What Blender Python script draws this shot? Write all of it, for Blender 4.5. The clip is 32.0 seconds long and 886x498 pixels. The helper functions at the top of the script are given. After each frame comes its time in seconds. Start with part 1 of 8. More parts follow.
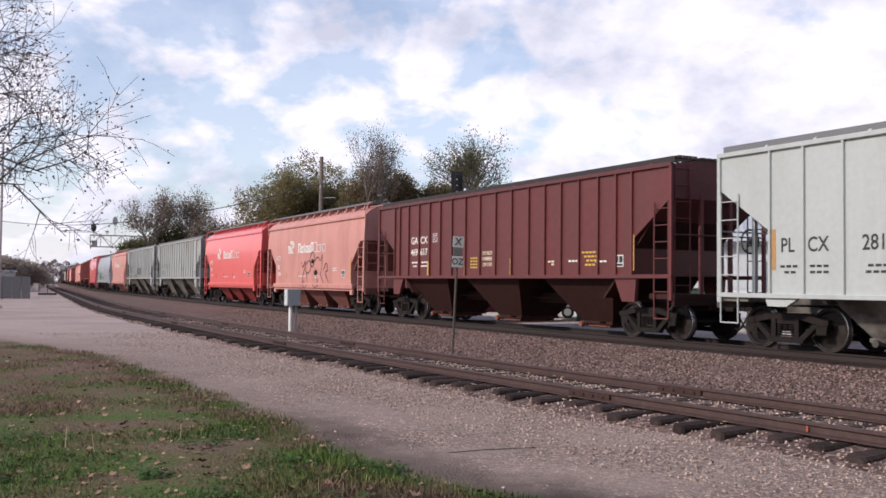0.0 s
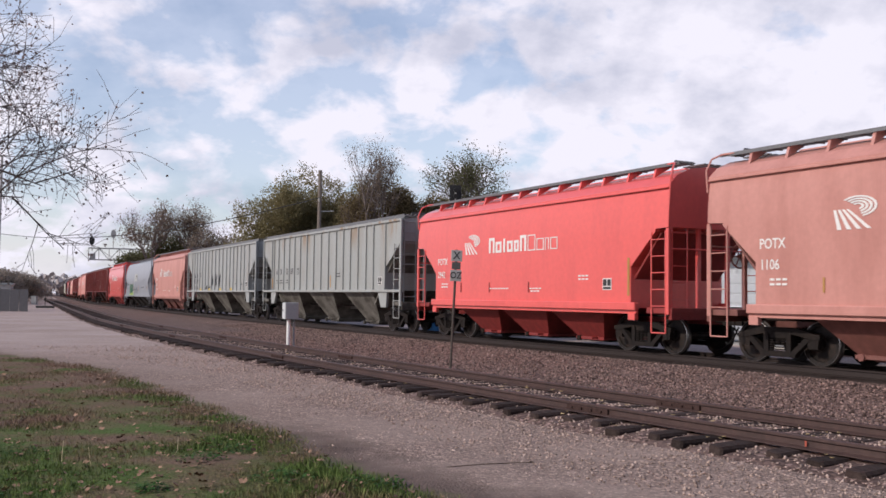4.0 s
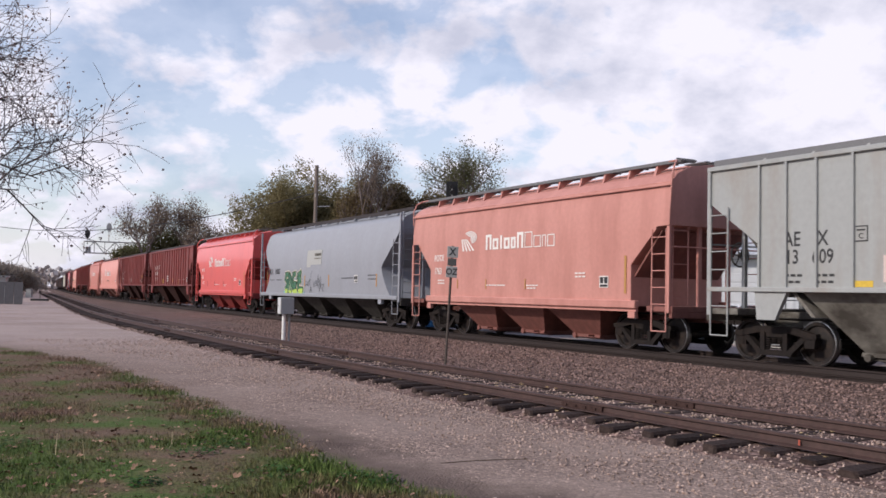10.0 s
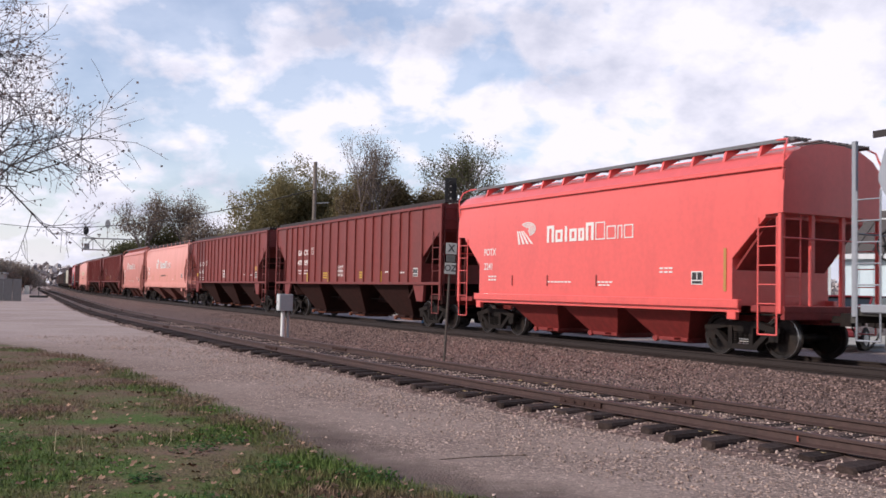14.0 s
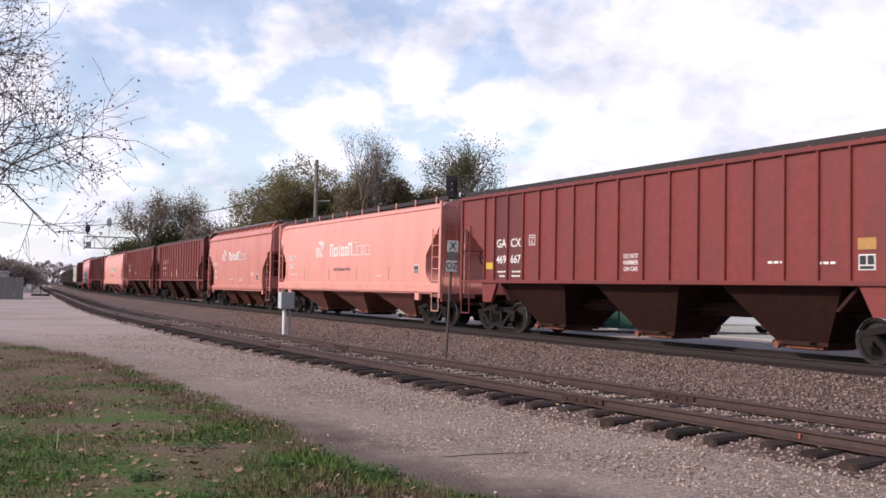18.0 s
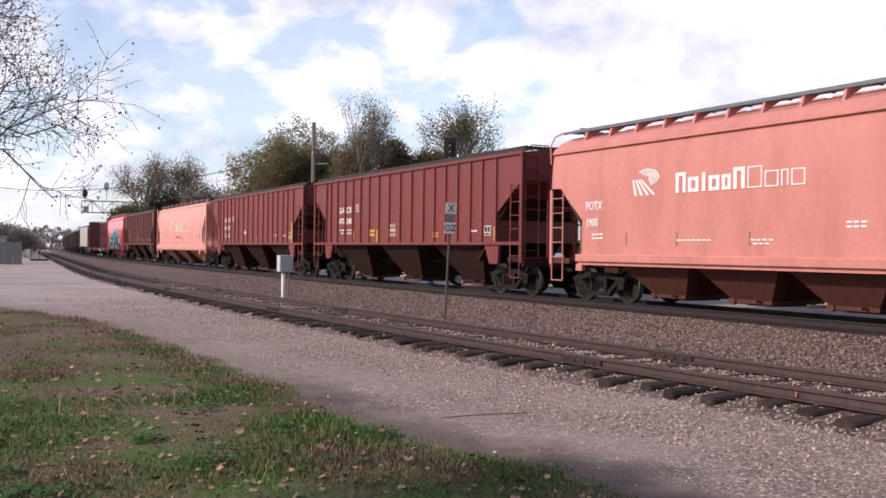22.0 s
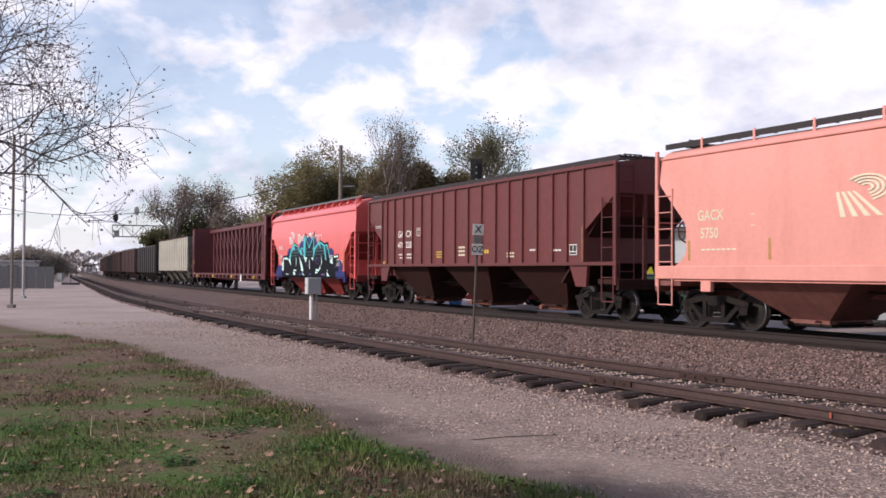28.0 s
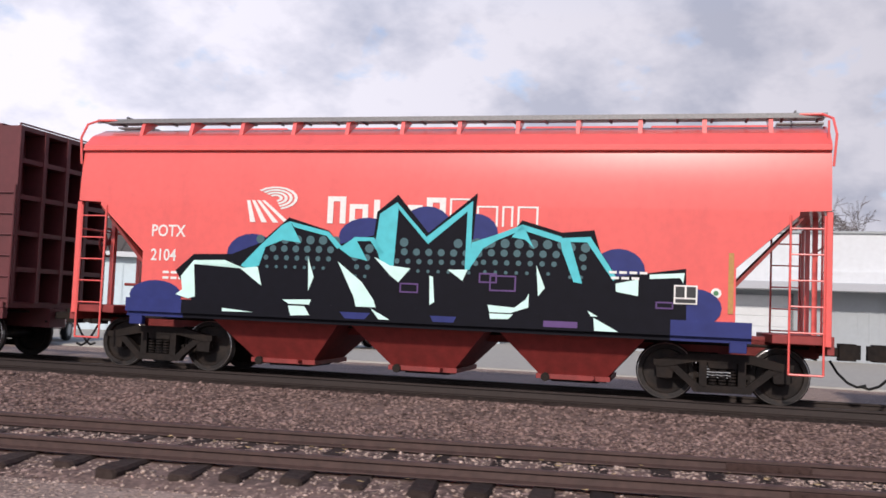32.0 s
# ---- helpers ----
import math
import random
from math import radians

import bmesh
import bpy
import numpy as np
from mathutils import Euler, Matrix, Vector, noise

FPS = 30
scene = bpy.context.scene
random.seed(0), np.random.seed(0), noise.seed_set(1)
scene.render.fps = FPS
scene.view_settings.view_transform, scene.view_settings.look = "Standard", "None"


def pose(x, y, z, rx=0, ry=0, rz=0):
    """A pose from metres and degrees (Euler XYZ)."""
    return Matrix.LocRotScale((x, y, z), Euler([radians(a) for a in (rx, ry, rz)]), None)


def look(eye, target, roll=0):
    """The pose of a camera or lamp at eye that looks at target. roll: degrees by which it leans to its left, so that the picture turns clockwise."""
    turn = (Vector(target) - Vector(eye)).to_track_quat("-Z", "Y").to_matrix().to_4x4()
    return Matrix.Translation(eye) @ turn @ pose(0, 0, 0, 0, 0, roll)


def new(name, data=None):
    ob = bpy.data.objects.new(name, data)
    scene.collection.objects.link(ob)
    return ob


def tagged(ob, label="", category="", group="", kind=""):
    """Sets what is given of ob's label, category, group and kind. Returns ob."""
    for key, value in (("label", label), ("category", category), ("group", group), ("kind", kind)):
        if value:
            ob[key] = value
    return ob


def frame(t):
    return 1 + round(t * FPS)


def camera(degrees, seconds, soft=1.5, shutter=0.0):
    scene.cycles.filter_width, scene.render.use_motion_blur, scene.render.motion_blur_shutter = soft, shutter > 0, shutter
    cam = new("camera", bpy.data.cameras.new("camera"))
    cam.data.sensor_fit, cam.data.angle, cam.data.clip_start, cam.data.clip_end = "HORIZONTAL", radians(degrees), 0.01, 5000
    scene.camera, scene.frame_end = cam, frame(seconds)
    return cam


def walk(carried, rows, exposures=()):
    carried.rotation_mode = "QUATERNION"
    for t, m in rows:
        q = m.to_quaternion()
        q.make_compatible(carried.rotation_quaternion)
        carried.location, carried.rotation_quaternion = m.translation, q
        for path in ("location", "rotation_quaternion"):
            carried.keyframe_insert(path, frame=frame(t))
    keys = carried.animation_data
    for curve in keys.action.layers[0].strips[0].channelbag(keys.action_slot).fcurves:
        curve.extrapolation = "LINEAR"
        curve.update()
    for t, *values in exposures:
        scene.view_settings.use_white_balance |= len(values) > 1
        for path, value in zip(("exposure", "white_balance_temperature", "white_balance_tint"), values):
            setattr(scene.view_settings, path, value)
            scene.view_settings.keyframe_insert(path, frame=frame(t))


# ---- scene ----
# ---------------------------------------------------------------- camera
cam = camera(50.2, 32.0, 1.6, 0.10)
ARM, EYE_Z = 0.267, 1.6
LOOK = [
    (0,-1.94,2.13,-0.62), (0.5,-1.89,2.13,-0.68), (1,-1.88,2.19,-0.67), (1.5,-1.94,2.31,-0.51), (2,-2.02,2.45,-0.58),
    (2.5,-2.13,2.60,-0.60), (3,-2.17,2.72,-0.57), (3.5,-2.07,2.84,-0.68), (5.5,-2.08,3.18,-0.84), (6,-2.09,3.18,-0.80),
    (6.5,-2.08,3.13,-0.88), (7,-2.07,3.01,-0.95), (7.5,-2.10,2.83,-0.88), (8,-2.11,2.78,-1.04), (8.5,-2.11,2.81,-0.97),
    (9,-2.16,2.84,-1.02), (9.5,-2.24,2.82,-1.00), (10,-2.31,2.74,-1.22), (10.5,-2.36,2.72,-1.28), (11,-2.35,2.73,-1.28),
    (11.5,-2.33,2.79,-1.20), (12,-2.25,2.81,-1.15), (12.5,-2.23,2.80,-1.08), (13,-2.31,2.79,-1.06), (13.5,-2.41,2.66,-1.03),
    (14,-2.38,2.53,-1.19), (14.5,-2.37,2.49,-1.15), (16.5,-2.22,2.25,-1.07), (17,-2.19,2.32,-1.15), (17.5,-2.21,2.43,-1.12),
    (18,-2.29,2.39,-1.09), (18.5,-2.22,2.15,-0.36), (19,-2.09,1.86,-0.51), (19.5,-1.97,1.55,-0.36), (20,-1.99,1.15,-0.46),
    (20.5,-2.00,0.84,-0.46), (21,-2.25,0.62,-0.42), (21.5,-2.38,0.35,-0.62), (22,-2.38,0.10,-0.71), (22.5,-2.29,-0.11,-0.82),
    (23,-2.19,-0.27,-0.64), (23.5,-2.11,-0.24,-0.90), (24,-1.95,-0.13,-0.95), (24.5,-1.68,-0.07,-0.99), (25,-1.47,0.17,-1.05),
    (25.5,-1.34,0.43,-0.92), (27.5,-0.86,1.18,-0.64), (28,-0.74,1.38,-0.31), (28.5,-0.77,1.57,-0.16), (29,-1.19,1.78,-0.46),
    (29.5,-2.55,1.98,-0.88), (30,-6.73,2.23,-1.14), (30.5,-13.95,2.52,-1.13), (31,-22.10,2.92,-1.17), (31.5,-33.07,3.18,-1.30),
    (31.8,-42.24,3.64,-2.30), (32,-49.00,3.67,-2.38)]
walk(cam, [(t, pose(-ARM * math.sin(radians(y)), ARM * math.cos(radians(y)), EYE_Z, 90 + p, r, y)) for t, y, p, r in LOOK],
     exposures=[(t, e, 6250, 15) for t, e in ((0, 0.12), (2, 0.05), (4, -0.06), (6, -0.02), (9, -0.02), (11, 0.0), (13, 0.02), (15, 0.13), (17, 0.25), (19, 0.12), (21, 0.06), (23, 0.42), (25, 0.38), (27, 0.20), (28, 0.13), (29, 0.25), (30, 0.20), (31, 0.10), (32, 0.06))])

# ---------------------------------------------------------------- sky, sun
SUN_AZ, SUN_EL = -116.0, 33.0      # degrees: clockwise from +y, above the horizon
world = bpy.data.worlds.new("sky")
scene.world = world
world.use_nodes = True
wn, wl = world.node_tree.nodes, world.node_tree.links
wn.clear()


def wnode(kind, **kw):
    n = wn.new(kind)
    for k, v in kw.items():
        n.inputs[k].default_value = v
    return n


sky = wn.new("ShaderNodeTexSky")
sky.sky_type, sky.sun_disc = "NISHITA", False
sky.sun_elevation, sky.sun_rotation = radians(SUN_EL), radians(SUN_AZ)
sky.air_density, sky.dust_density, sky.ozone_density = 1.2, 0.9, 3.4
wtc = wn.new("ShaderNodeTexCoord")
sep = wn.new("ShaderNodeSeparateXYZ")
wl.new(wtc.outputs["Generated"], sep.inputs[0])
zmax = wn.new("ShaderNodeMath")
zmax.operation = "MAXIMUM"
zmax.inputs[1].default_value = 0.0
zadd = wn.new("ShaderNodeMath")
zadd.operation = "ADD"
zadd.inputs[1].default_value = 0.5
wl.new(sep.outputs["Z"], zmax.inputs[0])
wl.new(zmax.outputs[0], zadd.inputs[0])
flat = []
for axis in ("X", "Y"):
    dv = wn.new("ShaderNodeMath")
    dv.operation = "DIVIDE"
    wl.new(sep.outputs[axis], dv.inputs[0])
    wl.new(zadd.outputs[0], dv.inputs[1])
    flat.append(dv)
comb = wn.new("ShaderNodeCombineXYZ")
wl.new(flat[0].outputs[0], comb.inputs[0])
wl.new(flat[1].outputs[0], comb.inputs[1])
comb.inputs[2].default_value = 3.7
puffs = wnode("ShaderNodeTexNoise", Scale=9.5, Detail=9.0, Roughness=0.53, Distortion=0.15)
wl.new(comb.outputs[0], puffs.inputs["Vector"])
cover = wn.new("ShaderNodeValToRGB")
cover.color_ramp.elements[0].position, cover.color_ramp.elements[0].color = 0.43, (0.40, 0.40, 0.40, 1)
cover.color_ramp.elements[1].position, cover.color_ramp.elements[1].color = 0.56, (1, 1, 1, 1)
# the clouds open towards one side of the sky
opening = wn.new("ShaderNodeVectorMath")
opening.operation = "DOT_PRODUCT"
opening.inputs[1].default_value = (-0.20, 0.95, 0.24)
wl.new(wtc.outputs["Generated"], opening.inputs[0])
thin = wn.new("ShaderNodeMapRange")
thin.inputs["From Min"].default_value, thin.inputs["From Max"].default_value = 0.90, 0.994
thin.inputs["To Min"].default_value, thin.inputs["To Max"].default_value = 0.16, -0.03
wl.new(opening.outputs["Value"], thin.inputs["Value"])
bank = wn.new("ShaderNodeMath")
bank.operation = "ADD"
wl.new(puffs.outputs["Fac"], bank.inputs[0])
wl.new(thin.outputs[0], bank.inputs[1])
wl.new(bank.outputs[0], cover.inputs[0])
under = wnode("ShaderNodeTexNoise", Scale=5.2, Detail=8.0, Roughness=0.56)
shift = wn.new("ShaderNodeVectorMath")
shift.operation = "ADD"
shift.inputs[1].default_value = (4.1, 2.3, 0.0)
wl.new(comb.outputs[0], shift.inputs[0])
wl.new(shift.outputs[0], under.inputs["Vector"])
cloud = wn.new("ShaderNodeValToRGB")
ce = cloud.color_ramp.elements
ce[0].position, ce[0].color = 0.45, (1.0, 0.975, 1.03, 1)
ce[1].position, ce[1].color = 0.65, (0.63, 0.65, 0.75, 1)
wl.new(under.outputs["Fac"], cloud.inputs[0])
bgs = wn.new("ShaderNodeBackground")
bgs.inputs["Strength"].default_value = 0.15
wl.new(sky.outputs[0], bgs.inputs["Color"])
bgc = wn.new("ShaderNodeBackground")
bgc.inputs["Strength"].default_value = 0.96
# clouds grey rightwards; behind the camera, unseen, dimmed to cut fill light
dim_side = wn.new("ShaderNodeVectorMath")
dim_side.operation = "DOT_PRODUCT"
dim_side.inputs[1].default_value = (0.62, -0.76, 0.2)
wl.new(wtc.outputs["Generated"], dim_side.inputs[0])
grey = wn.new("ShaderNodeMapRange")
grey.inputs["From Min"].default_value, grey.inputs["From Max"].default_value = -0.35, 0.85
grey.inputs["To Min"].default_value, grey.inputs["To Max"].default_value = 1.0, 0.50
wl.new(dim_side.outputs["Value"], grey.inputs["Value"])
dull = wn.new("ShaderNodeHueSaturation")
wl.new(cloud.outputs[0], dull.inputs["Color"])
wl.new(grey.outputs[0], dull.inputs["Value"])
wl.new(dull.outputs[0], bgc.inputs["Color"])
mixw = wn.new("ShaderNodeMixShader")
# veiled towards the horizon; clear overhead, unseen, added to cut skylight on the ground
clear = wn.new("ShaderNodeMapRange")
clear.inputs["From Min"].default_value, clear.inputs["From Max"].default_value = 0.30, 0.62
clear.inputs["To Min"].default_value, clear.inputs["To Max"].default_value = 1.0, 0.12
wl.new(sep.outputs["Z"], clear.inputs["Value"])
veil = wn.new("ShaderNodeMath")
veil.operation = "MULTIPLY"
wl.new(cover.outputs[0], veil.inputs[0])
wl.new(clear.outputs[0], veil.inputs[1])
low = wn.new("ShaderNodeMapRange")               # milky haze near the horizon
low.inputs["From Min"].default_value, low.inputs["From Max"].default_value = 0.0, 0.13
low.inputs["To Min"].default_value, low.inputs["To Max"].default_value = 0.85, 0.0
wl.new(sep.outputs["Z"], low.inputs["Value"])
hazy = wn.new("ShaderNodeMath")
hazy.operation = "MAXIMUM"
wl.new(veil.outputs[0], hazy.inputs[0])
wl.new(low.outputs[0], hazy.inputs[1])
wl.new(hazy.outputs[0], mixw.inputs[0])
wl.new(bgs.outputs[0], mixw.inputs[1])
wl.new(bgc.outputs[0], mixw.inputs[2])
wout = wn.new("ShaderNodeOutputWorld")
wl.new(mixw.outputs[0], wout.inputs["Surface"])

sun = bpy.data.lights.new("sun", "SUN")
sun.energy, sun.angle, sun.color = 3.1, radians(2.5), (1.0, 0.90, 0.77)
sun_ob = new("sun", sun)
sa, se = radians(SUN_AZ), radians(SUN_EL)
sun_dir = Vector((math.sin(sa) * math.cos(se), math.cos(sa) * math.cos(se), math.sin(se)))
sun_ob.matrix_world = look(sun_dir * 60, (0, 0, 0))

# ---------------------------------------------------------------- materials
MATS = {}


def material(name, base, rough=0.6, metal=0.0, grain=0.12, grain_scale=30.0, stain=0.0, stain_col=(0.05, 0.03, 0.02), stain_scale=(1.5, 1.5, 0.35),
             stain_at=0.55, bump=0.0, bump_scale=60.0, per_object=0.0, per_island=0.0, spec=None, pebble=0.0, pebble_scale=30.0, world_space=False):
    """A surface with grain, a second colour in stains of its own shape, fine relief, and a shade that varies from piece to piece."""
    if name in MATS:
        return MATS[name]
    m = bpy.data.materials.new(name)
    m.use_nodes = True
    nt = m.node_tree
    N, L = nt.nodes, nt.links
    bs = N["Principled BSDF"]
    bs.inputs["Roughness"].default_value, bs.inputs["Metallic"].default_value = rough, metal
    bs.inputs["Specular IOR Level"].default_value = spec if spec is not None else 0.5 if rough < 0.65 else 0.15
    tc = N.new("ShaderNodeTexCoord")
    if world_space:
        geo = N.new("ShaderNodeNewGeometry")
        src = geo.outputs["Position"]
    else:
        src = tc.outputs["Object"]
    nz = N.new("ShaderNodeTexNoise")
    nz.inputs["Scale"].default_value, nz.inputs["Detail"].default_value = grain_scale, 6
    L.new(src, nz.inputs["Vector"])
    mr = N.new("ShaderNodeMapRange")
    mr.inputs["From Min"].default_value, mr.inputs["From Max"].default_value = 0.25, 0.75
    mr.inputs["To Min"].default_value, mr.inputs["To Max"].default_value = 1 - grain, 1 + grain
    L.new(nz.outputs["Fac"], mr.inputs["Value"])
    hsv = N.new("ShaderNodeHueSaturation")
    hsv.inputs["Color"].default_value = (*base, 1)
    L.new(mr.outputs[0], hsv.inputs["Value"])
    col = hsv.outputs[0]
    if stain > 0:
        mp = N.new("ShaderNodeMapping")
        mp.inputs["Scale"].default_value = stain_scale
        L.new(src, mp.inputs["Vector"])
        n2 = N.new("ShaderNodeTexNoise")
        n2.inputs["Scale"].default_value, n2.inputs["Detail"].default_value, n2.inputs["Roughness"].default_value = 1.0, 8, 0.62
        L.new(mp.outputs[0], n2.inputs["Vector"])
        m2 = N.new("ShaderNodeMapRange")
        m2.inputs["From Min"].default_value, m2.inputs["From Max"].default_value = stain_at - 0.08, stain_at + 0.14
        m2.inputs["To Min"].default_value, m2.inputs["To Max"].default_value = 0.0, stain
        L.new(n2.outputs["Fac"], m2.inputs["Value"])
        mx = N.new("ShaderNodeMix")
        mx.data_type = "RGBA"
        L.new(m2.outputs[0], mx.inputs[0])
        L.new(col, mx.inputs[6])
        mx.inputs[7].default_value = (*stain_col, 1)
        col = mx.outputs[2]
    if per_object > 0 or per_island > 0:
        rnd = N.new("ShaderNodeObjectInfo").outputs["Random"] if per_object > 0 else N.new("ShaderNodeNewGeometry").outputs["Random Per Island"]
        amt = max(per_object, per_island)
        m3 = N.new("ShaderNodeMapRange")
        m3.inputs["To Min"].default_value, m3.inputs["To Max"].default_value = 1 - amt, 1 + amt
        L.new(rnd, m3.inputs["Value"])
        h2 = N.new("ShaderNodeHueSaturation")
        L.new(m3.outputs[0], h2.inputs["Value"])
        L.new(col, h2.inputs["Color"])
        col = h2.outputs[0]
    if pebble > 0:                                  # small stones told apart by their shade
        vo = N.new("ShaderNodeTexVoronoi")
        vo.inputs["Scale"].default_value = pebble_scale
        L.new(src, vo.inputs["Vector"])
        sp = N.new("ShaderNodeSeparateColor")
        L.new(vo.outputs["Color"], sp.inputs[0])
        patch = N.new("ShaderNodeTexNoise")
        patch.inputs["Scale"].default_value, patch.inputs["Detail"].default_value = 0.45, 4
        L.new(src, patch.inputs["Vector"])
        pm = N.new("ShaderNodeMapRange")
        pm.inputs["From Min"].default_value, pm.inputs["From Max"].default_value = 0.40, 0.58
        pm.inputs["To Min"].default_value, pm.inputs["To Max"].default_value = pebble * 0.35, pebble
        L.new(patch.outputs["Fac"], pm.inputs["Value"])
        pv = N.new("ShaderNodeValToRGB")
        pe = pv.color_ramp.elements
        pe[0].position, pe[0].color = 0.0, (0.33, 0.31, 0.31, 1)
        pe[1].position, pe[1].color = 1.0, (2.3, 2.25, 2.2, 1)
        pq = pe.new(0.8)
        pq.color = (1.05, 1.0, 0.98, 1)
        L.new(sp.outputs[0], pv.inputs[0])
        pc = N.new("ShaderNodeMix")
        pc.data_type, pc.blend_type = "RGBA", "MULTIPLY"
        L.new(pm.outputs[0], pc.inputs[0])
        L.new(col, pc.inputs[6])
        L.new(pv.outputs[0], pc.inputs[7])
        col = pc.outputs[2]
        pb = N.new("ShaderNodeBump")
        pb.invert = True
        pb.inputs["Distance"].default_value = 0.02
        L.new(pm.outputs[0], pb.inputs["Strength"])
        L.new(vo.outputs["Distance"], pb.inputs["Height"])
        L.new(pb.outputs[0], bs.inputs["Normal"])
    L.new(col, bs.inputs["Base Color"])
    if bump > 0:
        n4 = N.new("ShaderNodeTexNoise")
        n4.inputs["Scale"].default_value, n4.inputs["Detail"].default_value = bump_scale, 5
        L.new(src, n4.inputs["Vector"])
        bp = N.new("ShaderNodeBump")
        bp.inputs["Strength"].default_value, bp.inputs["Distance"].default_value = bump, 0.02
        L.new(n4.outputs["Fac"], bp.inputs["Height"])
        L.new(bp.outputs[0], bs.inputs["Normal"])
    MATS[name] = m
    return m


paint_red = material("red_paint", (0.78, 0.115, 0.098), 0.34, grain=0.05, grain_scale=8, stain=0.16, stain_col=(0.32, 0.05, 0.05), stain_at=0.56)
paint_faded = material("faded_salmon_paint", (0.55, 0.255, 0.21), 0.5, grain=0.06, grain_scale=9, stain=0.4, stain_col=(0.34, 0.13, 0.10), stain_at=0.5)
paint_salmon = material("salmon_paint", (0.60, 0.226, 0.182), 0.45, grain=0.06, grain_scale=9, stain=0.4, stain_col=(0.36, 0.13, 0.10), stain_at=0.52)
paint_pink = material("faded_pink_paint", (0.745, 0.318, 0.261), 0.5, grain=0.05, grain_scale=9, stain=0.28, stain_col=(0.52, 0.20, 0.14), stain_at=0.54)
paint_maroon = material("oxide_maroon_paint", (0.130, 0.029, 0.027), 0.5, grain=0.16, grain_scale=7, stain=0.4, stain_col=(0.09, 0.035, 0.03), stain_at=0.5, per_object=0.12)
paint_oxide = material("oxide_red_paint", (0.200, 0.036, 0.030), 0.5, grain=0.14, grain_scale=7, stain=0.4, stain_col=(0.11, 0.04, 0.032), stain_at=0.52, per_object=0.10)
paint_grey = material("light_grey_paint", (0.345, 0.36, 0.35), 0.5, grain=0.07, grain_scale=8, stain=0.4, stain_col=(0.25, 0.19, 0.13), stain_at=0.57)
paint_white = material("off_white_paint", (0.44, 0.47, 0.45), 0.5, grain=0.06, grain_scale=8, stain=0.25, stain_col=(0.3, 0.28, 0.24), stain_at=0.56)
paint_silver = material("blue_grey_paint", (0.285, 0.30, 0.33), 0.5, grain=0.05, grain_scale=6, stain=0.3, stain_col=(0.24, 0.25, 0.26), stain_at=0.5)
paint_tan = material("cream_paint", (0.48, 0.455, 0.38), 0.6, grain=0.1, grain_scale=7, stain=0.4, stain_col=(0.2, 0.15, 0.10), stain_at=0.53)
paint_black = material("coal_black_paint", (0.022, 0.018, 0.018), 0.6, grain=0.2, grain_scale=7, stain=0.4, stain_col=(0.05, 0.025, 0.02), stain_at=0.52, per_object=0.3)
paint_coal = material("dark_brown_paint", (0.06, 0.026, 0.023), 0.6, grain=0.2, grain_scale=7, stain=0.5, stain_col=(0.025, 0.018, 0.016), stain_at=0.5, per_object=0.3)
# dust stains over body colours darkened for the shade under the cars
grey_dusty_dim = material("dim_dusty_grey_steel", (0.22, 0.208, 0.182), 0.7, grain=0.2, grain_scale=6, stain=0.8, stain_col=(0.045, 0.038, 0.032), stain_scale=(1.1, 1.1, 1.6), stain_at=0.47)
dark_dusty_dim = material("dim_grimy_grey_steel", (0.075, 0.071, 0.065), 0.7, grain=0.25, grain_scale=6, stain=0.6, stain_col=(0.028, 0.025, 0.022), stain_at=0.5)
maroon_dusty_dim = material("dim_dusty_maroon_steel", (0.045, 0.018, 0.015), 0.7, grain=0.25, grain_scale=6, stain=0.55, stain_col=(0.025, 0.014, 0.012), stain_at=0.46)
red_dusty_dim = material("dim_dusty_red_steel", (0.27, 0.036, 0.032), 0.6, grain=0.2, grain_scale=6, stain=0.4, stain_col=(0.10, 0.02, 0.018), stain_at=0.5)
pink_dusty_dim = material("dim_dusty_pink_steel", (0.23, 0.09, 0.073), 0.6, grain=0.2, grain_scale=6, stain=0.5, stain_col=(0.12, 0.05, 0.04), stain_at=0.48)
salmon_dusty_dim = material("dim_dusty_salmon_steel", (0.115, 0.043, 0.034), 0.65, grain=0.2, grain_scale=6, stain=0.5, stain_col=(0.07, 0.03, 0.024), stain_at=0.48)
for m_ in (paint_red, paint_silver, paint_pink):
    m_.node_tree.nodes["Principled BSDF"].inputs["Coat Weight"].default_value = 0.5 if m_ is paint_red else 0.15
    m_.node_tree.nodes["Principled BSDF"].inputs["Coat Roughness"].default_value = 0.16
paint_streaked = material("rust_streaked_grey_paint", (0.345, 0.36, 0.345), 0.5, grain=0.07, grain_scale=8, stain=0.35, stain_col=(0.25, 0.20, 0.14), stain_at=0.56)
rusty_gate = material("rust_red_outlet_steel", (0.27, 0.105, 0.070), 0.8, grain=0.25, grain_scale=10, stain=0.5, stain_col=(0.10, 0.04, 0.03), stain_at=0.5)
grating = material("galvanised_grating", (0.20, 0.20, 0.20), 0.5, 0.6, grain=0.2, grain_scale=40)
grating_dark = material("dark_grating", (0.034, 0.027, 0.026), 0.6, 0.2, grain=0.2, grain_scale=40)
truck_steel = material("dusty_cast_steel", (0.017, 0.014, 0.013), 0.75, 0.0, grain=0.3, grain_scale=14, stain=0.5, stain_col=(0.034, 0.024, 0.019), stain_scale=(4, 4, 4), stain_at=0.5, bump=0.3)
wheel_steel = material("rusted_wheel_steel", (0.015, 0.012, 0.011), 0.6, 0.3, grain=0.25, grain_scale=20, stain=0.4, stain_col=(0.08, 0.05, 0.035), stain_scale=(5, 5, 5))
tread_steel = material("polished_tread_steel", (0.45, 0.44, 0.43), 0.28, 0.9, grain=0.1)
rubber = material("black_rubber", (0.015, 0.015, 0.015), 0.7)
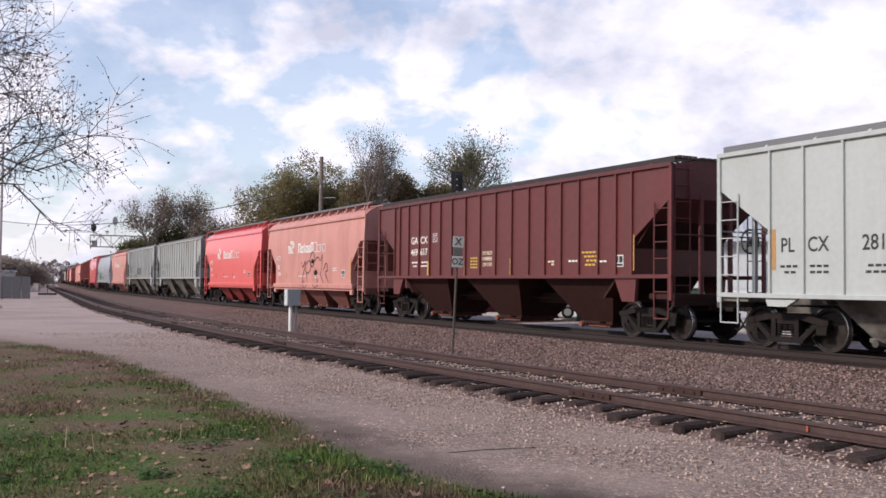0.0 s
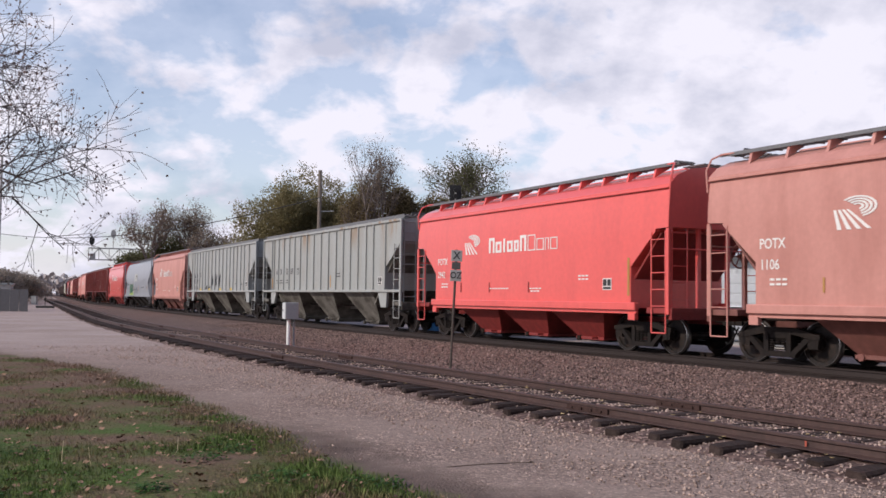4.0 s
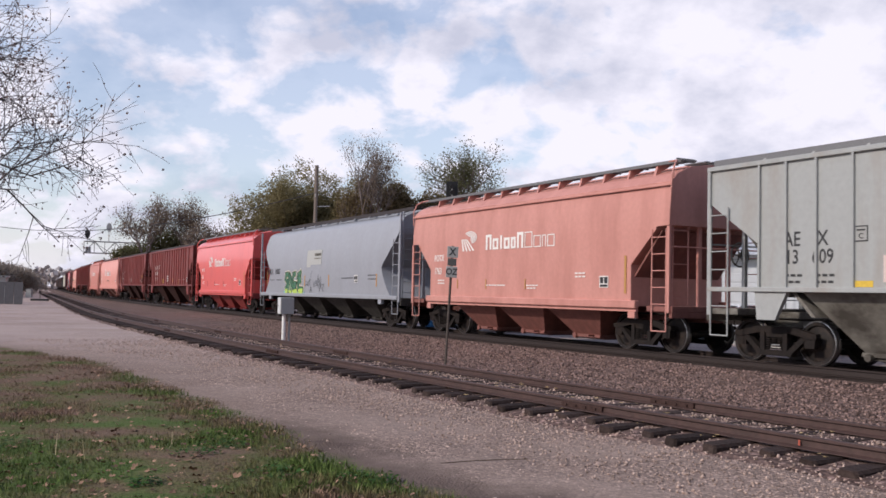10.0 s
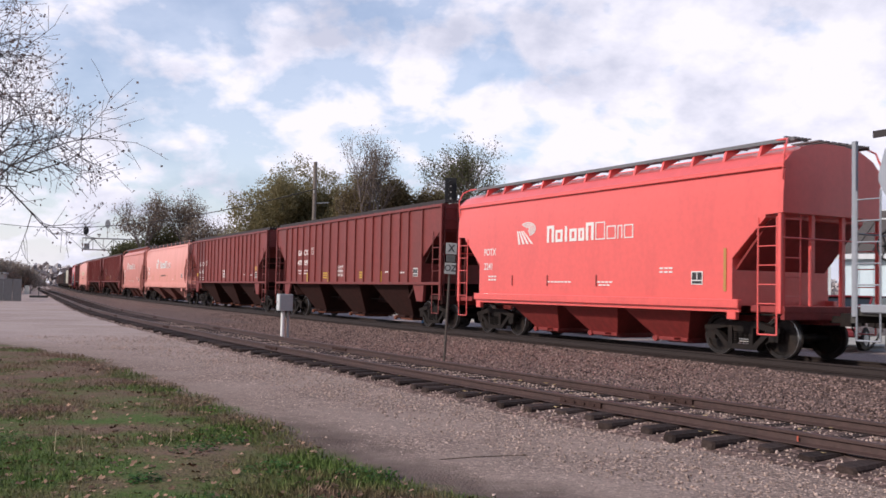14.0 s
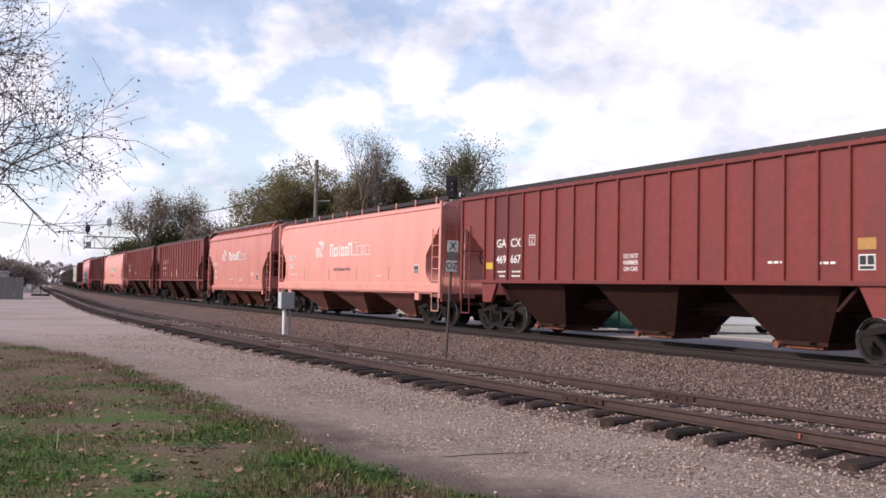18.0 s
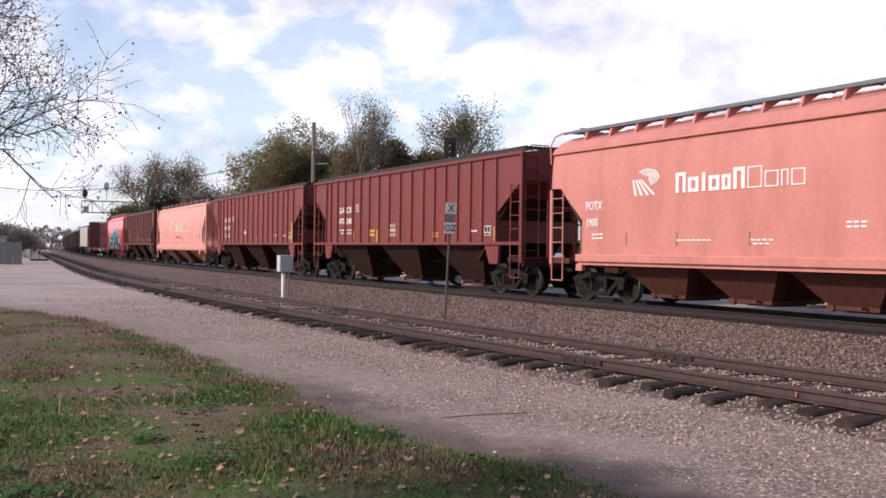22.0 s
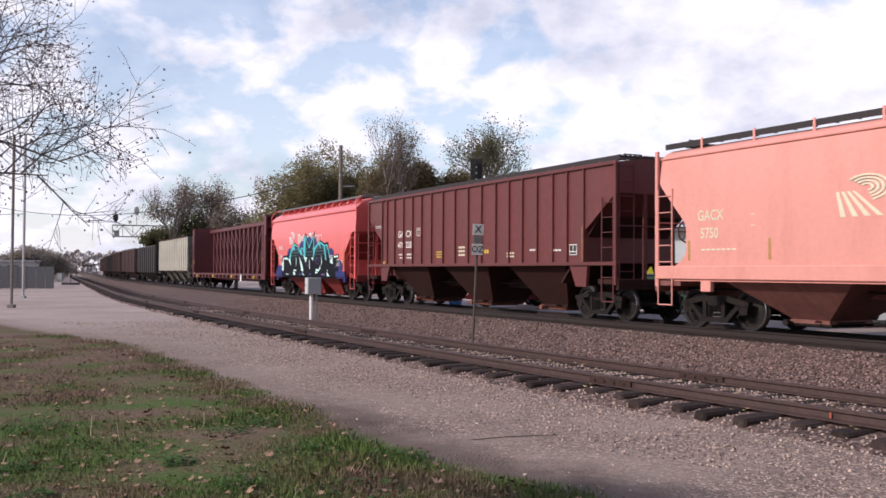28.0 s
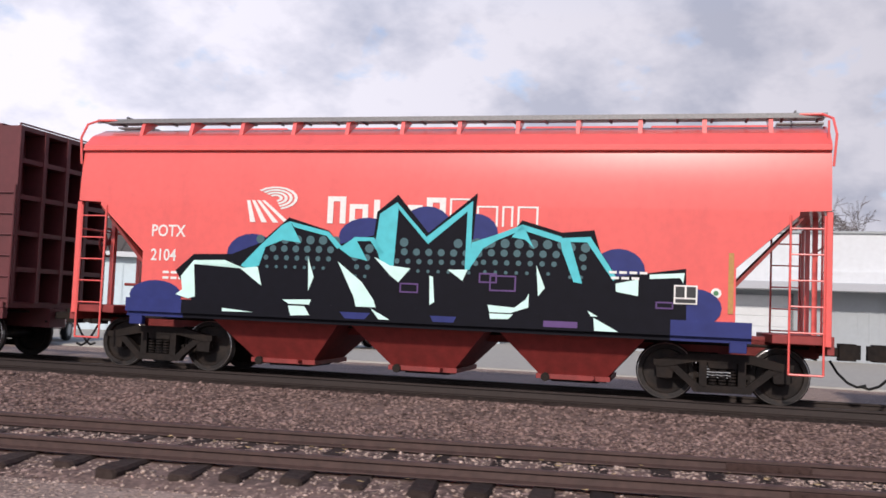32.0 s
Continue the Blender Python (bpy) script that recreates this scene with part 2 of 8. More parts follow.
white_letter = material("white_lettering", (0.78, 0.76, 0.72), 0.55, grain=0.08, grain_scale=20)
cream_letter = material("faded_cream_lettering", (0.72, 0.66, 0.48), 0.55, grain=0.1, grain_scale=20)
black_letter = material("black_lettering", (0.03, 0.03, 0.032), 0.6, grain=0.1, grain_scale=20)
yellow_mark = material("yellow_reflective_strip", (0.62, 0.42, 0.05), 0.5, grain=0.12, grain_scale=20)
ochre_mark = material("ochre_strip", (0.45, 0.24, 0.07), 0.6, grain=0.15, grain_scale=20)

# ---------------------------------------------------------------- mesh helpers
def finish(bm, name, smooth=False):
    bmesh.ops.recalc_face_normals(bm, faces=bm.faces)
    me = bpy.data.meshes.new(name)
    bm.to_mesh(me)
    bm.free()
    if smooth:
        me.polygons.foreach_set("use_smooth", [True] * len(me.polygons))
    me.materials.append(None)
    return me


def raw(name, verts, faces, smooth=False):
    me = bpy.data.meshes.new(name)
    me.from_pydata([tuple(v) for v in verts], [], [tuple(f) for f in faces])
    me.update()
    if smooth:
        me.polygons.foreach_set("use_smooth", [True] * len(me.polygons))
    me.materials.append(None)
    return me


def part(name, me, mat, parent=None, label="", m=None):
    """One mesh object under a thing or a part; meshes are shared, the paint belongs to the object."""
    if isinstance(me, bmesh.types.BMesh):
        me = finish(me, name)
    if not me.materials:
        me.materials.append(None)
    ob = new(name, me)
    ob.material_slots[0].link = "OBJECT"
    ob.material_slots[0].material = mat
    if parent is not None:
        ob.parent = parent
    if m is not None:
        ob.matrix_basis = m
    if label:
        tagged(ob, label)
    return ob


def thing(name, label, category, m=None, group="", kind=""):
    ob = new(name)
    ob.empty_display_size = 0.2
    if m is not None:
        ob.matrix_basis = m
    return tagged(ob, label, category, group, kind)


def box(bm, x0, x1, y0, y1, z0, z1):
    v = [bm.verts.new(p) for p in ((x0, y0, z0), (x1, y0, z0), (x1, y1, z0), (x0, y1, z0), (x0, y0, z1), (x1, y0, z1), (x1, y1, z1), (x0, y1, z1))]
    for f in ((3, 2, 1, 0), (4, 5, 6, 7), (0, 1, 5, 4), (1, 2, 6, 5), (2, 3, 7, 6), (3, 0, 4, 7)):
        bm.faces.new([v[i] for i in f])


def bevel_box(bm, x0, x1, y0, y1, z0, z1, w=0.01):
    n = len(bm.edges)
    box(bm, x0, x1, y0, y1, z0, z1)
    bm.edges.ensure_lookup_table()
    bmesh.ops.bevel(bm, geom=bm.edges[n:], offset=w, segments=1, affect="EDGES")


def tube(bm, p, q, r, n=8, r2=None):
    p, q = Vector(p), Vector(q)
    ax = (q - p).normalized()
    u = ax.orthogonal().normalized()
    w = ax.cross(u)
    rings = []
    for c, rr in ((p, r), (q, r if r2 is None else r2)):
        rings.append([bm.verts.new(c + (u * math.cos(6.2832 * i / n) + w * math.sin(6.2832 * i / n)) * rr) for i in range(n)])
    for i in range(n):
        bm.faces.new((rings[0][i], rings[0][(i + 1) % n], rings[1][(i + 1) % n], rings[1][i]))
    bm.faces.new(rings[0][::-1])
    bm.faces.new(rings[1])


def pipe(bm, pts, r, n=6):
    for a, b in zip(pts, pts[1:]):
        tube(bm, a, b, r, n)


def lathe(bm, prof, n=32, axis="y"):
    """Turns (radius, along) pairs round an axis."""
    rings = []
    for r, a in prof:
        ring = []
        for i in range(n):
            c, s = math.cos(6.2832 * i / n) * r, math.sin(6.2832 * i / n) * r
            ring.append(bm.verts.new((c, a, s) if axis == "y" else (c, s, a)))
        rings.append(ring)
    for a, b in zip(rings, rings[1:]):
        for i in range(n):
            bm.faces.new((a[i], a[(i + 1) % n], b[(i + 1) % n], b[i]))
    bm.faces.new(rings[0][::-1])
    bm.faces.new(rings[-1])


def prism(bm, poly, y0, y1):
    """A polygon of (x, z) made solid between two y."""
    a = [bm.verts.new((x, y0, z)) for x, z in poly]
    b = [bm.verts.new((x, y1, z)) for x, z in poly]
    bm.faces.new(a)
    bm.faces.new(b[::-1])
    for i in range(len(poly)):
        j = (i + 1) % len(poly)
        bm.faces.new((a[i], b[i], b[j], a[j]))


SHARED = {}


def shared(key, make):
    if key not in SHARED:
        bm = bmesh.new()
        make(bm)
        SHARED[key] = finish(bm, key if isinstance(key, str) else key[0])
    return SHARED[key]


# ---------------------------------------------------------------- the two tracks as lines on the plan
def line(dist, psi0, bend, until, lo, hi, turn, t0, t1, step=0.5):
    """Arc lengths, points and headings of a track: foot point at dist, heading psi0, a steady bend that ends at until, and a further turn between t0 and t1."""
    s = np.arange(lo, hi + step, step)
    g = np.where(s < until - 10, s, np.where(s > until + 10, until, s - (s - until + 10) ** 2 / 40))
    psi = np.radians(psi0 + bend * g + turn * np.clip((s - t0) / (t1 - t0), 0, 1))
    d = np.stack([-np.sin(psi), np.cos(psi)], 1)
    p = np.zeros((len(s), 2))
    p[1:] = np.cumsum((d[1:] + d[:-1]) / 2 * step, 0)
    i0 = int(round(-lo / step))
    p += dist * np.array([math.cos(psi[i0]), math.sin(psi[i0])]) - p[i0]
    return s, p, psi


MAIN = line(17.17, 27.303, -0.040, 99.3, -420, 900, -2.5, 120, 160)
SIDING = line(9.69, 32.646, -0.2842, 25.59, -60, 320, -3.80, 35.7, 65.2)
RAIL_Z, SIDING_Z, GROUND_Z = 0.291, 0.197, -0.06


def on(track, s, off=0.0):
    """x, y and heading (radians) at arc length s, off metres beyond the line."""
    psi = float(np.interp(s, track[0], track[2]))
    return (float(np.interp(s, track[0], track[1][:, 0])) + off * math.cos(psi), float(np.interp(s, track[0], track[1][:, 1])) + off * math.sin(psi), psi)


def sweep(track, s0, s1, prof, step=1.0, grow=1.0):
    """A closed profile of (off, z) drawn along a track."""
    ss, st = [s0], step
    while ss[-1] < s1 - 1e-6:
        if ss[-1] > 60:
            st = step * grow
        ss.append(min(s1, ss[-1] + st))
    verts, faces, n = [], [], len(prof)
    for s in ss:
        for off, z in prof:
            x, y, _ = on(track, s, off)
            verts.append((x, y, z))
    for k in range(len(ss) - 1):
        for i in range(n):
            j = (i + 1) % n
            faces.append((k * n + i, k * n + j, (k + 1) * n + j, (k + 1) * n + i))
    faces.append(tuple(range(n))[::-1])
    faces.append(tuple((len(ss) - 1) * n + i for i in range(n)))
    return verts, faces


def travel(t):
    """Metres the train has gone since the start."""
    q = t / 10
    return 7.90216 * t + 4.75991 * q ** 2 + 1.28251 * q ** 3 - 0.89598 * q ** 4 + 0.13837 * q ** 5


# ---------------------------------------------------------------- ground
def lay_over(m, fac, colour):
    """Lays a second colour over a material's base colour; fac and colour are sockets or plain values."""
    N, L = m.node_tree.nodes, m.node_tree.links
    base = N["Principled BSDF"].inputs["Base Color"]
    mx = N.new("ShaderNodeMix")
    mx.data_type = "RGBA"
    L.new(base.links[0].from_socket, mx.inputs[6])
    L.new(fac, mx.inputs[0])
    if isinstance(colour, tuple):
        mx.inputs[7].default_value = (*colour, 1)
    else:
        L.new(colour, mx.inputs[7])
    L.new(mx.outputs[2], base)


def math_node(m, op, a, b):
    n = m.node_tree.nodes.new("ShaderNodeMath")
    n.operation = op
    for k, v in enumerate((a, b)):
        if isinstance(v, (int, float)):
            n.inputs[k].default_value = v
        else:
            m.node_tree.links.new(v, n.inputs[k])
    return n.outputs[0]


def ramp_node(m, value, lo, hi, a=0.0, b=1.0):
    n = m.node_tree.nodes.new("ShaderNodeMapRange")
    n.interpolation_type = "SMOOTHSTEP"
    n.inputs["From Min"].default_value, n.inputs["From Max"].default_value = lo, hi
    n.inputs["To Min"].default_value, n.inputs["To Max"].default_value = a, b
    m.node_tree.links.new(value, n.inputs["Value"])
    return n.outputs[0]


def noise_node(m, vector, scale, detail=5, rough=0.6):
    n = m.node_tree.nodes.new("ShaderNodeTexNoise")
    n.inputs["Scale"].default_value, n.inputs["Detail"].default_value, n.inputs["Roughness"].default_value = scale, detail, rough
    m.node_tree.links.new(vector, n.inputs["Vector"])
    return n.outputs["Fac"]


def gravel_road(name):
    """Packed gravel that turns to pale wheel-ground dust farther along the road."""
    m = material(name, (0.318, 0.240, 0.200), 0.95, pebble=0.75, pebble_scale=38, grain=0.16, grain_scale=9, stain=0.28, stain_col=(0.20, 0.148, 0.12), stain_scale=(0.28, 0.28, 0.28), stain_at=0.54, world_space=True)
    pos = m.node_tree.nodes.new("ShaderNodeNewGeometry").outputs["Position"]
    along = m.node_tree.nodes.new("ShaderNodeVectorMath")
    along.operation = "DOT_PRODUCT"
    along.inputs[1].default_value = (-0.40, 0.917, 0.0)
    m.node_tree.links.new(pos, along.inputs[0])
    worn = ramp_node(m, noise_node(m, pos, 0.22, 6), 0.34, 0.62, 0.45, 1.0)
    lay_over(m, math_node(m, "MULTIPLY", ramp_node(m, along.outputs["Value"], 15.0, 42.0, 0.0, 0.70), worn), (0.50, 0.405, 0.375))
    return m


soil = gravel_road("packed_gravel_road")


def rust_runs(m):
    """Rust that runs down from a car's roof edge."""
    N, L = m.node_tree.nodes, m.node_tree.links
    obj = N.new("ShaderNodeTexCoord").outputs["Object"]
    mp = N.new("ShaderNodeMapping")
    mp.inputs["Scale"].default_value = (1.3, 0.2, 0.22)
    L.new(obj, mp.inputs["Vector"])
    sz = N.new("ShaderNodeSeparateXYZ")
    L.new(obj, sz.inputs[0])
    runs = ramp_node(m, noise_node(m, mp.outputs[0], 1.6, 7, 0.6), 0.50, 0.66)
    lay_over(m, math_node(m, "MULTIPLY", runs, ramp_node(m, sz.outputs["Z"], 3.1, 4.25, 0.0, 0.8)), (0.26, 0.155, 0.07))


rust_runs(paint_streaked)


def ground_z(x, y):
    near = 1.0 if abs(x) < 60 and -20 < y < 100 else 0.0
    return GROUND_Z + near * 0.035 * noise.noise((x * 0.35, y * 0.35, 1.0))


gv, gf = [], []
xs = np.concatenate([-np.geomspace(2600, 62, 14), np.arange(-60, 61, 1.5), np.geomspace(62, 2600, 14)])
ys = np.concatenate([-np.geomspace(2600, 22, 14), np.arange(-20, 101, 1.5), np.geomspace(102, 2600, 14)])
for yy in ys:
    for xx in xs:
        gv.append((xx, yy, ground_z(xx, yy)))
nx = len(xs)
for j in range(len(ys) - 1):
    for i in range(nx - 1):
        gf.append((j * nx + i, j * nx + i + 1, (j + 1) * nx + i + 1, (j + 1) * nx + i))
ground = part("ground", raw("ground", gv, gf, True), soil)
tagged(ground, "dusty pinkish-grey packed gravel ground beside the tracks", "ground", kind="structure")

ballast_mat = material("grey_pink_ballast", (0.172, 0.119, 0.103), 0.95, pebble=1.0, pebble_scale=19, grain=0.25, grain_scale=22, stain=0.5, stain_col=(0.085, 0.062, 0.054), stain_scale=(0.8, 0.8, 0.8), world_space=True)
rust_rail = material("rusty_rail_steel", (0.072, 0.041, 0.035), 0.6, 0.15, grain=0.25, grain_scale=12, stain=0.4, stain_col=(0.036, 0.024, 0.022), stain_scale=(2, 2, 2), world_space=True)
# main rail colour is darkened for the shade under the train
rail_side = material("brown_main_rail_steel", (0.030, 0.020, 0.017), 0.6, 0.2, grain=0.2, grain_scale=12, world_space=True)
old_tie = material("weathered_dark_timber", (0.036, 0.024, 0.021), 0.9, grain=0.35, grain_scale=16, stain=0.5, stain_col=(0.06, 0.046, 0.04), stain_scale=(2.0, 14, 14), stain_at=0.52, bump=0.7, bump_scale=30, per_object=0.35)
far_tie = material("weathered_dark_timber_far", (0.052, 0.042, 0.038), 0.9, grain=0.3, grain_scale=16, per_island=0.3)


def rail_profile(off, top, h=0.168):
    b = top - h
    right = [(0.070, b), (0.070, b + 0.012), (0.012, b + 0.030), (0.010, top - 0.045), (0.036, top - 0.034), (0.036, top - 0.008), (0.026, top)]
    return [(off + x, z) for x, z in right] + [(off - x, z) for x, z in right[::-1]]


RAIL_H = 0.136      # light old rail of the siding


def joint_mesh(bm):
    """Fishplates with four bolts on both sides of a rail; x runs along it, the rail's top is at z = 0."""
    for sy in (-1, 1):
        bevel_box(bm, -0.42, 0.42, sy * 0.030 - 0.014, sy * 0.030 + 0.014, -0.118, -0.040, 0.006)
        for k in range(4):
            tube(bm, (-0.3 + 0.2 * k, sy * 0.04, -0.08), (-0.3 + 0.2 * k, sy * 0.066, -0.08), 0.016, 6)


def make_track(name, track, top, s0, s1, t0, t1, gap, mats, label, near_s=(-15, 130), rail_h=0.168):
    tr = thing(name, label, "railway track", kind="structure")
    for off in (-0.7525, 0.7525):
        v, f = sweep(track, s0, s1, rail_profile(off, top, rail_h), 2.0, 4.0)
        part("rail", raw("rail", v, f), mats[0], tr, "worn steel rail")
    tms = []
    for var in range(4):                            # worn baulks: rounded, split and eaten at the ends
        bm = bmesh.new()
        ys_ = [-1.3, -1.27, -1.1, -0.6, 0.0, 0.6, 1.1, 1.27, 1.3]
        rings = []
        for yy in ys_:
            k = 0.72 if abs(yy) > 1.28 else 0.94 if abs(yy) > 1.2 else 1.0
            ring = []
            for px, pz in ((-0.115, -0.17), (0.115, -0.17), (0.115, -0.03), (0.09, 0.0), (-0.09, 0.0), (-0.115, -0.03)):
                w = Vector((px * 4, yy * 1.7, pz * 4 + var * 9))
                ring.append(bm.verts.new((px * k + 0.016 * noise.noise(w), yy + 0.05 * noise.noise(w + Vector((3, 0, 7))), (pz + 0.07) * (0.5 + 0.5 * k) - 0.07 + 0.014 * noise.noise(w + Vector((9, 1, 2))))))
            rings.append(ring)
        for ra, rb in zip(rings, rings[1:]):
            for i in range(6):
                bm.faces.new((ra[i], ra[(i + 1) % 6], rb[(i + 1) % 6], rb[i]))
        bm.faces.new(rings[0][::-1])
        bm.faces.new(rings[-1])
        tms.append(finish(bm, "tie"))
    rng = random.Random(hash(len(name)) % 97)
    s, far_v, far_f = t0, [], []
    count = 0
    while s < t1:
        x, y, psi = on(track, s, rng.uniform(-0.13, 0.13))
        a = psi + rng.uniform(-0.06, 0.06)
        zt = top - rail_h - 0.004 + rng.uniform(-0.012, 0.004)
        if near_s[0] < s < near_s[1] and count < 300:
            # tie's long axis lies across the track
            part("tie", tms[rng.randrange(4)], mats[1], tr, m=Matrix.Translation((x, y, zt)) @ Matrix.Rotation(a + math.pi / 2, 4, "Z"))
            count += 1
        else:
            c, sn = math.cos(a), math.sin(a)
            b = len(far_v)
            for du, dv, dz in ((-1.3, -.115, 0), (1.3, -.115, 0), (1.3, .115, 0), (-1.3, .115, 0), (-1.3, -.115, -.15), (1.3, -.115, -.15)):
                far_v.append((x + c * du - sn * dv, y + sn * du + c * dv, zt + dz))
            far_f += [(b, b + 1, b + 2, b + 3), (b + 4, b + 5, b + 1, b)]
        s += gap * rng.uniform(0.82, 1.2)
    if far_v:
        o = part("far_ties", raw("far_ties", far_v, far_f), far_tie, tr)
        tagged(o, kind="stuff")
    return tr


make_track("main_track", MAIN, RAIL_Z, -200, 820, -60, 300, 0.5, (rail_side, old_tie), "main railway track on a ballast bed, under the train")
siding = make_track("siding_track", SIDING, SIDING_Z, -40, 260, -25, 200, 0.52, (rust_rail, old_tie), "rusty siding track with weathered timber ties, beside the main track", (-12, 140), RAIL_H)
joint_steel = material("dark_joint_steel", (0.060, 0.036, 0.031), 0.75, 0.2, grain=0.3, grain_scale=20, world_space=True)
for k in range(6):                                  # bolted joints, staggered from rail to rail
    for off, s_at in ((-0.7525, -2.2 + 11.9 * k), (0.7525, -1.9 + 11.4 * k)):
        x, y, psi = on(SIDING, s_at, off)
        jb = part("joint_bar", shared("joint_bar", joint_mesh), joint_steel, siding, "bolted joint bar", pose(x, y, SIDING_Z, 0, 0, math.degrees(psi) + 90))
mx_, my_, mpsi = on(SIDING, 6.25, -0.79)
part("paint_mark", shared("paint_mark", lambda bm: box(bm, -0.011, 0.011, 0.0, 0.006, -0.105, -0.045)), material("orange_marking_paint", (0.40, 0.085, 0.05), 0.6, grain=0.1), siding, "orange paint mark on the rail", pose(mx_, my_, SIDING_Z, 0, 0, math.degrees(mpsi) + 90))
# ballast bed of the main track, and the lower bed between and under the siding
bed = [(-5.2, GROUND_Z - 0.10), (-3.2, 0.0), (-2.4, RAIL_Z - 0.21), (-1.55, RAIL_Z - 0.185), (1.55, RAIL_Z - 0.185), (2.4, RAIL_Z - 0.21), (4.2, GROUND_Z - 0.1)]
v, f = sweep(MAIN, -200, 820, bed, 1.0, 8.0)
tagged(part("ballast_bed", raw("ballast_bed", v, f, False), ballast_mat), "grey-pink crushed stone ballast bed of the main track", "ballast", kind="structure")
# dark sheet between the rails: the train's shade put into its colour
shade_strip = [(-1.32, RAIL_Z - 0.192), (-1.25, RAIL_Z - 0.176), (1.25, RAIL_Z - 0.176), (1.32, RAIL_Z - 0.192)]
v, f = sweep(MAIN, -200, 820, shade_strip, 1.0, 8.0)
tagged(part("track_bed", raw("track_bed", v, f), material("shade_darkened_ballast", (0.050, 0.038, 0.033), 0.9, pebble=1.0, pebble_scale=19, grain=0.3, grain_scale=22, world_space=True)), "dark stone between the main track's rails, train shade in its colour", "ballast", kind="structure")
bed2 = [(-1.95, GROUND_Z - 0.12), (-1.35, SIDING_Z - 0.222), (-0.6, SIDING_Z - 0.158), (0.6, SIDING_Z - 0.153), (1.3, SIDING_Z - 0.17), (3.0, 0.0), (5.5, -0.05), (6.0, GROUND_Z - 0.12)]
v, f = sweep(SIDING, -40, 260, bed2, 1.0, 8.0)
tagged(part("siding_bed", raw("siding_bed", v, f), ballast_mat), "crushed stone between and beside the siding's ties", "ballast", kind="structure")

# ---------------------------------------------------------------- the train
def lettering(text, size, cache={}):
    key = (text, size)
    if key not in cache:
        cu = bpy.data.curves.new("lettering", "FONT")
        cu.body, cu.size, cu.align_x, cu.align_y, cu.extrude, cu.offset = text, size, "CENTER", "CENTER", 0.002, size * 0.012
        cu.resolution_u = 3
        ob = bpy.data.objects.new("lettering", cu)
        scene.collection.objects.link(ob)
        dg = bpy.context.evaluated_depsgraph_get()
        me = bpy.data.meshes.new_from_object(ob.evaluated_get(dg))
        bpy.data.objects.remove(ob)
        bpy.data.curves.remove(cu)
        me.materials.clear()
        me.materials.append(None)
        cache[key] = me
    return cache[key]


def on_side(x, y, z, wide=1.0):
    """Writing faces the camera's side of a car: its right is -x, its up is z."""
    return Matrix(((-wide, 0, 0, x), (0, 0, 1, y), (0, 1, 0, z), (0, 0, 0, 1)))


def wheelset_mesh(bm):
    prof = [(0.06, -0.90), (0.085, -0.885), (0.085, -0.79), (0.14, -0.785), (0.16, -0.76), (0.36, -0.73), (0.375, -0.78), (0.452, -0.785), (0.457, -0.70), (0.485, -0.685),
            (0.485, -0.665), (0.375, -0.66), (0.34, -0.70), (0.15, -0.69), (0.085, -0.66)]
    lathe(bm, prof + [(r, -a) for r, a in prof[::-1]], 28)
    for side in (-1, 1):                       # bolts that show the turning
        for k in range(3):
            a = k * 2.094
            tube(bm, (0.05 * math.cos(a), side * 0.90, 0.05 * math.sin(a)), (0.05 * math.cos(a), side * 0.925, 0.05 * math.sin(a)), 0.018, 6)


def tread_mesh(bm):
    n = 36
    rows = [(0.4465, 0.7872), (0.4587, 0.783), (0.4587, 0.70), (0.452, 0.70)]
    rings = [[bm.verts.new((math.cos(6.2832 * i / n) * r, y, math.sin(6.2832 * i / n) * r)) for i in range(n)] for r, y in rows]
    for a, b in zip(rings, rings[1:] + rings[:1]):
        for i in range(n):
            bm.faces.new((a[i], a[(i + 1) % n], b[(i + 1) % n], b[i]))


def side_frame_mesh(bm):
    """Cast side frame, centred on its truck: two chords, two columns, spring nest, roller-bearing ends."""
    y0, y1 = -0.07, 0.07
    prism(bm, [(-0.45, 0.78), (0.45, 0.78), (0.98, 0.66), (1.08, 0.66), (1.08, 0.56), (0.92, 0.54), (0.42, 0.64), (-0.42, 0.64), (-0.92, 0.54), (-1.08, 0.56), (-1.08, 0.66), (-0.98, 0.66)], y0, y1)
    prism(bm, [(-0.44, 0.16), (0.44, 0.16), (0.50, 0.25), (0.84, 0.54), (0.70, 0.57), (0.36, 0.28), (-0.36, 0.28), (-0.70, 0.57), (-0.84, 0.54), (-0.50, 0.25)], y0, y1)
    for sx in (-1, 1):
        prism(bm, [(sx * 0.24, 0.26), (sx * 0.36, 0.26), (sx * 0.36, 0.68), (sx * 0.24, 0.68)], y0 - 0.01, y1 + 0.01)
        prism(bm, [(sx * 0.78, 0.36), (sx * 1.02, 0.36), (sx * 1.05, 0.60), (sx * 0.76, 0.60)], y0 + 0.015, y1 - 0.015)
    for k in (-0.15, 0.0, 0.15):
        for j in range(5):
            tube(bm, (k, 0.03, 0.30 + j * 0.05), (k, 0.03, 0.325 + j * 0.05), 0.066, 10)
    box(bm, -0.22, 0.22, -0.09, 0.06, 0.55, 0.66)


def bolster_mesh(bm):
    bevel_box(bm, -0.2, 0.2, -0.98, 0.98, 0.50, 0.74, 0.03)
    tube(bm, (0, 0, 0.72), (0, 0, 0.86), 0.22, 16)
    for sx in (-1, 1):
        box(bm, sx * 0.36 - 0.05, sx * 0.36 + 0.05, -0.85, 0.85, 0.38, 0.46)
        for sy in (-1, 1):
            box(bm, sx * 0.42 - 0.03, sx * 0.42 + 0.03, sy * 0.75 - 0.05, sy * 0.75 + 0.05, 0.30, 0.60)


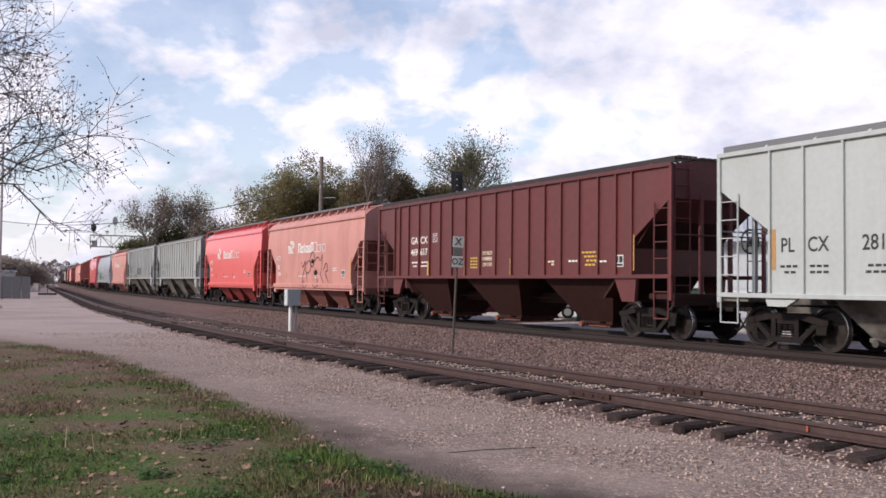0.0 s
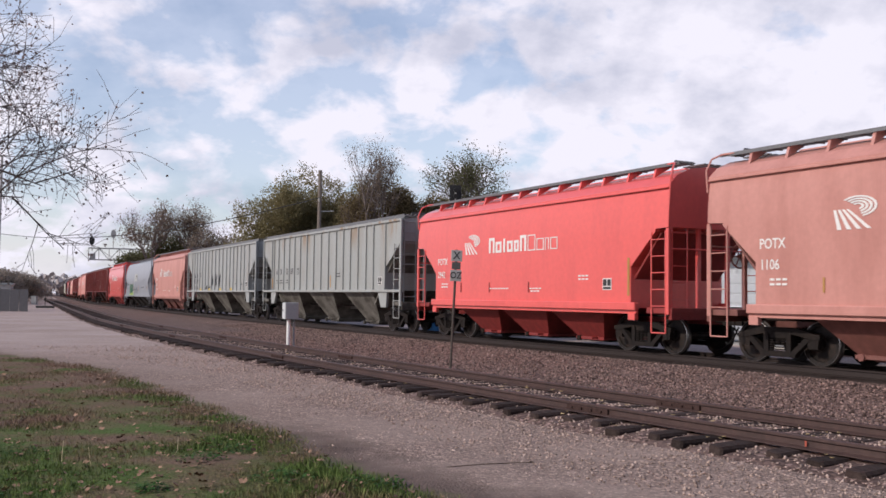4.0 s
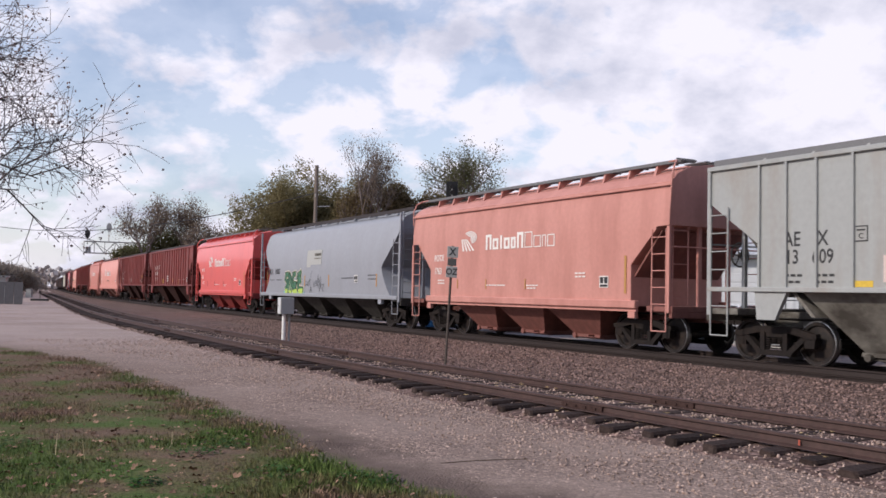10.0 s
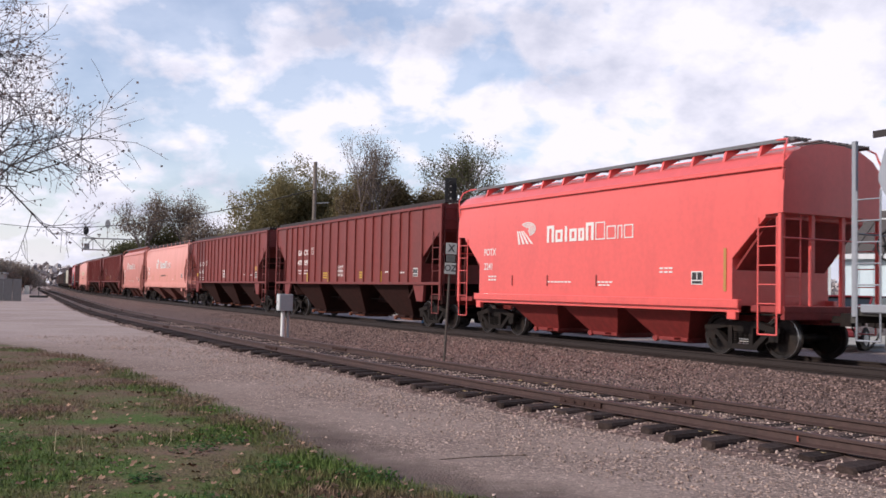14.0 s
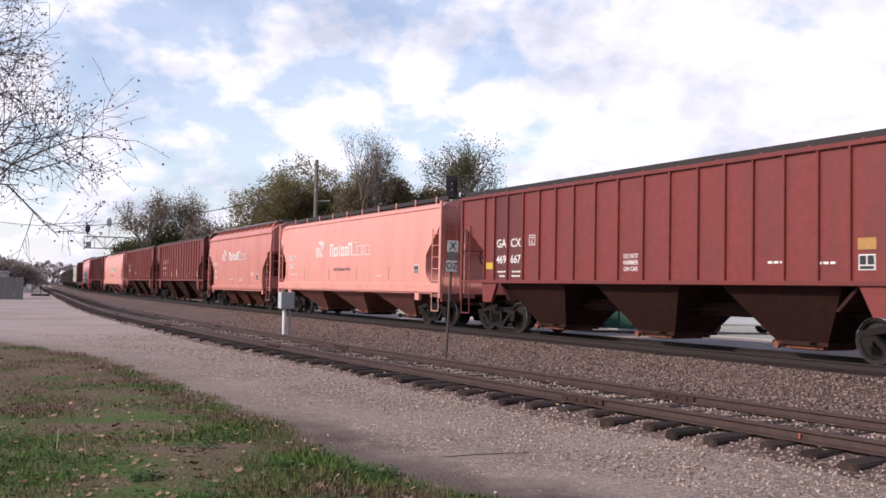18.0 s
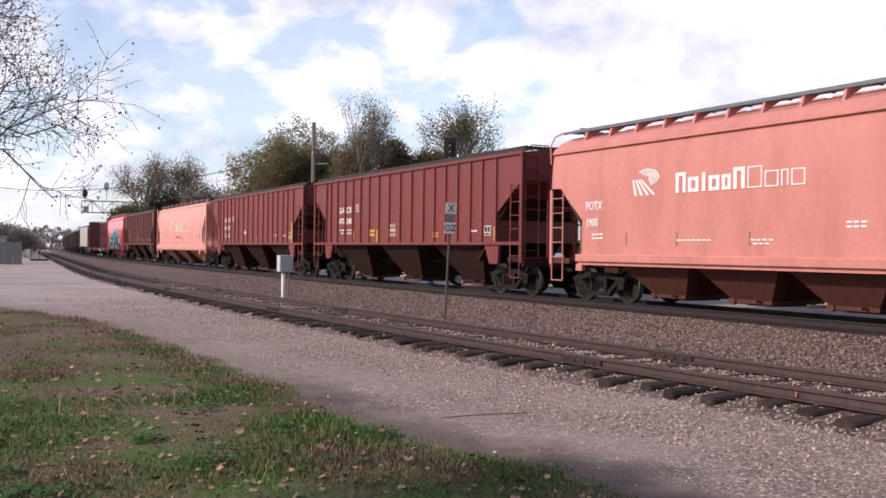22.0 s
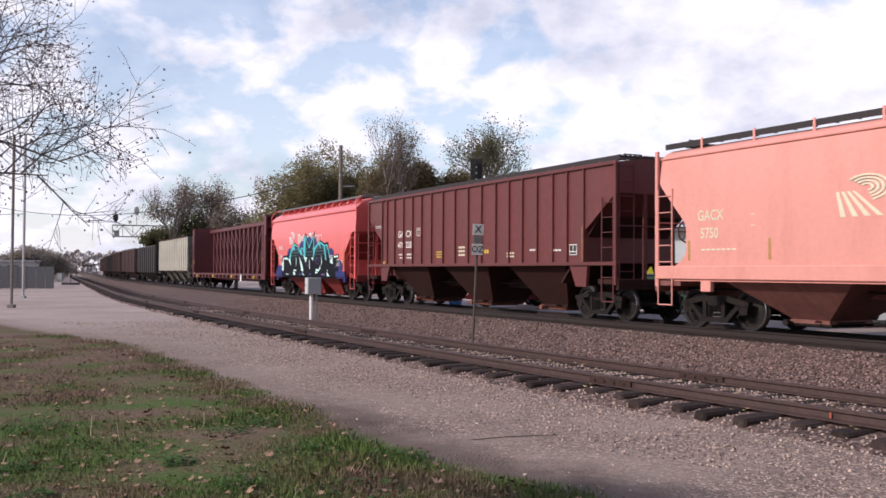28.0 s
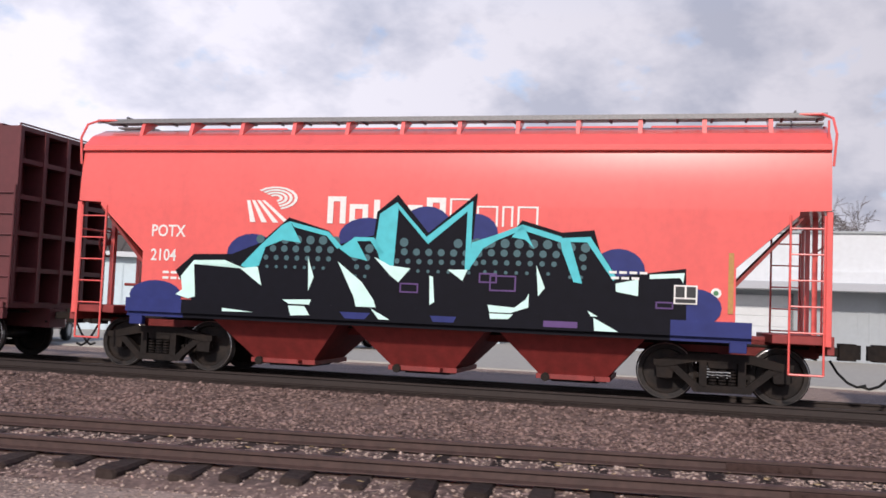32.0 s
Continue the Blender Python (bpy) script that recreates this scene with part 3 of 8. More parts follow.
def coupler_mesh(bm):
    bevel_box(bm, -0.55, 0.10, -0.075, 0.075, 0.80, 0.95, 0.015)
    bevel_box(bm, 0.08, 0.34, -0.16, 0.12, 0.74, 1.02, 0.03)
    bevel_box(bm, 0.28, 0.44, 0.02, 0.15, 0.76, 1.0, 0.03)
    pipe(bm, [(-0.3, -0.3, 0.74), (-0.3, 0.3, 0.74)], 0.02)


def hose_mesh(bm):
    pts = [(0.0, 0.3, 0.72), (0.12, 0.3, 0.52), (0.28, 0.26, 0.36), (0.42, 0.20, 0.30), (0.55, 0.16, 0.34)]
    pipe(bm, pts, 0.022, 7)


WHEELS = []   # (wheelset, car index)


def add_trucks(car, tc, index, hl):
    part("brake_pipe", shared(("brake_pipe", round(hl, 1)), lambda bm: tube(bm, (-hl + 0.2, 0, 0), (hl - 0.2, 0, 0), 0.025, 7)), truck_steel, car, m=pose(0, 0.62, 0.93))
    for sx in (-1, 1):
        tk = part("truck", shared("truck", bolster_mesh), truck_steel, car, "dusty cast steel truck bolster", pose(sx * tc, 0, 0))
        for sy in (-1, 1):
            part("side_frame", shared("side_frame", side_frame_mesh), truck_steel, tk, m=pose(0, sy * 0.99, 0, 0, 0, 0 if sy > 0 else 180))
        for wx in (-0.89, 0.89):
            w = part("wheelset", shared("wheelset", wheelset_mesh), wheel_steel, tk, m=pose(wx, 0, 0.4585))
            part("tread", shared("tread", tread_mesh), tread_steel, car, m=pose(sx * tc + wx, 0, 0.4585))
            WHEELS.append((w, index, wx))
        cp = part("coupler", shared("coupler", coupler_mesh), truck_steel, car, m=pose(sx * (hl + 0.25), 0, 0, 0, 0, 0 if sx > 0 else 180))
        part("air_hose", shared("air_hose", hose_mesh), rubber, cp)


def body_mesh(prof, cut, top, n=1):
    """A hopper body: half profile of (y, z) rows from the sill up; cut(z) is the half length at that height; top rows close the roof."""
    verts, faces = [], []
    rows = len(prof)
    for sy in (1, -1):
        for y, z in prof:
            for sx in (-1, 1):
                verts.append((sx * cut(z), sy * y, z))
    base = [0, rows * 2]
    for b in base:
        for r in range(rows - 1):
            faces.append((b + 2 * r, b + 2 * r + 1, b + 2 * r + 3, b + 2 * r + 2))
    o = rows * 2
    for r in range(rows - 1):
        for e in (0, 1):
            faces.append((2 * r + e, 2 * r + 2 + e, o + 2 * r + 2 + e, o + 2 * r + e))
    faces.append((2 * rows - 2, 2 * rows - 1, o + 2 * rows - 1, o + 2 * rows - 2))
    faces.append((0, 1, o + 1, o))
    bm = bmesh.new()
    vs = [bm.verts.new(p) for p in verts]
    for f in faces:
        bm.faces.new([vs[i] for i in f])
    return bm


def ladder_mesh(w, h, step):
    def make(bm):
        for x in (-w / 2, w / 2):
            tube(bm, (x, 0, 0), (x, 0, h), 0.019, 6)
        k = step * 0.5
        while k < h - 0.05:
            tube(bm, (-w / 2, 0, k), (w / 2, 0, k), 0.014, 6)
            k += step
    return make


def board_mesh(length, y0, y1, z, edge):
    def make(bm):
        box(bm, -length, length, y1 + 0.036, y1 + 0.044, z - edge, z + 0.03)      # edge angle
        for k in range(5):                       # bars of the grating, with gaps between
            yy = y0 + (y1 - y0) * k / 4
            box(bm, -length, length, yy - 0.035, yy + 0.035, z, z + 0.03)
        k = -length + 0.1
        while k < length:
            box(bm, k - 0.02, k + 0.02, y0 - 0.03, y1 + 0.03, z - 0.025, z)
            k += 0.55
    return make


def bracket_mesh(y0, y1, z0, z1):
    def make(bm):
        a = [bm.verts.new(p) for p in ((-0.035, y1, z1), (-0.035, y0, z1), (-0.035, y1 + 0.10, z0), (0.035, y1, z1), (0.035, y0, z1), (0.035, y1 + 0.10, z0))]
        for f in ((0, 1, 2), (5, 4, 3), (0, 3, 4, 1), (1, 4, 5, 2), (2, 5, 3, 0)):
            bm.faces.new([a[i] for i in f])
    return make


def rail_post_mesh(y, z0, z1):
    """A short post on the outer side of the board's edge."""
    def make(bm):
        box(bm, -0.035, 0.035, y + 0.046, y + 0.066, z0, z1)
    return make


def bay_mesh(tw, bw, ty, by, z1, z0):
    def make(bm):
        a = [bm.verts.new(p) for p in ((-tw, -ty, z1), (tw, -ty, z1), (tw, ty, z1), (-tw, ty, z1), (-bw, -by, z0), (bw, -by, z0), (bw, by, z0), (-bw, by, z0))]
        for f in ((0, 1, 2, 3), (7, 6, 5, 4), (4, 5, 1, 0), (5, 6, 2, 1), (6, 7, 3, 2), (7, 4, 0, 3)):
            bm.faces.new([a[i] for i in f])
        box(bm, -bw - 0.04, bw + 0.04, -by - 0.05, by + 0.05, z0 - 0.08, z0)
        tube(bm, (-bw * 0.6, -by - 0.25, z0 - 0.02), (-bw * 0.6, by + 0.25, z0 - 0.02), 0.03, 8)
    return make


def gate_mesh(bm):
    """Sliding outlet gate with its frame, rack and crank shaft."""
    bevel_box(bm, -0.52, 0.52, -0.46, 0.46, 0.22, 0.30, 0.01)
    box(bm, -0.40, 0.40, -0.52, 0.52, 0.16, 0.22)
    tube(bm, (0.46, -0.85, 0.25), (0.46, 0.85, 0.25), 0.028, 8)
    for sy in (-1, 1):
        tube(bm, (0.46, sy * 0.80, 0.25), (0.46, sy * 0.90, 0.25), 0.075, 10)
        box(bm, -0.55, 0.50, sy * 0.62 - 0.03, sy * 0.62 + 0.03, 0.19, 0.25)


def wheel_brake_mesh(bm):
    n = 20
    for i in range(n):
        a, b = 6.2832 * i / n, 6.2832 * (i + 1) / n
        tube(bm, (0, 0.27 * math.cos(a), 0.27 * math.sin(a)), (0, 0.27 * math.cos(b), 0.27 * math.sin(b)), 0.022, 5)
    for k in range(6):
        a = 1.0472 * k
        tube(bm, (0, 0.05 * math.cos(a), 0.05 * math.sin(a)), (0, 0.26 * math.cos(a), 0.26 * math.sin(a)), 0.016, 5)
    tube(bm, (-0.05, 0, 0), (0.03, 0, 0), 0.06, 10)


def end_gear(car, hl, mat, dusty, eave, kind):
    """Corner posts, ladders, end platform and brake gear at both ends."""
    low = 0.98
    rungs = 2.0 if kind == "potash" else 2.36
    for sx in (-1, 1):
        pl = part("end_platform", shared(("end_platform", kind), lambda bm: (bevel_box(bm, -0.85, 0.05, -1.5, 1.5, 1.0, 1.14, 0.01), box(bm, -0.05, 0.05, -1.5, 1.5, 0.86, 1.0), bevel_box(bm, -1.6, 0.0, -0.3, 0.3, 0.75, 1.05, 0.02))), dusty, car, m=pose(sx * hl, 0, 0, 0, 0, 0 if sx > 0 else 180))
        for sy in (-1, 1):
            part("corner_post", shared(("corner_post", eave, kind), lambda bm: bevel_box(bm, -0.045, 0.045, -0.04, 0.04, low, 3.04 if kind == "potash" else eave, 0.008)), mat, car, m=pose(sx * (hl - 0.045), sy * 1.52, 0))
            part("side_ladder", shared(("side_ladder", rungs), ladder_mesh(0.5, rungs, 0.4)), mat, car, m=pose(sx * (hl - 0.36), sy * 1.55, 0.98))
            if kind == "potash":
                part("roof_grab_iron", shared("roof_grab_iron", lambda bm: pipe(bm, [(0.02, 0.0, 3.75), (0.06, 0.0, 4.25), (0.02, -0.12, 4.52), (-0.12, -0.3, 4.63), (-0.6, -0.38, 4.64)], 0.022)), mat, car, m=pose(sx * (hl - 0.02), sy * 1.52, 0) if sx * sy > 0 and sx > 0 else Matrix.Translation((sx * (hl - 0.02), sy * 1.52, 0)) @ Matrix.Diagonal((sx, sy, 1, 1)))
            part("stirrup_step", shared("stirrup_step", lambda bm: pipe(bm, [(-0.25, 0, 0.45), (-0.25, 0, 0), (0.25, 0, 0), (0.25, 0, 0.45)], 0.018)), mat, car, m=pose(sx * (hl - 0.36), sy * 1.55, 0.54))
        part("end_ladder", shared(("end_ladder", eave), ladder_mesh(0.48, eave - 1.15, 0.4)), mat, car, m=pose(sx * (hl - 0.06), sx * -1.15, 1.14, 0, 0, 90))
        for yy in (-0.45, 0.5):
            part("end_post", shared("end_post", lambda bm: box(bm, -0.04, 0.04, -0.05, 0.05, 1.1, 3.6)), mat, car, m=pose(sx * (hl - 0.12), yy, 0))
        part("hand_rail", shared("hand_rail", lambda bm: tube(bm, (0, -1.5, 0), (0, 1.5, 0), 0.018)), mat, car, m=pose(sx * (hl - 0.02), 0, 2.55))
    part("brake_wheel", shared("brake_wheel", wheel_brake_mesh), dusty, car, m=pose(hl - 0.02, 0.55, 2.35))
    part("brake_cylinder", shared("brake_cylinder", lambda bm: (tube(bm, (-0.3, 0, 0), (0.25, 0, 0), 0.15, 14), tube(bm, (0.25, 0, 0), (0.7, 0, 0), 0.03))), dusty, car, m=pose(hl - 0.9, 0.15, 1.55))


def roof_gear(car, hl, mat, board, y0, y1, z, zroof, gap, kind):
    for sy in (1, -1):
        part("running_board", shared(("running_board", kind), board_mesh(hl - 0.05, y0, y1, z, 0.05 if kind[0] == "potash" else 0.11)), board, car, "steel grating running board", pose(0, 0, 0) if sy > 0 else pose(0, 0, 0, 0, 0, 180))
    for sx in (-1, 1):
        for k in range(int(2 * y0 / 0.2)):
            part("end_board", shared(("end_board", round(z, 2)), lambda bm: box(bm, -0.37, 0.37, -0.07, 0.07, z + 0.001, z + 0.031)), board, car, m=pose(sx * (hl - 0.37), -y0 + 0.2 * k + 0.05, 0))
        part("grab_rail", shared(("grab_rail", kind), lambda bm: pipe(bm, [(0, -0.3, z), (0, -0.3, z + 0.12), (0, 0.3, z + 0.12), (0, 0.3, z)], 0.016)), board, car, m=pose(sx * (hl - 0.5), 0.6, 0))
    x = -hl + 0.9
    while x < hl - 0.5:
        for sy in (1, -1):
            part("bracket", shared(("bracket", kind), rail_post_mesh(y1, zroof - 0.09, z + 0.06) if kind[-1] is False else bracket_mesh(y0, y1, zroof, z - 0.002)), mat, car, m=pose(x, 0, 0) if sy > 0 else pose(x, 0, 0, 0, 0, 180))
        x += gap
    for k in range(int((2 * hl - 1.2) / 2.2)):
        part("hatch", shared(("hatch", zroof, z), lambda bm: bevel_box(bm, -1.0, 1.0, -0.28, 0.28, zroof, z + 0.02, 0.02)), mat, car, m=pose(-hl + 1.8 + k * 2.2, 0, 0))


def marks(car, y, items, mat, wide=0.86):
    for text, x, z, size in items:
        part("lettering", lettering(text, size), mat, car, m=on_side(x, y, z, wide))


def bars(car, y, rows, mat, name="small_print"):
    """Lines of print too small to read: thin plates of their size."""
    for x, z, w, h in rows:
        part(name, shared(("small_print", round(w, 2), round(h, 3)), lambda bm: [box(bm, -w / 2 + k * 0.16, min(w / 2, -w / 2 + k * 0.16 + 0.12), 0, 0.004, -h / 2, h / 2) for k in range(max(1, int(w / 0.16)))]), mat, car, m=pose(x, y, z))


def plate(car, x, y, z, w, h, mat, name, label=""):
    return part(name, shared(("plate", round(w, 3), round(h, 3)), lambda bm: box(bm, -w / 2, w / 2, 0, 0.005, -h / 2, h / 2)), mat, car, label, pose(x, y, z))


def cut_ribbed(hl):
    def cut(z):
        if z >= 3.42:
            return hl - 0.09
        if z >= 2.47:
            return hl - 0.09 - (3.42 - z) / 0.95 * 1.38
        return hl - 1.47
    return cut


def ribbed_hopper(index, hl, paint, dusty, label, board=None):
    car = thing("covered_hopper", label, "freight car", group="cars of the freight train")
    eave = 4.24
    low = 1.58 if index else 1.17                       # the leading car has deeper sides
    prof = [(1.50, low), (1.50, 2.47), (1.50, 3.42), (1.50, eave), (0.75, 4.34), (0.3, 4.37)]
    key = ("ribbed_body", round(hl, 1), low)
    if key not in SHARED:
        SHARED[key] = finish(body_mesh(prof, cut_ribbed(hl), eave), "body")
    part("body", SHARED[key], paint, car)
    # side ribs, longer between the slopes
    xr = hl - 1.47
    mid = {1: 0.09, 4: 0.40, 14: 0.18}.get(index, 0.15)      # the panels stand a little off the car's middle
    inner = (0.48, 1.41, 2.34, 3.17, 3.97, 4.80, 5.64, 6.38) if index else (0.30, 1.25, 2.22, 3.20, 4.18, 5.17, 6.11)
    for x in [-xr, xr] + [mid + sx * q for q in inner for sx in (-1, 1)]:
        for sy in (1, -1):
            part("rib", shared(("rib", low), lambda bm: bevel_box(bm, -0.028, 0.028, -0.01, 0.062, low, eave - 0.06, 0.008)), paint, car, m=pose(x, sy * 1.50, 0, 0, 0, 0 if sy > 0 else 180))
    for sy in (1, -1):
        part("top_chord", shared(("top_chord", round(hl, 1)), lambda bm: bevel_box(bm, -hl, hl, -0.03, 0.068, eave - 0.07, eave + 0.03, 0.01)), paint, car, m=pose(0, sy * 1.50, 0, 0, 0, 0 if sy > 0 else 180))
        part("side_sill", shared(("side_sill", round(hl, 1), low), lambda bm: bevel_box(bm, -hl, hl, -0.08, 0.066, low - 0.08, low + 0.02, 0.01)), paint, car, m=pose(0, sy * 1.50, 0, 0, 0, 0 if sy > 0 else 180))
        for sx in (-1, 1):
            part("bolster_gusset", shared(("bolster_gusset", low), lambda bm: prism(bm, [(-0.42, low - 0.08), (0.42, low - 0.08), (0.36, 0.92), (-0.12, 0.92)], -0.05, 0.05)), paint, car, m=pose(sx * (hl - 1.75), sy * 1.46, 0, 0, 0, 0 if sx > 0 else 180))
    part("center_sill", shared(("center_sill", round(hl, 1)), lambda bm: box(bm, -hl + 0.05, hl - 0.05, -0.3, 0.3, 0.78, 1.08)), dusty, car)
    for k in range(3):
        part("hopper_bay", shared("ribbed_bay", bay_mesh(1.66, 0.68, 1.44, 0.66, 1.60, 0.34)), dusty, car, "dust-stained hopper outlet, under-car shade in its colour", pose(mid - 4.5 + 4.5 * k, 0, 0))
        part("outlet_gate", shared("outlet_gate", gate_mesh), rusty_gate if dusty is maroon_dusty_dim else dusty, car, m=pose(mid - 4.5 + 4.5 * k, 0, 0))
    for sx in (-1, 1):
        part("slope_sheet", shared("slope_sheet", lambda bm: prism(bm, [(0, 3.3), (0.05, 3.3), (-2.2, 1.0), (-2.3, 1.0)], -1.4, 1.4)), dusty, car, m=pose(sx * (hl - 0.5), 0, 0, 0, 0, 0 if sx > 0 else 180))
    end_gear(car, hl, paint, dusty, eave, "ribbed")
    roof_gear(car, hl, paint, board or grating_dark, 0.72, 1.36, 4.40, 4.25, 1.25, ("ribbed", round(hl, 1)))
    add_trucks(car, hl - 1.45, index, hl)
    return car


def potash_hopper(index, hl, paint, dusty, label, board=None):
    car = thing("covered_hopper", label, "freight car", group="cars of the freight train")

    def cut(z):
        if z >= 3.05:
            return hl - 0.02
        if z >= 2.98:
            return hl - 0.48
        if z >= 2.15:
            return hl - 0.48 - (2.98 - z) / 0.83 * 0.92
        return hl - 1.40
    prof = [(1.53, 1.12), (1.53, 2.15), (1.54, 2.97), (1.54, 2.98), (1.54, 3.04), (1.54, 3.06), (1.53, 3.4), (1.50, 3.75), (1.46, 4.02), (1.50, 4.03), (1.50, 4.10), (1.26, 4.32), (0.85, 4.50), (0.3, 4.58)]
    key = ("potash_body", round(hl, 1))
    if key not in SHARED:
        me = finish(body_mesh(prof, cut, 4.1), "body", True)
        me.set_sharp_from_angle(angle=radians(16))
        SHARED[key] = me
    part("body", SHARED[key], paint, car)
    for sy in (1, -1):
        part("roof_lip", shared(("roof_lip", round(hl, 1)), lambda bm: bevel_box(bm, -hl + 0.02, hl - 0.02, 0, 0.075, 4.0, 4.05, 0.008)), paint, car, m=pose(0, sy * 1.46, 0, 0, 0, 0 if sy > 0 else 180))
        part("side_sill", shared(("potash_sill", round(hl, 1)), lambda bm: (bevel_box(bm, -hl + 1.18, hl - 1.18, -0.05, 0.10, 1.06, 1.26, 0.02), box(bm, -hl + 1.2, hl - 1.2, -0.04, 0.03, 0.98, 1.06))), paint, car, m=pose(0, sy * 1.50, 0, 0, 0, 0 if sy > 0 else 180))
        for sx in (-1, 1):
            part("jacking_pad", shared("jacking_pad", lambda bm: bevel_box(bm, -0.13, 0.13, -0.04, 0.08, 0.82, 1.0, 0.01)), blue_paint if index == 17 and sy > 0 else paint, car, m=pose(sx * (hl - 1.35), sy * 1.48, 0))
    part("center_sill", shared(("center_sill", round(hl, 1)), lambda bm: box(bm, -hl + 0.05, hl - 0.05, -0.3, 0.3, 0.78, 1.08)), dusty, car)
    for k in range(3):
        part("hopper_bay", shared("potash_bay", bay_mesh(1.30, 0.58, 1.40, 0.80, 1.10, 0.30)), dusty, car, "dust-stained hopper outlet, under-car shade in its colour", pose(-2.62 + 2.62 * k, 0, 0))
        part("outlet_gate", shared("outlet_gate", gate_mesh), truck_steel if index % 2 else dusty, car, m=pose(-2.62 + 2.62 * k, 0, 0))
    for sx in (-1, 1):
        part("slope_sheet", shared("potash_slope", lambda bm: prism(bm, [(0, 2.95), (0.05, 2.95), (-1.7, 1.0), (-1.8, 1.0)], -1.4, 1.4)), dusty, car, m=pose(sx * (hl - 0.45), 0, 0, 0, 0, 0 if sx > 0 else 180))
    end_gear(car, hl, paint, dusty, 4.5, "potash")
    roof_gear(car, hl, paint, board or grating, 0.70, 1.14, 4.63, 4.33, 1.02, ("potash", round(hl, 1)))
    add_trucks(car, hl - 1.55, index, hl)
    return car


def round_hopper(index, hl, paint, dusty, label, rounded, board=None):
    """Curved-side car; rounded: the ends are cut in an S, as on a cylinder car."""
    car = thing("covered_hopper", label, "freight car", group="cars of the freight train")

    def cut_s(z):
        if z >= 3.6:
            return hl - 0.45
        if z >= 2.35:
            q = (3.6 - z) / 1.25
            return hl - 0.45 - 1.2 * q ** 1.4
        q = min(1.0, (2.35 - z) / 1.2)
        return hl - 1.65 + 0.85 * q ** 1.6

    def cut_c(z):
        if z >= 3.48:
            return hl - 0.12
        if z >= 2.5:
            return hl - 0.12 - (3.48 - z) / 0.98 * 0.95
        if z >= 1.9:
            return hl - 1.10
        q = min(1.0, (1.9 - z) / 0.45)
        return hl - 1.10 + 0.45 * q ** 2
    cut = cut_s if rounded else cut_c
    prof = []
    for k in range(26):
        z = 1.12 + (4.12 - 1.12) * k / 25
        q = (z - 2.35) / 1.77
        y = 1.55 - (0.34 if rounded else 0.13) * max(0, q) ** 2.4 - 0.05 * max(0, -q) ** 2
        prof.append((y, z))
    ytop = prof[-1][0]
    prof += [(ytop - 0.12, 4.24), (ytop - 0.34, 4.33), (0.5, 4.42), (0.2, 4.44)]
    key = ("round_body", rounded, round(hl, 1))
    if key not in SHARED:
        me = finish(body_mesh(prof, cut, 4.1), "body", True)
        me.set_sharp_from_angle(angle=radians(40))
        SHARED[key] = me
    part("body", SHARED[key], paint, car)
    for sy in (1, -1):
        part("side_sill", shared(("round_sill", rounded, round(hl, 1)), lambda bm: bevel_box(bm, -hl + (0.2 if rounded else 0.05), hl - (0.2 if rounded else 0.05), -0.06, 0.08, 1.06 if rounded else 1.16, 1.22 if rounded else 1.48, 0.02)), paint, car, m=pose(0, sy * 1.50, 0, 0, 0, 0 if sy > 0 else 180))
        if not rounded:
            part("eave_rail", shared(("eave_rail", round(hl, 1)), lambda bm: bevel_box(bm, -hl + 0.1, hl - 0.1, 0, 0.05, 4.08, 4.13, 0.008)), paint, car, m=pose(0, sy * (ytop - 0.005), 0, 0, 0, 0 if sy > 0 else 180))
        for sx in (-1, 1):
            part("jacking_pad", shared("round_pad", lambda bm: bevel_box(bm, -0.16, 0.16, -0.04, 0.08, 0.88, 1.14, 0.01)), paint, car, m=pose(sx * (hl - 1.75), sy * 1.48, 0))
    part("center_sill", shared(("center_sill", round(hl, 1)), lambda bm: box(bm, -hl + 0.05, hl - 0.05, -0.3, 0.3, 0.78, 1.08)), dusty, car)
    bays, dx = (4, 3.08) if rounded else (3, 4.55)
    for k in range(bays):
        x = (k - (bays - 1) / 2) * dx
        part("hopper_bay", shared(("round_bay", bays), bay_mesh(1.25 if rounded else 1.7, 0.48, 1.42, 0.62, 1.12, 0.32)), dusty, car, "dust-stained hopper outlet, under-car shade in its colour", pose(x, 0, 0))
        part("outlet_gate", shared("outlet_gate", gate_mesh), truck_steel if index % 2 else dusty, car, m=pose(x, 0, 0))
    end_gear(car, hl, paint, dusty, 4.3, "round")
    roof_gear(car, hl, paint, board or grating_dark, *((0.50, 0.96, 4.52, 4.34, 1.6) if rounded else (0.74, 1.22, 4.46, 4.26, 1.64)), ("round", round(hl, 1), rounded))
    add_trucks(car, hl - 1.5, index, hl)
    return car


def glyph(w, h, stroke, kind):
    """Plain blocks of a letter's size: a frame, an open frame or a bar, so that no brand is spelt."""
    def make(bm):
        if kind == "bar":
            box(bm, -stroke / 2, stroke / 2, 0, 0.004, 0, h)
        else:
            box(bm, -w / 2, -w / 2 + stroke, 0, 0.004, 0, h)
            box(bm, w / 2 - stroke, w / 2, 0, 0.004, 0, h)
            box(bm, -w / 2 + stroke, w / 2 - stroke, 0, 0.004, h - stroke, h)
            if kind == "frame":
                box(bm, -w / 2 + stroke, w / 2 - stroke, 0, 0.004, 0, stroke)
    return make


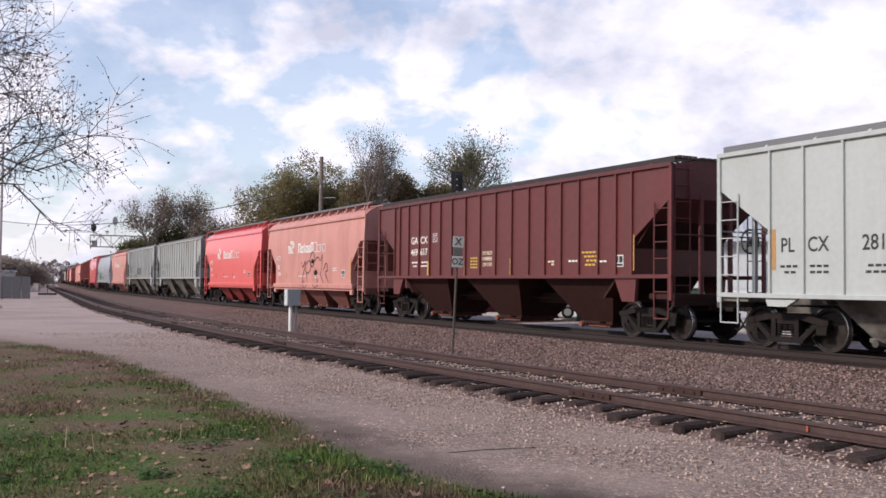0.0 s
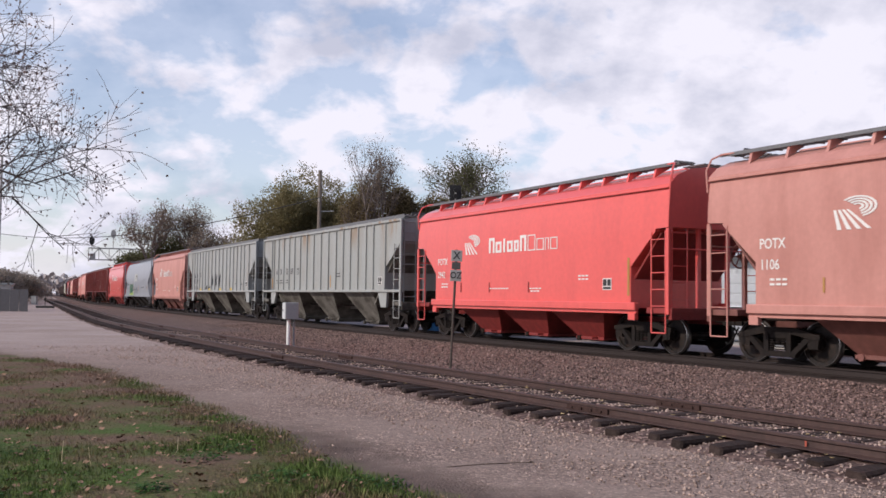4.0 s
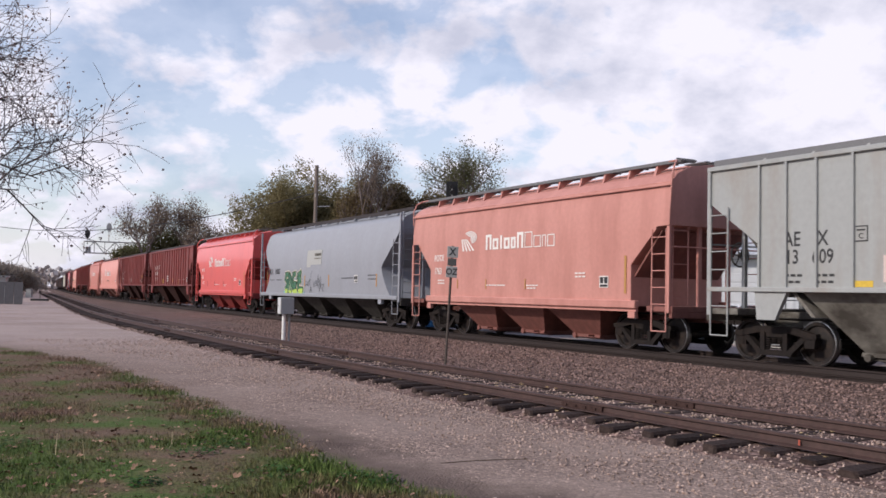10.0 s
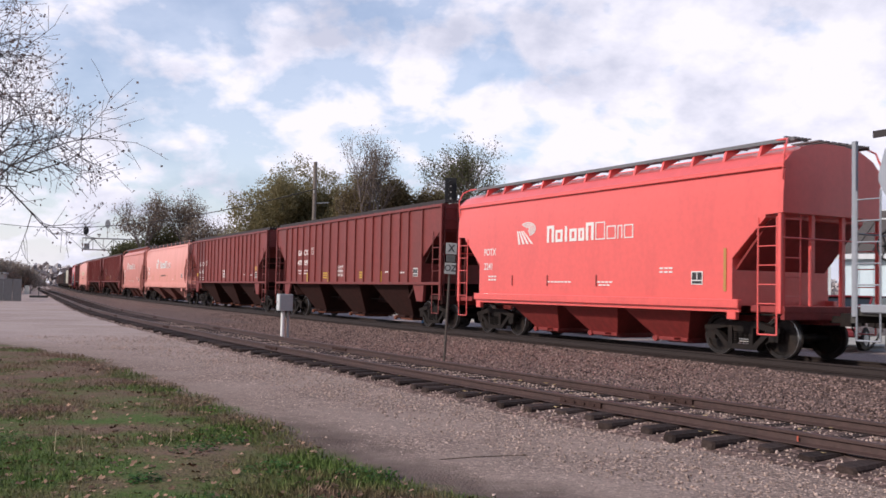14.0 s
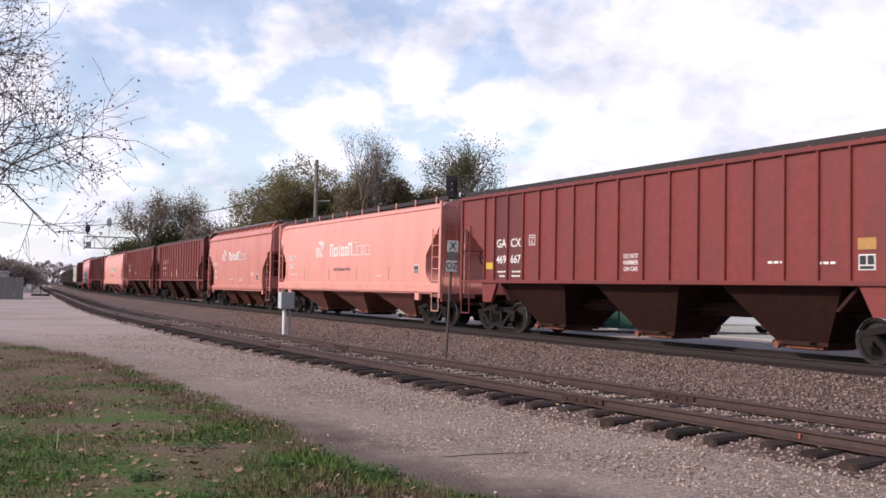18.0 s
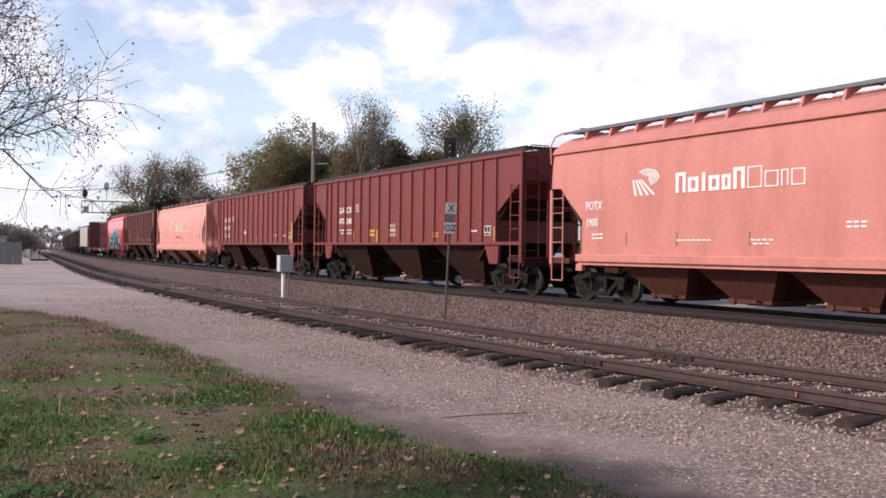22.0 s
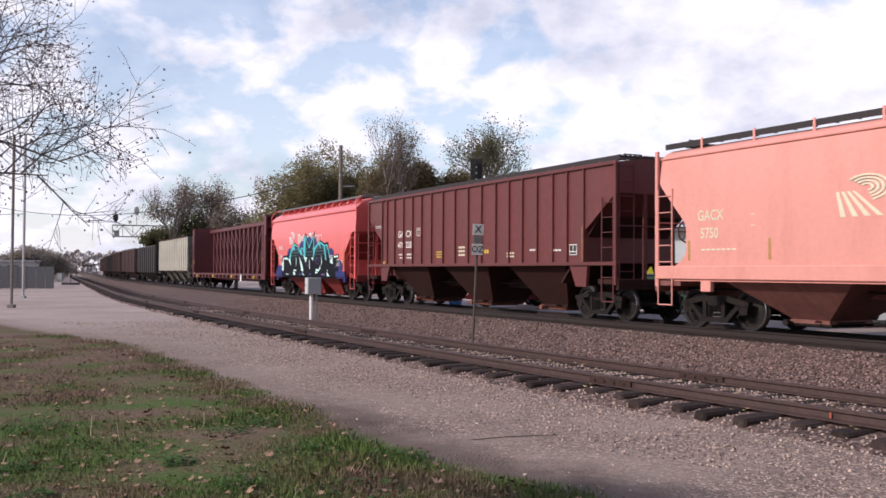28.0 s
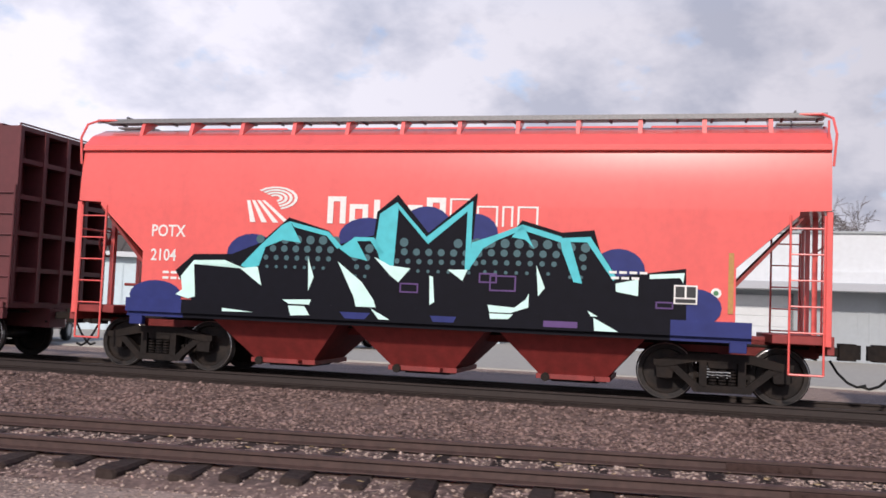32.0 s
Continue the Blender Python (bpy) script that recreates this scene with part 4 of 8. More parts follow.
def wordmark(car, y, x0, z, scale, mat):
    """A pale company mark: a ribbon emblem and ten plain letter blocks, six bold and four thin."""
    def emblem(bm):
        for k in range(4):                        # nested ribbon strips that bend over to the right
            r1 = 0.20 - 0.045 * k
            r0 = r1 - 0.028
            pts = []
            for r in (r1, r0):
                pts.append([(-(0.10 + 1.55 * r * math.cos(a)), 0.34 + r * 0.95 * math.sin(a)) for a in np.linspace(-1.3, 2.4, 12)])
            for i in range(11):
                q = [pts[0][i], pts[0][i + 1], pts[1][i + 1], pts[1][i]]
                prism(bm, q, 0, 0.004)
        for k in range(4):                        # four legs that spread towards the ground
            a, b = 0.30 - 0.07 * k, 0.24 - 0.16 * k
            prism(bm, [(a, 0.30 - 0.0 * k), (a - 0.045, 0.30), (b - 0.075, -0.06), (b, -0.06)], 0, 0.004)
    part("emblem", shared("emblem", emblem), mat, car, "pale ribbon emblem", Matrix.Translation((x0, y, z)) @ Matrix.Diagonal((scale * 1.36, 1, scale * 1.08, 1)))
    x = x0 - 1.12 * scale
    for w, h, st, kind in ((0.27, 0.47, 0.085, "open"), (0.27, 0.34, 0.08, "frame"), (0.14, 0.42, 0.085, "bar"), (0.26, 0.34, 0.08, "frame"), (0.21, 0.34, 0.075, "frame"), (0.27, 0.47, 0.085, "open"),
                           (0.32, 0.46, 0.028, "frame"), (0.29, 0.34, 0.028, "frame"), (0.15, 0.34, 0.028, "open"), (0.28, 0.34, 0.028, "frame")):
        part("letter_block", shared(("letter_block", w, h, st, kind), glyph(w, h, st, kind)), mat, car, m=Matrix.Translation((x - w * 0.62 * scale, y, z - 0.06 * scale)) @ Matrix.Diagonal((scale * 1.24, 1, scale, 1)))
        x -= (w * 1.24 + 0.07) * scale


def data_panel(car, x, y, z, mat=None):
    """The black inspection panel with its white frame."""
    p = plate(car, x, y, z, 0.36, 0.30, white_letter, "inspection_panel", "white-framed black inspection panel")
    for dx, dz, w, h in ((0.085, 0.04, 0.14, 0.17), (-0.085, 0.04, 0.14, 0.17), (0, -0.1, 0.31, 0.06)):
        part("panel_field", shared(("panel_field", w, h), lambda bm: box(bm, -w / 2, w / 2, 0, 0.003, -h / 2, h / 2)), black_letter, p, m=pose(dx, 0.006, dz))


def strips(car, y, xs, z, h, mat, w=0.05):
    for x in xs:
        plate(car, x, y, z, w, h, mat, "reflective_strip", "")


def gacx(car, a, b, hl, extra=True, mat=None, letters=("GA", "CX"), xs=(5.5, 4.62), zs=(2.93, 2.47), row=None):
    mat = mat or white_letter
    y = 1.503
    if row:                                        # all on one line: (text, x) pairs at height zs[0]
        marks(car, y, [(tx, x, zs[0], 0.42) for tx, x in row], mat)
        bars(car, y, [(row[0][1], zs[0] - 0.42, 0.5, 0.05), (row[0][1], zs[0] - 0.54, 0.4, 0.05), (row[1][1], zs[0] - 0.42, 0.5, 0.05), (row[1][1], zs[0] - 0.54, 0.5, 0.05), (row[2][1], zs[0] - 0.42, 0.6, 0.05), (row[2][1], zs[0] - 0.54, 0.5, 0.05),
                      (-2.1, zs[0] - 0.2, 0.5, 0.05), (-2.1, zs[0] - 0.32, 0.6, 0.05)], mat)
        bx, bz = row[-1][1] - 0.9, zs[0]
    else:
        k = 1.0 if mat is black_letter else 0.85
        marks(car, y, [(letters[0], xs[0], zs[0], 0.42 * k), (letters[1], xs[1], zs[0], 0.42 * k), (a, xs[0], zs[1], 0.40 * k), (b, xs[1], zs[1], 0.40 * k)], mat, 0.86 if k == 1.0 else 1.08)
        z2 = zs[1] - 0.36
        bars(car, y, [(xs[0], z2, 0.5, 0.05), (xs[0], z2 - 0.13, 0.4, 0.05), (xs[1], z2, 0.55, 0.05), (xs[1], z2 - 0.13, 0.5, 0.05), (-5.6, 1.95, 0.55, 0.05), (-4.4, 1.98, 0.5, 0.05)], mat)
        bx, bz = xs[1] - 0.86, zs[0] + 0.06
    for dx, dz, w, h in ((0.14, 0, 0.02, 0.30), (-0.14, 0, 0.02, 0.30), (0, 0.14, 0.26, 0.02), (0, -0.14, 0.26, 0.02), (0, 0.07, 0.18, 0.03)):
        plate(car, bx + dx, y, bz + dz, w, h, mat, "stencil_frame")
    part("lettering", lettering("C", 0.15), mat, car, m=on_side(bx, y + 0.002, bz - 0.05))
    if extra:
        data_panel(car, -hl + 2.0, y, 1.95)


# (kind, leading end, trailing end) along the train, in order of passing
CARS = []


def add(car, lead, tail, tc):
    CARS.append((car, (lead + tail) / 2, tc))


def hl_of(lead, tail):
    return (tail - lead) / 2


def train():
    # 0: pale grey ribbed car
    lead, tail = -1.6, 15.58
    h = hl_of(lead, tail)
    c = ribbed_hopper(0, h, paint_white, grey_dusty_dim, "pale grey ribbed covered hopper car, coupled at the train's head", grating)
    gacx(c, "", "", h, True, black_letter, zs=(2.17, 0), row=(("PL", 6.68), ("CX", 5.93), ("281", 4.66)))
    strips(c, 1.505, (7.03,), 2.1, 0.85, ochre_mark, 0.09)
    add(c, lead, tail, h - 1.45)
    # 1
    lead, tail = 17.03, 33.8
    h = hl_of(lead, tail)
    c = ribbed_hopper(1, h, paint_maroon, maroon_dusty_dim, "dark maroon ribbed covered hopper car with white lettering")
    gacx(c, "469", "617", h, xs=(5.30, 4.55), zs=(2.86, 2.44))
    strips(c, 1.505, (-6.95,), 2.15, 0.9, ochre_mark, 0.08)
    strips(c, 1.505, (4.21, 1.58, -1.24, -3.85), 1.86, 0.5, yellow_mark, 0.09)
    marks(c, 1.503, [("DO NOT", 0.14, 2.30, 0.17), ("HAMMER", 0.14, 2.12, 0.17), ("ON CAR", 0.14, 1.94, 0.17)], cream_letter)
    bars(c, 1.503, [(1.04, 2.16 - 0.10 * k, 0.56, 0.045) for k in range(4)] + [(-5.15, 2.2 - 0.11 * k, 0.85 - 0.12 * k, 0.05) for k in range(4)], yellow_mark)
    bars(c, 1.503, [(-3.3, 1.98, 0.42, 0.05), (-3.36, 1.9, 0.3, 0.05)], cream_letter)
    add(c, lead, tail, h - 1.45)
    # 2, 3
    for i, lead, tail, paint, dusty, num, lab, mat in ((2, 35.2, 48.27, paint_faded, pink_dusty_dim, "1106", "salmon-orange covered hopper car with pale company mark and black graffiti", white_letter),
                                                      (3, 49.5, 62.65, paint_red, red_dusty_dim, "2942", "bright red covered hopper car with white company mark", white_letter),
                                                      (6, 101.2, 114.6, paint_faded, pink_dusty_dim, "1763", "faded salmon-orange covered hopper car with white company mark", white_letter),
                                                      (8, 134.35, 147.65, paint_red, red_dusty_dim, "2241", "bright red covered hopper car behind a blue-grey car", white_letter),
                                                      (12, 205.1, 218.35, paint_salmon, salmon_dusty_dim, "1900", "faded salmon covered hopper car with white company mark", white_letter),
                                                      (17, 293.85, 307.0, paint_red, red_dusty_dim, "2104", "bright red covered hopper car with large teal and black graffiti", white_letter)):
        h = hl_of(lead, tail)
        c = potash_hopper(i, h, paint, dusty, lab)
        y = 1.548
        wordmark(c, y, 2.75, 2.78, 1.0, mat)
        marks(c, y - 0.008, [("POTX", 4.68, 2.52, 0.30), (num, 4.75, 2.08, 0.30)], mat)
        bars(c, y - 0.008, [(4.6, 1.78, 0.6, 0.045), (4.6, 1.68, 0.6, 0.045), (1.1, 1.62, 1.2, 0.035), (-0.9, 1.62, 0.7, 0.035), (-0.9, 1.54, 0.5, 0.035), (-3.2, 1.95, 0.5, 0.04), (-3.2, 1.86, 0.5, 0.04)], mat)
        data_panel(c, -4.25, y - 0.008, 1.72)
        strips(c, y - 0.006, (-5.1,), 1.9, 0.95, ochre_mark, 0.08)
        strips(c, y - 0.006, (3.4, 1.6, -0.6), 1.66, 0.3, ochre_mark if paint is not paint_red else red_dusty_dim, 0.05)
        if i == 17:
            graffiti_large(c, y)
            data_panel(c, -4.42, y + 0.02, 1.70)
            splash(c, y, [(-4.88 + a, 1.74 + b) for a, b in disc(0.08)], white_letter, "round_decal")
            splash(c, y + 0.004, [(-4.88 + a, 1.74 + b) for a, b in disc(0.04)], MATS["green_spray_paint"], "decal_centre")
            bars(c, y + 0.018, [(-3.5, 2.02, 0.65, 0.04), (-3.45, 1.93, 0.5, 0.04)], white_letter)
        elif i == 2:
            graffiti_lines(c, y)
        add(c, lead, tail, h - 1.55)
    # 4, 5: grey ribbed cars
    for i, lead, tail, a, b, lab in ((4, 64.0, 81.2, "121", "69", "light grey ribbed covered hopper car with rust streaks"), (5, 82.6, 100.0, "13", "609", "light grey ribbed covered hopper car with black tags")):
        h = hl_of(lead, tail)
        c = ribbed_hopper(i, h, paint_streaked if i == 4 else paint_grey, grey_dusty_dim, lab, grating)
        if i == 4:
            gacx(c, "", "", h, True, black_letter, zs=(2.5, 0), row=(("AE", 6.28), ("X", 5.70), (a, 4.72), (b, 4.02)))
        else:
            gacx(c, a, b, h, True, black_letter, ("AE", "X"), (6.40, 5.66), (2.56, 2.2))
        strips(c, 1.505, (-7.05,), 2.1, 0.9, ochre_mark, 0.08)
        if i == 4:
            strips(c, 1.505, (7.05, 4.44, 1.9, -1.24), 1.98, 0.52, ochre_mark, 0.08)
        if i == 5:
            for x in (4.75, 2.23, -0.68, -3.30):
                plate(c, x, 1.504, 1.67, 0.42, 0.12, yellow_mark, "reflective_strip")
            strips(c, 1.505, (4.28, -1.07, -3.69), 1.95, 0.5, material("faded_pinkish_strip", (0.62, 0.50, 0.46), 0.6, grain=0.1), 0.09)
            tags(c, 1.506)
        add(c, lead, tail, h - 1.45)
    # 7: cylinder car
    lead, tail = 115.6, 132.7
    h = hl_of(lead, tail)
    c = round_hopper(7, h, paint_silver, dark_dusty_dim, "smooth blue-grey curved-side covered hopper car with green graffiti", True)
    y = 1.553
    marks(c, 1.556, [("DMLX", 6.87, 2.25, 0.38), ("10007", 5.71, 2.25, 0.38)], black_letter)
    bars(c, 1.551, [(6.6, 1.85, 0.8, 0.04), (5.5, 1.85, 0.8, 0.04), (-3.4, 1.9, 1.4, 0.04), (-6.0, 2.0, 0.8, 0.04), (-6.0, 1.85, 0.8, 0.04)], black_letter)
    data_panel(c, -4.4, 1.551, 1.86)
    for k in range(7):
        zz = 2.47 + 0.11 * k
        plate(c, 0.53 if k > 0 else 1.2, 1.556 - 0.34 * max(0.0, (zz - 0.05 - 2.35) / 1.77) ** 2.4, zz, 1.87 if k > 0 else 0.5, 0.1099, material("repaint_patch", (0.40, 0.41, 0.39), 0.6, grain=0.06), "paint_patch", "paler repainted patch")
    bars(c, 1.556, [(0.15, 2.98, 0.95, 0.12), (0.1, 2.8, 0.8, 0.05)], grey_dusty_dim)
    strips(c, 1.549, (-6.45, 1.72, -1.35), 1.8, 0.5, ochre_mark, 0.09)
    strips(c, 1.55, (7.35,), 1.95, 0.7, ochre_mark, 0.06)
    graffiti_green(c, y)
    add(c, lead, tail, h - 1.5)
    # maroon ribbed cars
    for i, lead, tail, paint, a, b, lab in ((9, 148.8, 166.4, paint_oxide, "470", "189", "oxide red ribbed covered hopper car with yellow marks"), (10, 168.0, 185.15, paint_oxide, "469", "667", "oxide red ribbed covered hopper car with dark repainted panels"),
                                            (13, 219.75, 236.8, paint_oxide, "470", "248", "oxide red ribbed covered hopper car, rust-streaked"), (14, 238.25, 255.3, paint_oxide, "469", "672", "oxide red ribbed covered hopper car with yellow reflective strips"),
                                            (16, 275.4, 292.4, paint_maroon, "470", "228", "dark maroon ribbed covered hopper car ahead of a red car")):
        h = hl_of(lead, tail)
        c = ribbed_hopper(i, h, paint, maroon_dusty_dim, lab)
        gacx(c, a, b, h, xs={10: (6.16, 5.37), 9: (5.40, 4.60), 16: (5.25, 4.50)}.get(i, (5.36, 4.58)), zs={10: (2.70, 2.21), 16: (2.75, 2.33)}.get(i, (2.93, 2.47)))
        y = 1.504
        if i == 9:
            marks(c, y, [("DO NOT", 0.32, 2.22, 0.17), ("HAMMER", 0.32, 2.05, 0.17), ("ON CAR", 0.32, 1.88, 0.17)], white_letter)
            for x in (2.15, -1.9):
                bars(c, y, [(x, 1.98, 0.55, 0.06), (x, 1.88, 0.55, 0.06), (x, 1.78, 0.55, 0.06)], yellow_mark)
            strips(c, y, (4.35, 1.72, -1.2, -3.85), 1.80, 0.44, yellow_mark, 0.08)
        elif i == 16:
            rng = random.Random(77)
            for x, w in ((7.62, 0.34), (7.28, 0.3)):
                bm = bmesh.new()
                stroke(bm, loops(rng, x, 3.12, w, 0.16, 8), 0.018)
                part("marker_tag", bm, white_letter, c, m=pose(0, y, 0))
            strips(c, y, (-6.95,), 2.1, 0.95, ochre_mark, 0.08)
            bars(c, y, [(0.2, 2.15, 0.5, 0.07), (0.2, 2.02, 0.5, 0.07), (0.2, 1.89, 0.5, 0.07), (-3.0, 1.9, 0.6, 0.05), (-3.0, 1.8, 0.6, 0.05)], cream_letter)
            bars(c, y, [(1.9, 2.02 - 0.09 * k, 0.48, 0.05) for k in range(3)] + [(-1.5, 1.98, 0.4, 0.12)], yellow_mark)
            plate(c, 6.95, y, 1.67, 0.42, 0.1, ochre_mark, "reflective_strip")
        elif i == 14:
            strips(c, y, (4.34, 1.77, -1.06, -3.63), 1.84, 0.46, yellow_mark, 0.1)
            strips(c, y, (-6.79, 7.03), 2.1, 1.0, yellow_mark, 0.12)
            splash(c, y, [(1.26 + a, 2.18 + b) for a, b in disc(0.20, 0.10)], cream_letter, "oval_decal")
        elif i == 10:
            for x in (6.16, 5.37):
                plate(c, x, 1.4985, 2.88, 0.76, 2.5, paint_maroon, "repainted_panel", "darker repainted panel")
            marks(c, y, [("DO NOT", 0.15, 2.2, 0.16), ("HAMMER", 0.15, 2.04, 0.16), ("ON CAR", 0.15, 1.88, 0.16)], white_letter)
            plate(c, 6.81, y, 2.04, 0.42, 0.2, yellow_mark, "reflective_strip")
            plate(c, -h + 2.0, y - 0.001, 2.3, 0.4, 0.22, ochre_mark, "reflective_strip")
        elif i == 13:
            marks(c, y, [("DO NOT", 0.4, 2.22, 0.17), ("HAMMER", 0.4, 2.05, 0.17), ("ON CAR", 0.4, 1.88, 0.17)], cream_letter)
            strips(c, y, (4.1, 1.75, -6.95), 1.85, 0.45, yellow_mark, 0.09)
            bars(c, y, [(2.25, 2.05, 0.5, 0.1), (2.25, 1.9, 0.5, 0.1), (-3.0, 1.9, 0.6, 0.05), (-3.0, 1.8, 0.6, 0.05)], yellow_mark)
        else:
            bars(c, y, [(0.2, 2.15, 0.5, 0.07), (0.2, 2.02, 0.5, 0.07), (0.2, 1.89, 0.5, 0.07), (-3.0, 1.9, 0.6, 0.05), (-3.0, 1.8, 0.6, 0.05)], cream_letter)
            strips(c, y, (-6.95,), 2.1, 0.95, ochre_mark, 0.08)
            bars(c, y, [(2.4, 1.98, 0.4, 0.12), (-1.5, 1.98, 0.4, 0.12)], yellow_mark)
        add(c, lead, tail, h - 1.45)
    # pink curved-side cars
    for i, lead, tail, num, lab, mat in ((11, 186.5, 203.75, "31601", "faded pink curved-side covered hopper car with cream company mark", white_letter), (15, 256.85, 273.85, "5750", "faded pink curved-side covered hopper car with large pale company mark", cream_letter)):
        h = hl_of(lead, tail)
        c = round_hopper(i, h, paint_pink, pink_dusty_dim, lab, False, grating_dark)
        y = 1.552
        wordmark(c, 1.554, *((2.92, 2.66, 1.16) if i == 11 else (2.60, 2.50, 1.28)), mat)
        marks(c, 1.556, [("GACX", 6.59, 2.63, 0.34), (num, 6.62, 2.22, 0.34)], mat)
        bars(c, 1.55, [(6.4, 1.85, 1.2, 0.04), (5.34, 2.6, 0.2, 0.02), (5.34, 2.36, 0.2, 0.02), (-3.5, 1.75, 0.6, 0.04)], mat)
        marks(c, 1.556, [("DO NOT HAMMER ON CAR", 0.25, 2.03, 0.17)], grey_dusty_dim)
        data_panel(c, -6.8, 1.55, 1.98)
        strips(c, 1.547, (7.3, 4.83, 1.75, -1.33, -4.45), 1.84, 0.46, ochre_mark, 0.07)
        add(c, lead, tail, h - 1.5)
    centre_beam(18, 308.4, 330.3)
    fluted_car(19, 331.7, 348.7)
    u = 350.2
    rng = random.Random(5)
    for k in range(6):
        length = 16.4 + rng.uniform(-0.3, 0.5)
        open_hopper(20 + k, u, u + length, paint_coal if k % 3 else paint_black, rng.uniform(3.5, 3.85))
        u += length + 1.4


def centre_beam(index, lead, tail):
    h = hl_of(lead, tail)
    car = thing("centerbeam_flatcar", "empty maroon centre-beam flatcar with open posts and end bulkheads", "freight car", group="cars of the freight train")
    mat = material("wine_red_paint", (0.125, 0.030, 0.032), 0.5, grain=0.15, grain_scale=7, stain=0.4, stain_col=(0.06, 0.024, 0.022), stain_at=0.52)
    part("deck", shared("cb_deck", lambda bm: (bevel_box(bm, -h + 0.1, h - 0.1, -1.5, 1.5, 1.0, 1.12, 0.01), box(bm, -h, h, -0.25, 0.25, 0.62, 1.0), [box(bm, -h + 0.1, h - 0.1, sy * 1.42 - 0.06, sy * 1.42 + 0.06, 0.80, 1.0) for sy in (-1, 1)])), mat, car)
    part("top_beam", shared("cb_beam", lambda bm: bevel_box(bm, -h + 0.5, h - 0.5, -0.28, 0.28, 4.18, 4.42, 0.02)), mat, car)
    n = 16
    for k in range(n):
        x = -h + 1.9 + (2 * h - 3.8) * k / (n - 1)
        part("post", shared("cb_post", lambda bm: bevel_box(bm, -0.11, 0.11, -0.24, 0.24, 1.1, 4.2, 0.015)), mat, car, m=pose(x, 0, 0))
        if k < n - 1:
            dx = (2 * h - 3.8) / (n - 1)
            lean = 1 if k < n / 2 else -1
            for lo in (0, 1):
                for sy in (-1, 1):
                    part("brace", shared(("cb_brace", lean, lo), lambda bm: prism(bm, [(-dx / 2 * lean, 4.15 - 1.55 * lo), (-dx / 2 * lean + 0.12, 4.15 - 1.55 * lo), (dx / 2 * lean, 2.65 - 1.5 * lo), (dx / 2 * lean - 0.12, 2.65 - 1.5 * lo)], -0.03, 0.03)), mat, car, m=pose(x + dx / 2, sy * 0.2, 0))
    for sx in (-1, 1):
        b = part("bulkhead", shared("cb_bulkhead", lambda bm: bevel_box(bm, -0.55, -0.42, -1.46, 1.46, 1.1, 4.55, 0.01)), mat, car, m=pose(sx * h, 0, 0, 0, 0, 0 if sx > 0 else 180))
        for yy in (-1.42, -0.7, 0, 0.7, 1.42):
            part("bulkhead_post", shared("cb_bpost", lambda bm: box(bm, -0.42, 0.02, -0.05, 0.05, 1.1, 4.5)), mat, b, m=pose(0, yy, 0))
        for z in (1.7, 2.4, 3.1, 3.8, 4.42):
            part("bulkhead_rail", shared("cb_brail", lambda bm: box(bm, -0.42, 0.0, -1.42, 1.42, 0, 0.09)), mat, b, m=pose(0, 0, z))
        part("side_ladder", shared(("side_ladder", 2.36), ladder_mesh(0.5, 2.36, 0.4)), mat, car, m=pose(sx * (h - 0.25), 1.5, 1.0))
        part("hand_rail", shared("cb_rail", lambda bm: pipe(bm, [(0, -1.1, 4.5), (0, -1.1, 4.62), (0, 1.1, 4.62), (0, 1.1, 4.5)], 0.018)), mat, car, m=pose(sx * (h - 0.3), 0, 0))
        plate(car, sx * (h - 0.62), 1.47, 1.9, 0.14, 0.32, yellow_mark, "yellow_tag")
    for k in range(18):
        x = -h + 1.2 + (2 * h - 2.4) * k / 17
        part("winch", shared("cb_winch", lambda bm: (bevel_box(bm, -0.12, 0.12, 0, 0.1, 0.84, 1.02, 0.015), tube(bm, (-0.1, 0.08, 0.9), (0.1, 0.08, 0.9), 0.05, 8))), yellow_mark if k % 5 == 1 else truck_steel, car, m=pose(x, 1.48, 0))
    p = plate(car, -h + 5.4, 1.6, 0.86, 0.34, 0.4, white_letter, "placard", "white placard on the side sill")
    part("lettering", lettering("TTZX", 0.2), white_letter, car, m=on_side(h - 0.9, 1.49, 1.06))
    add_trucks(car, h - 2.0, index, h)
    add(car, lead, tail, h - 2.0)


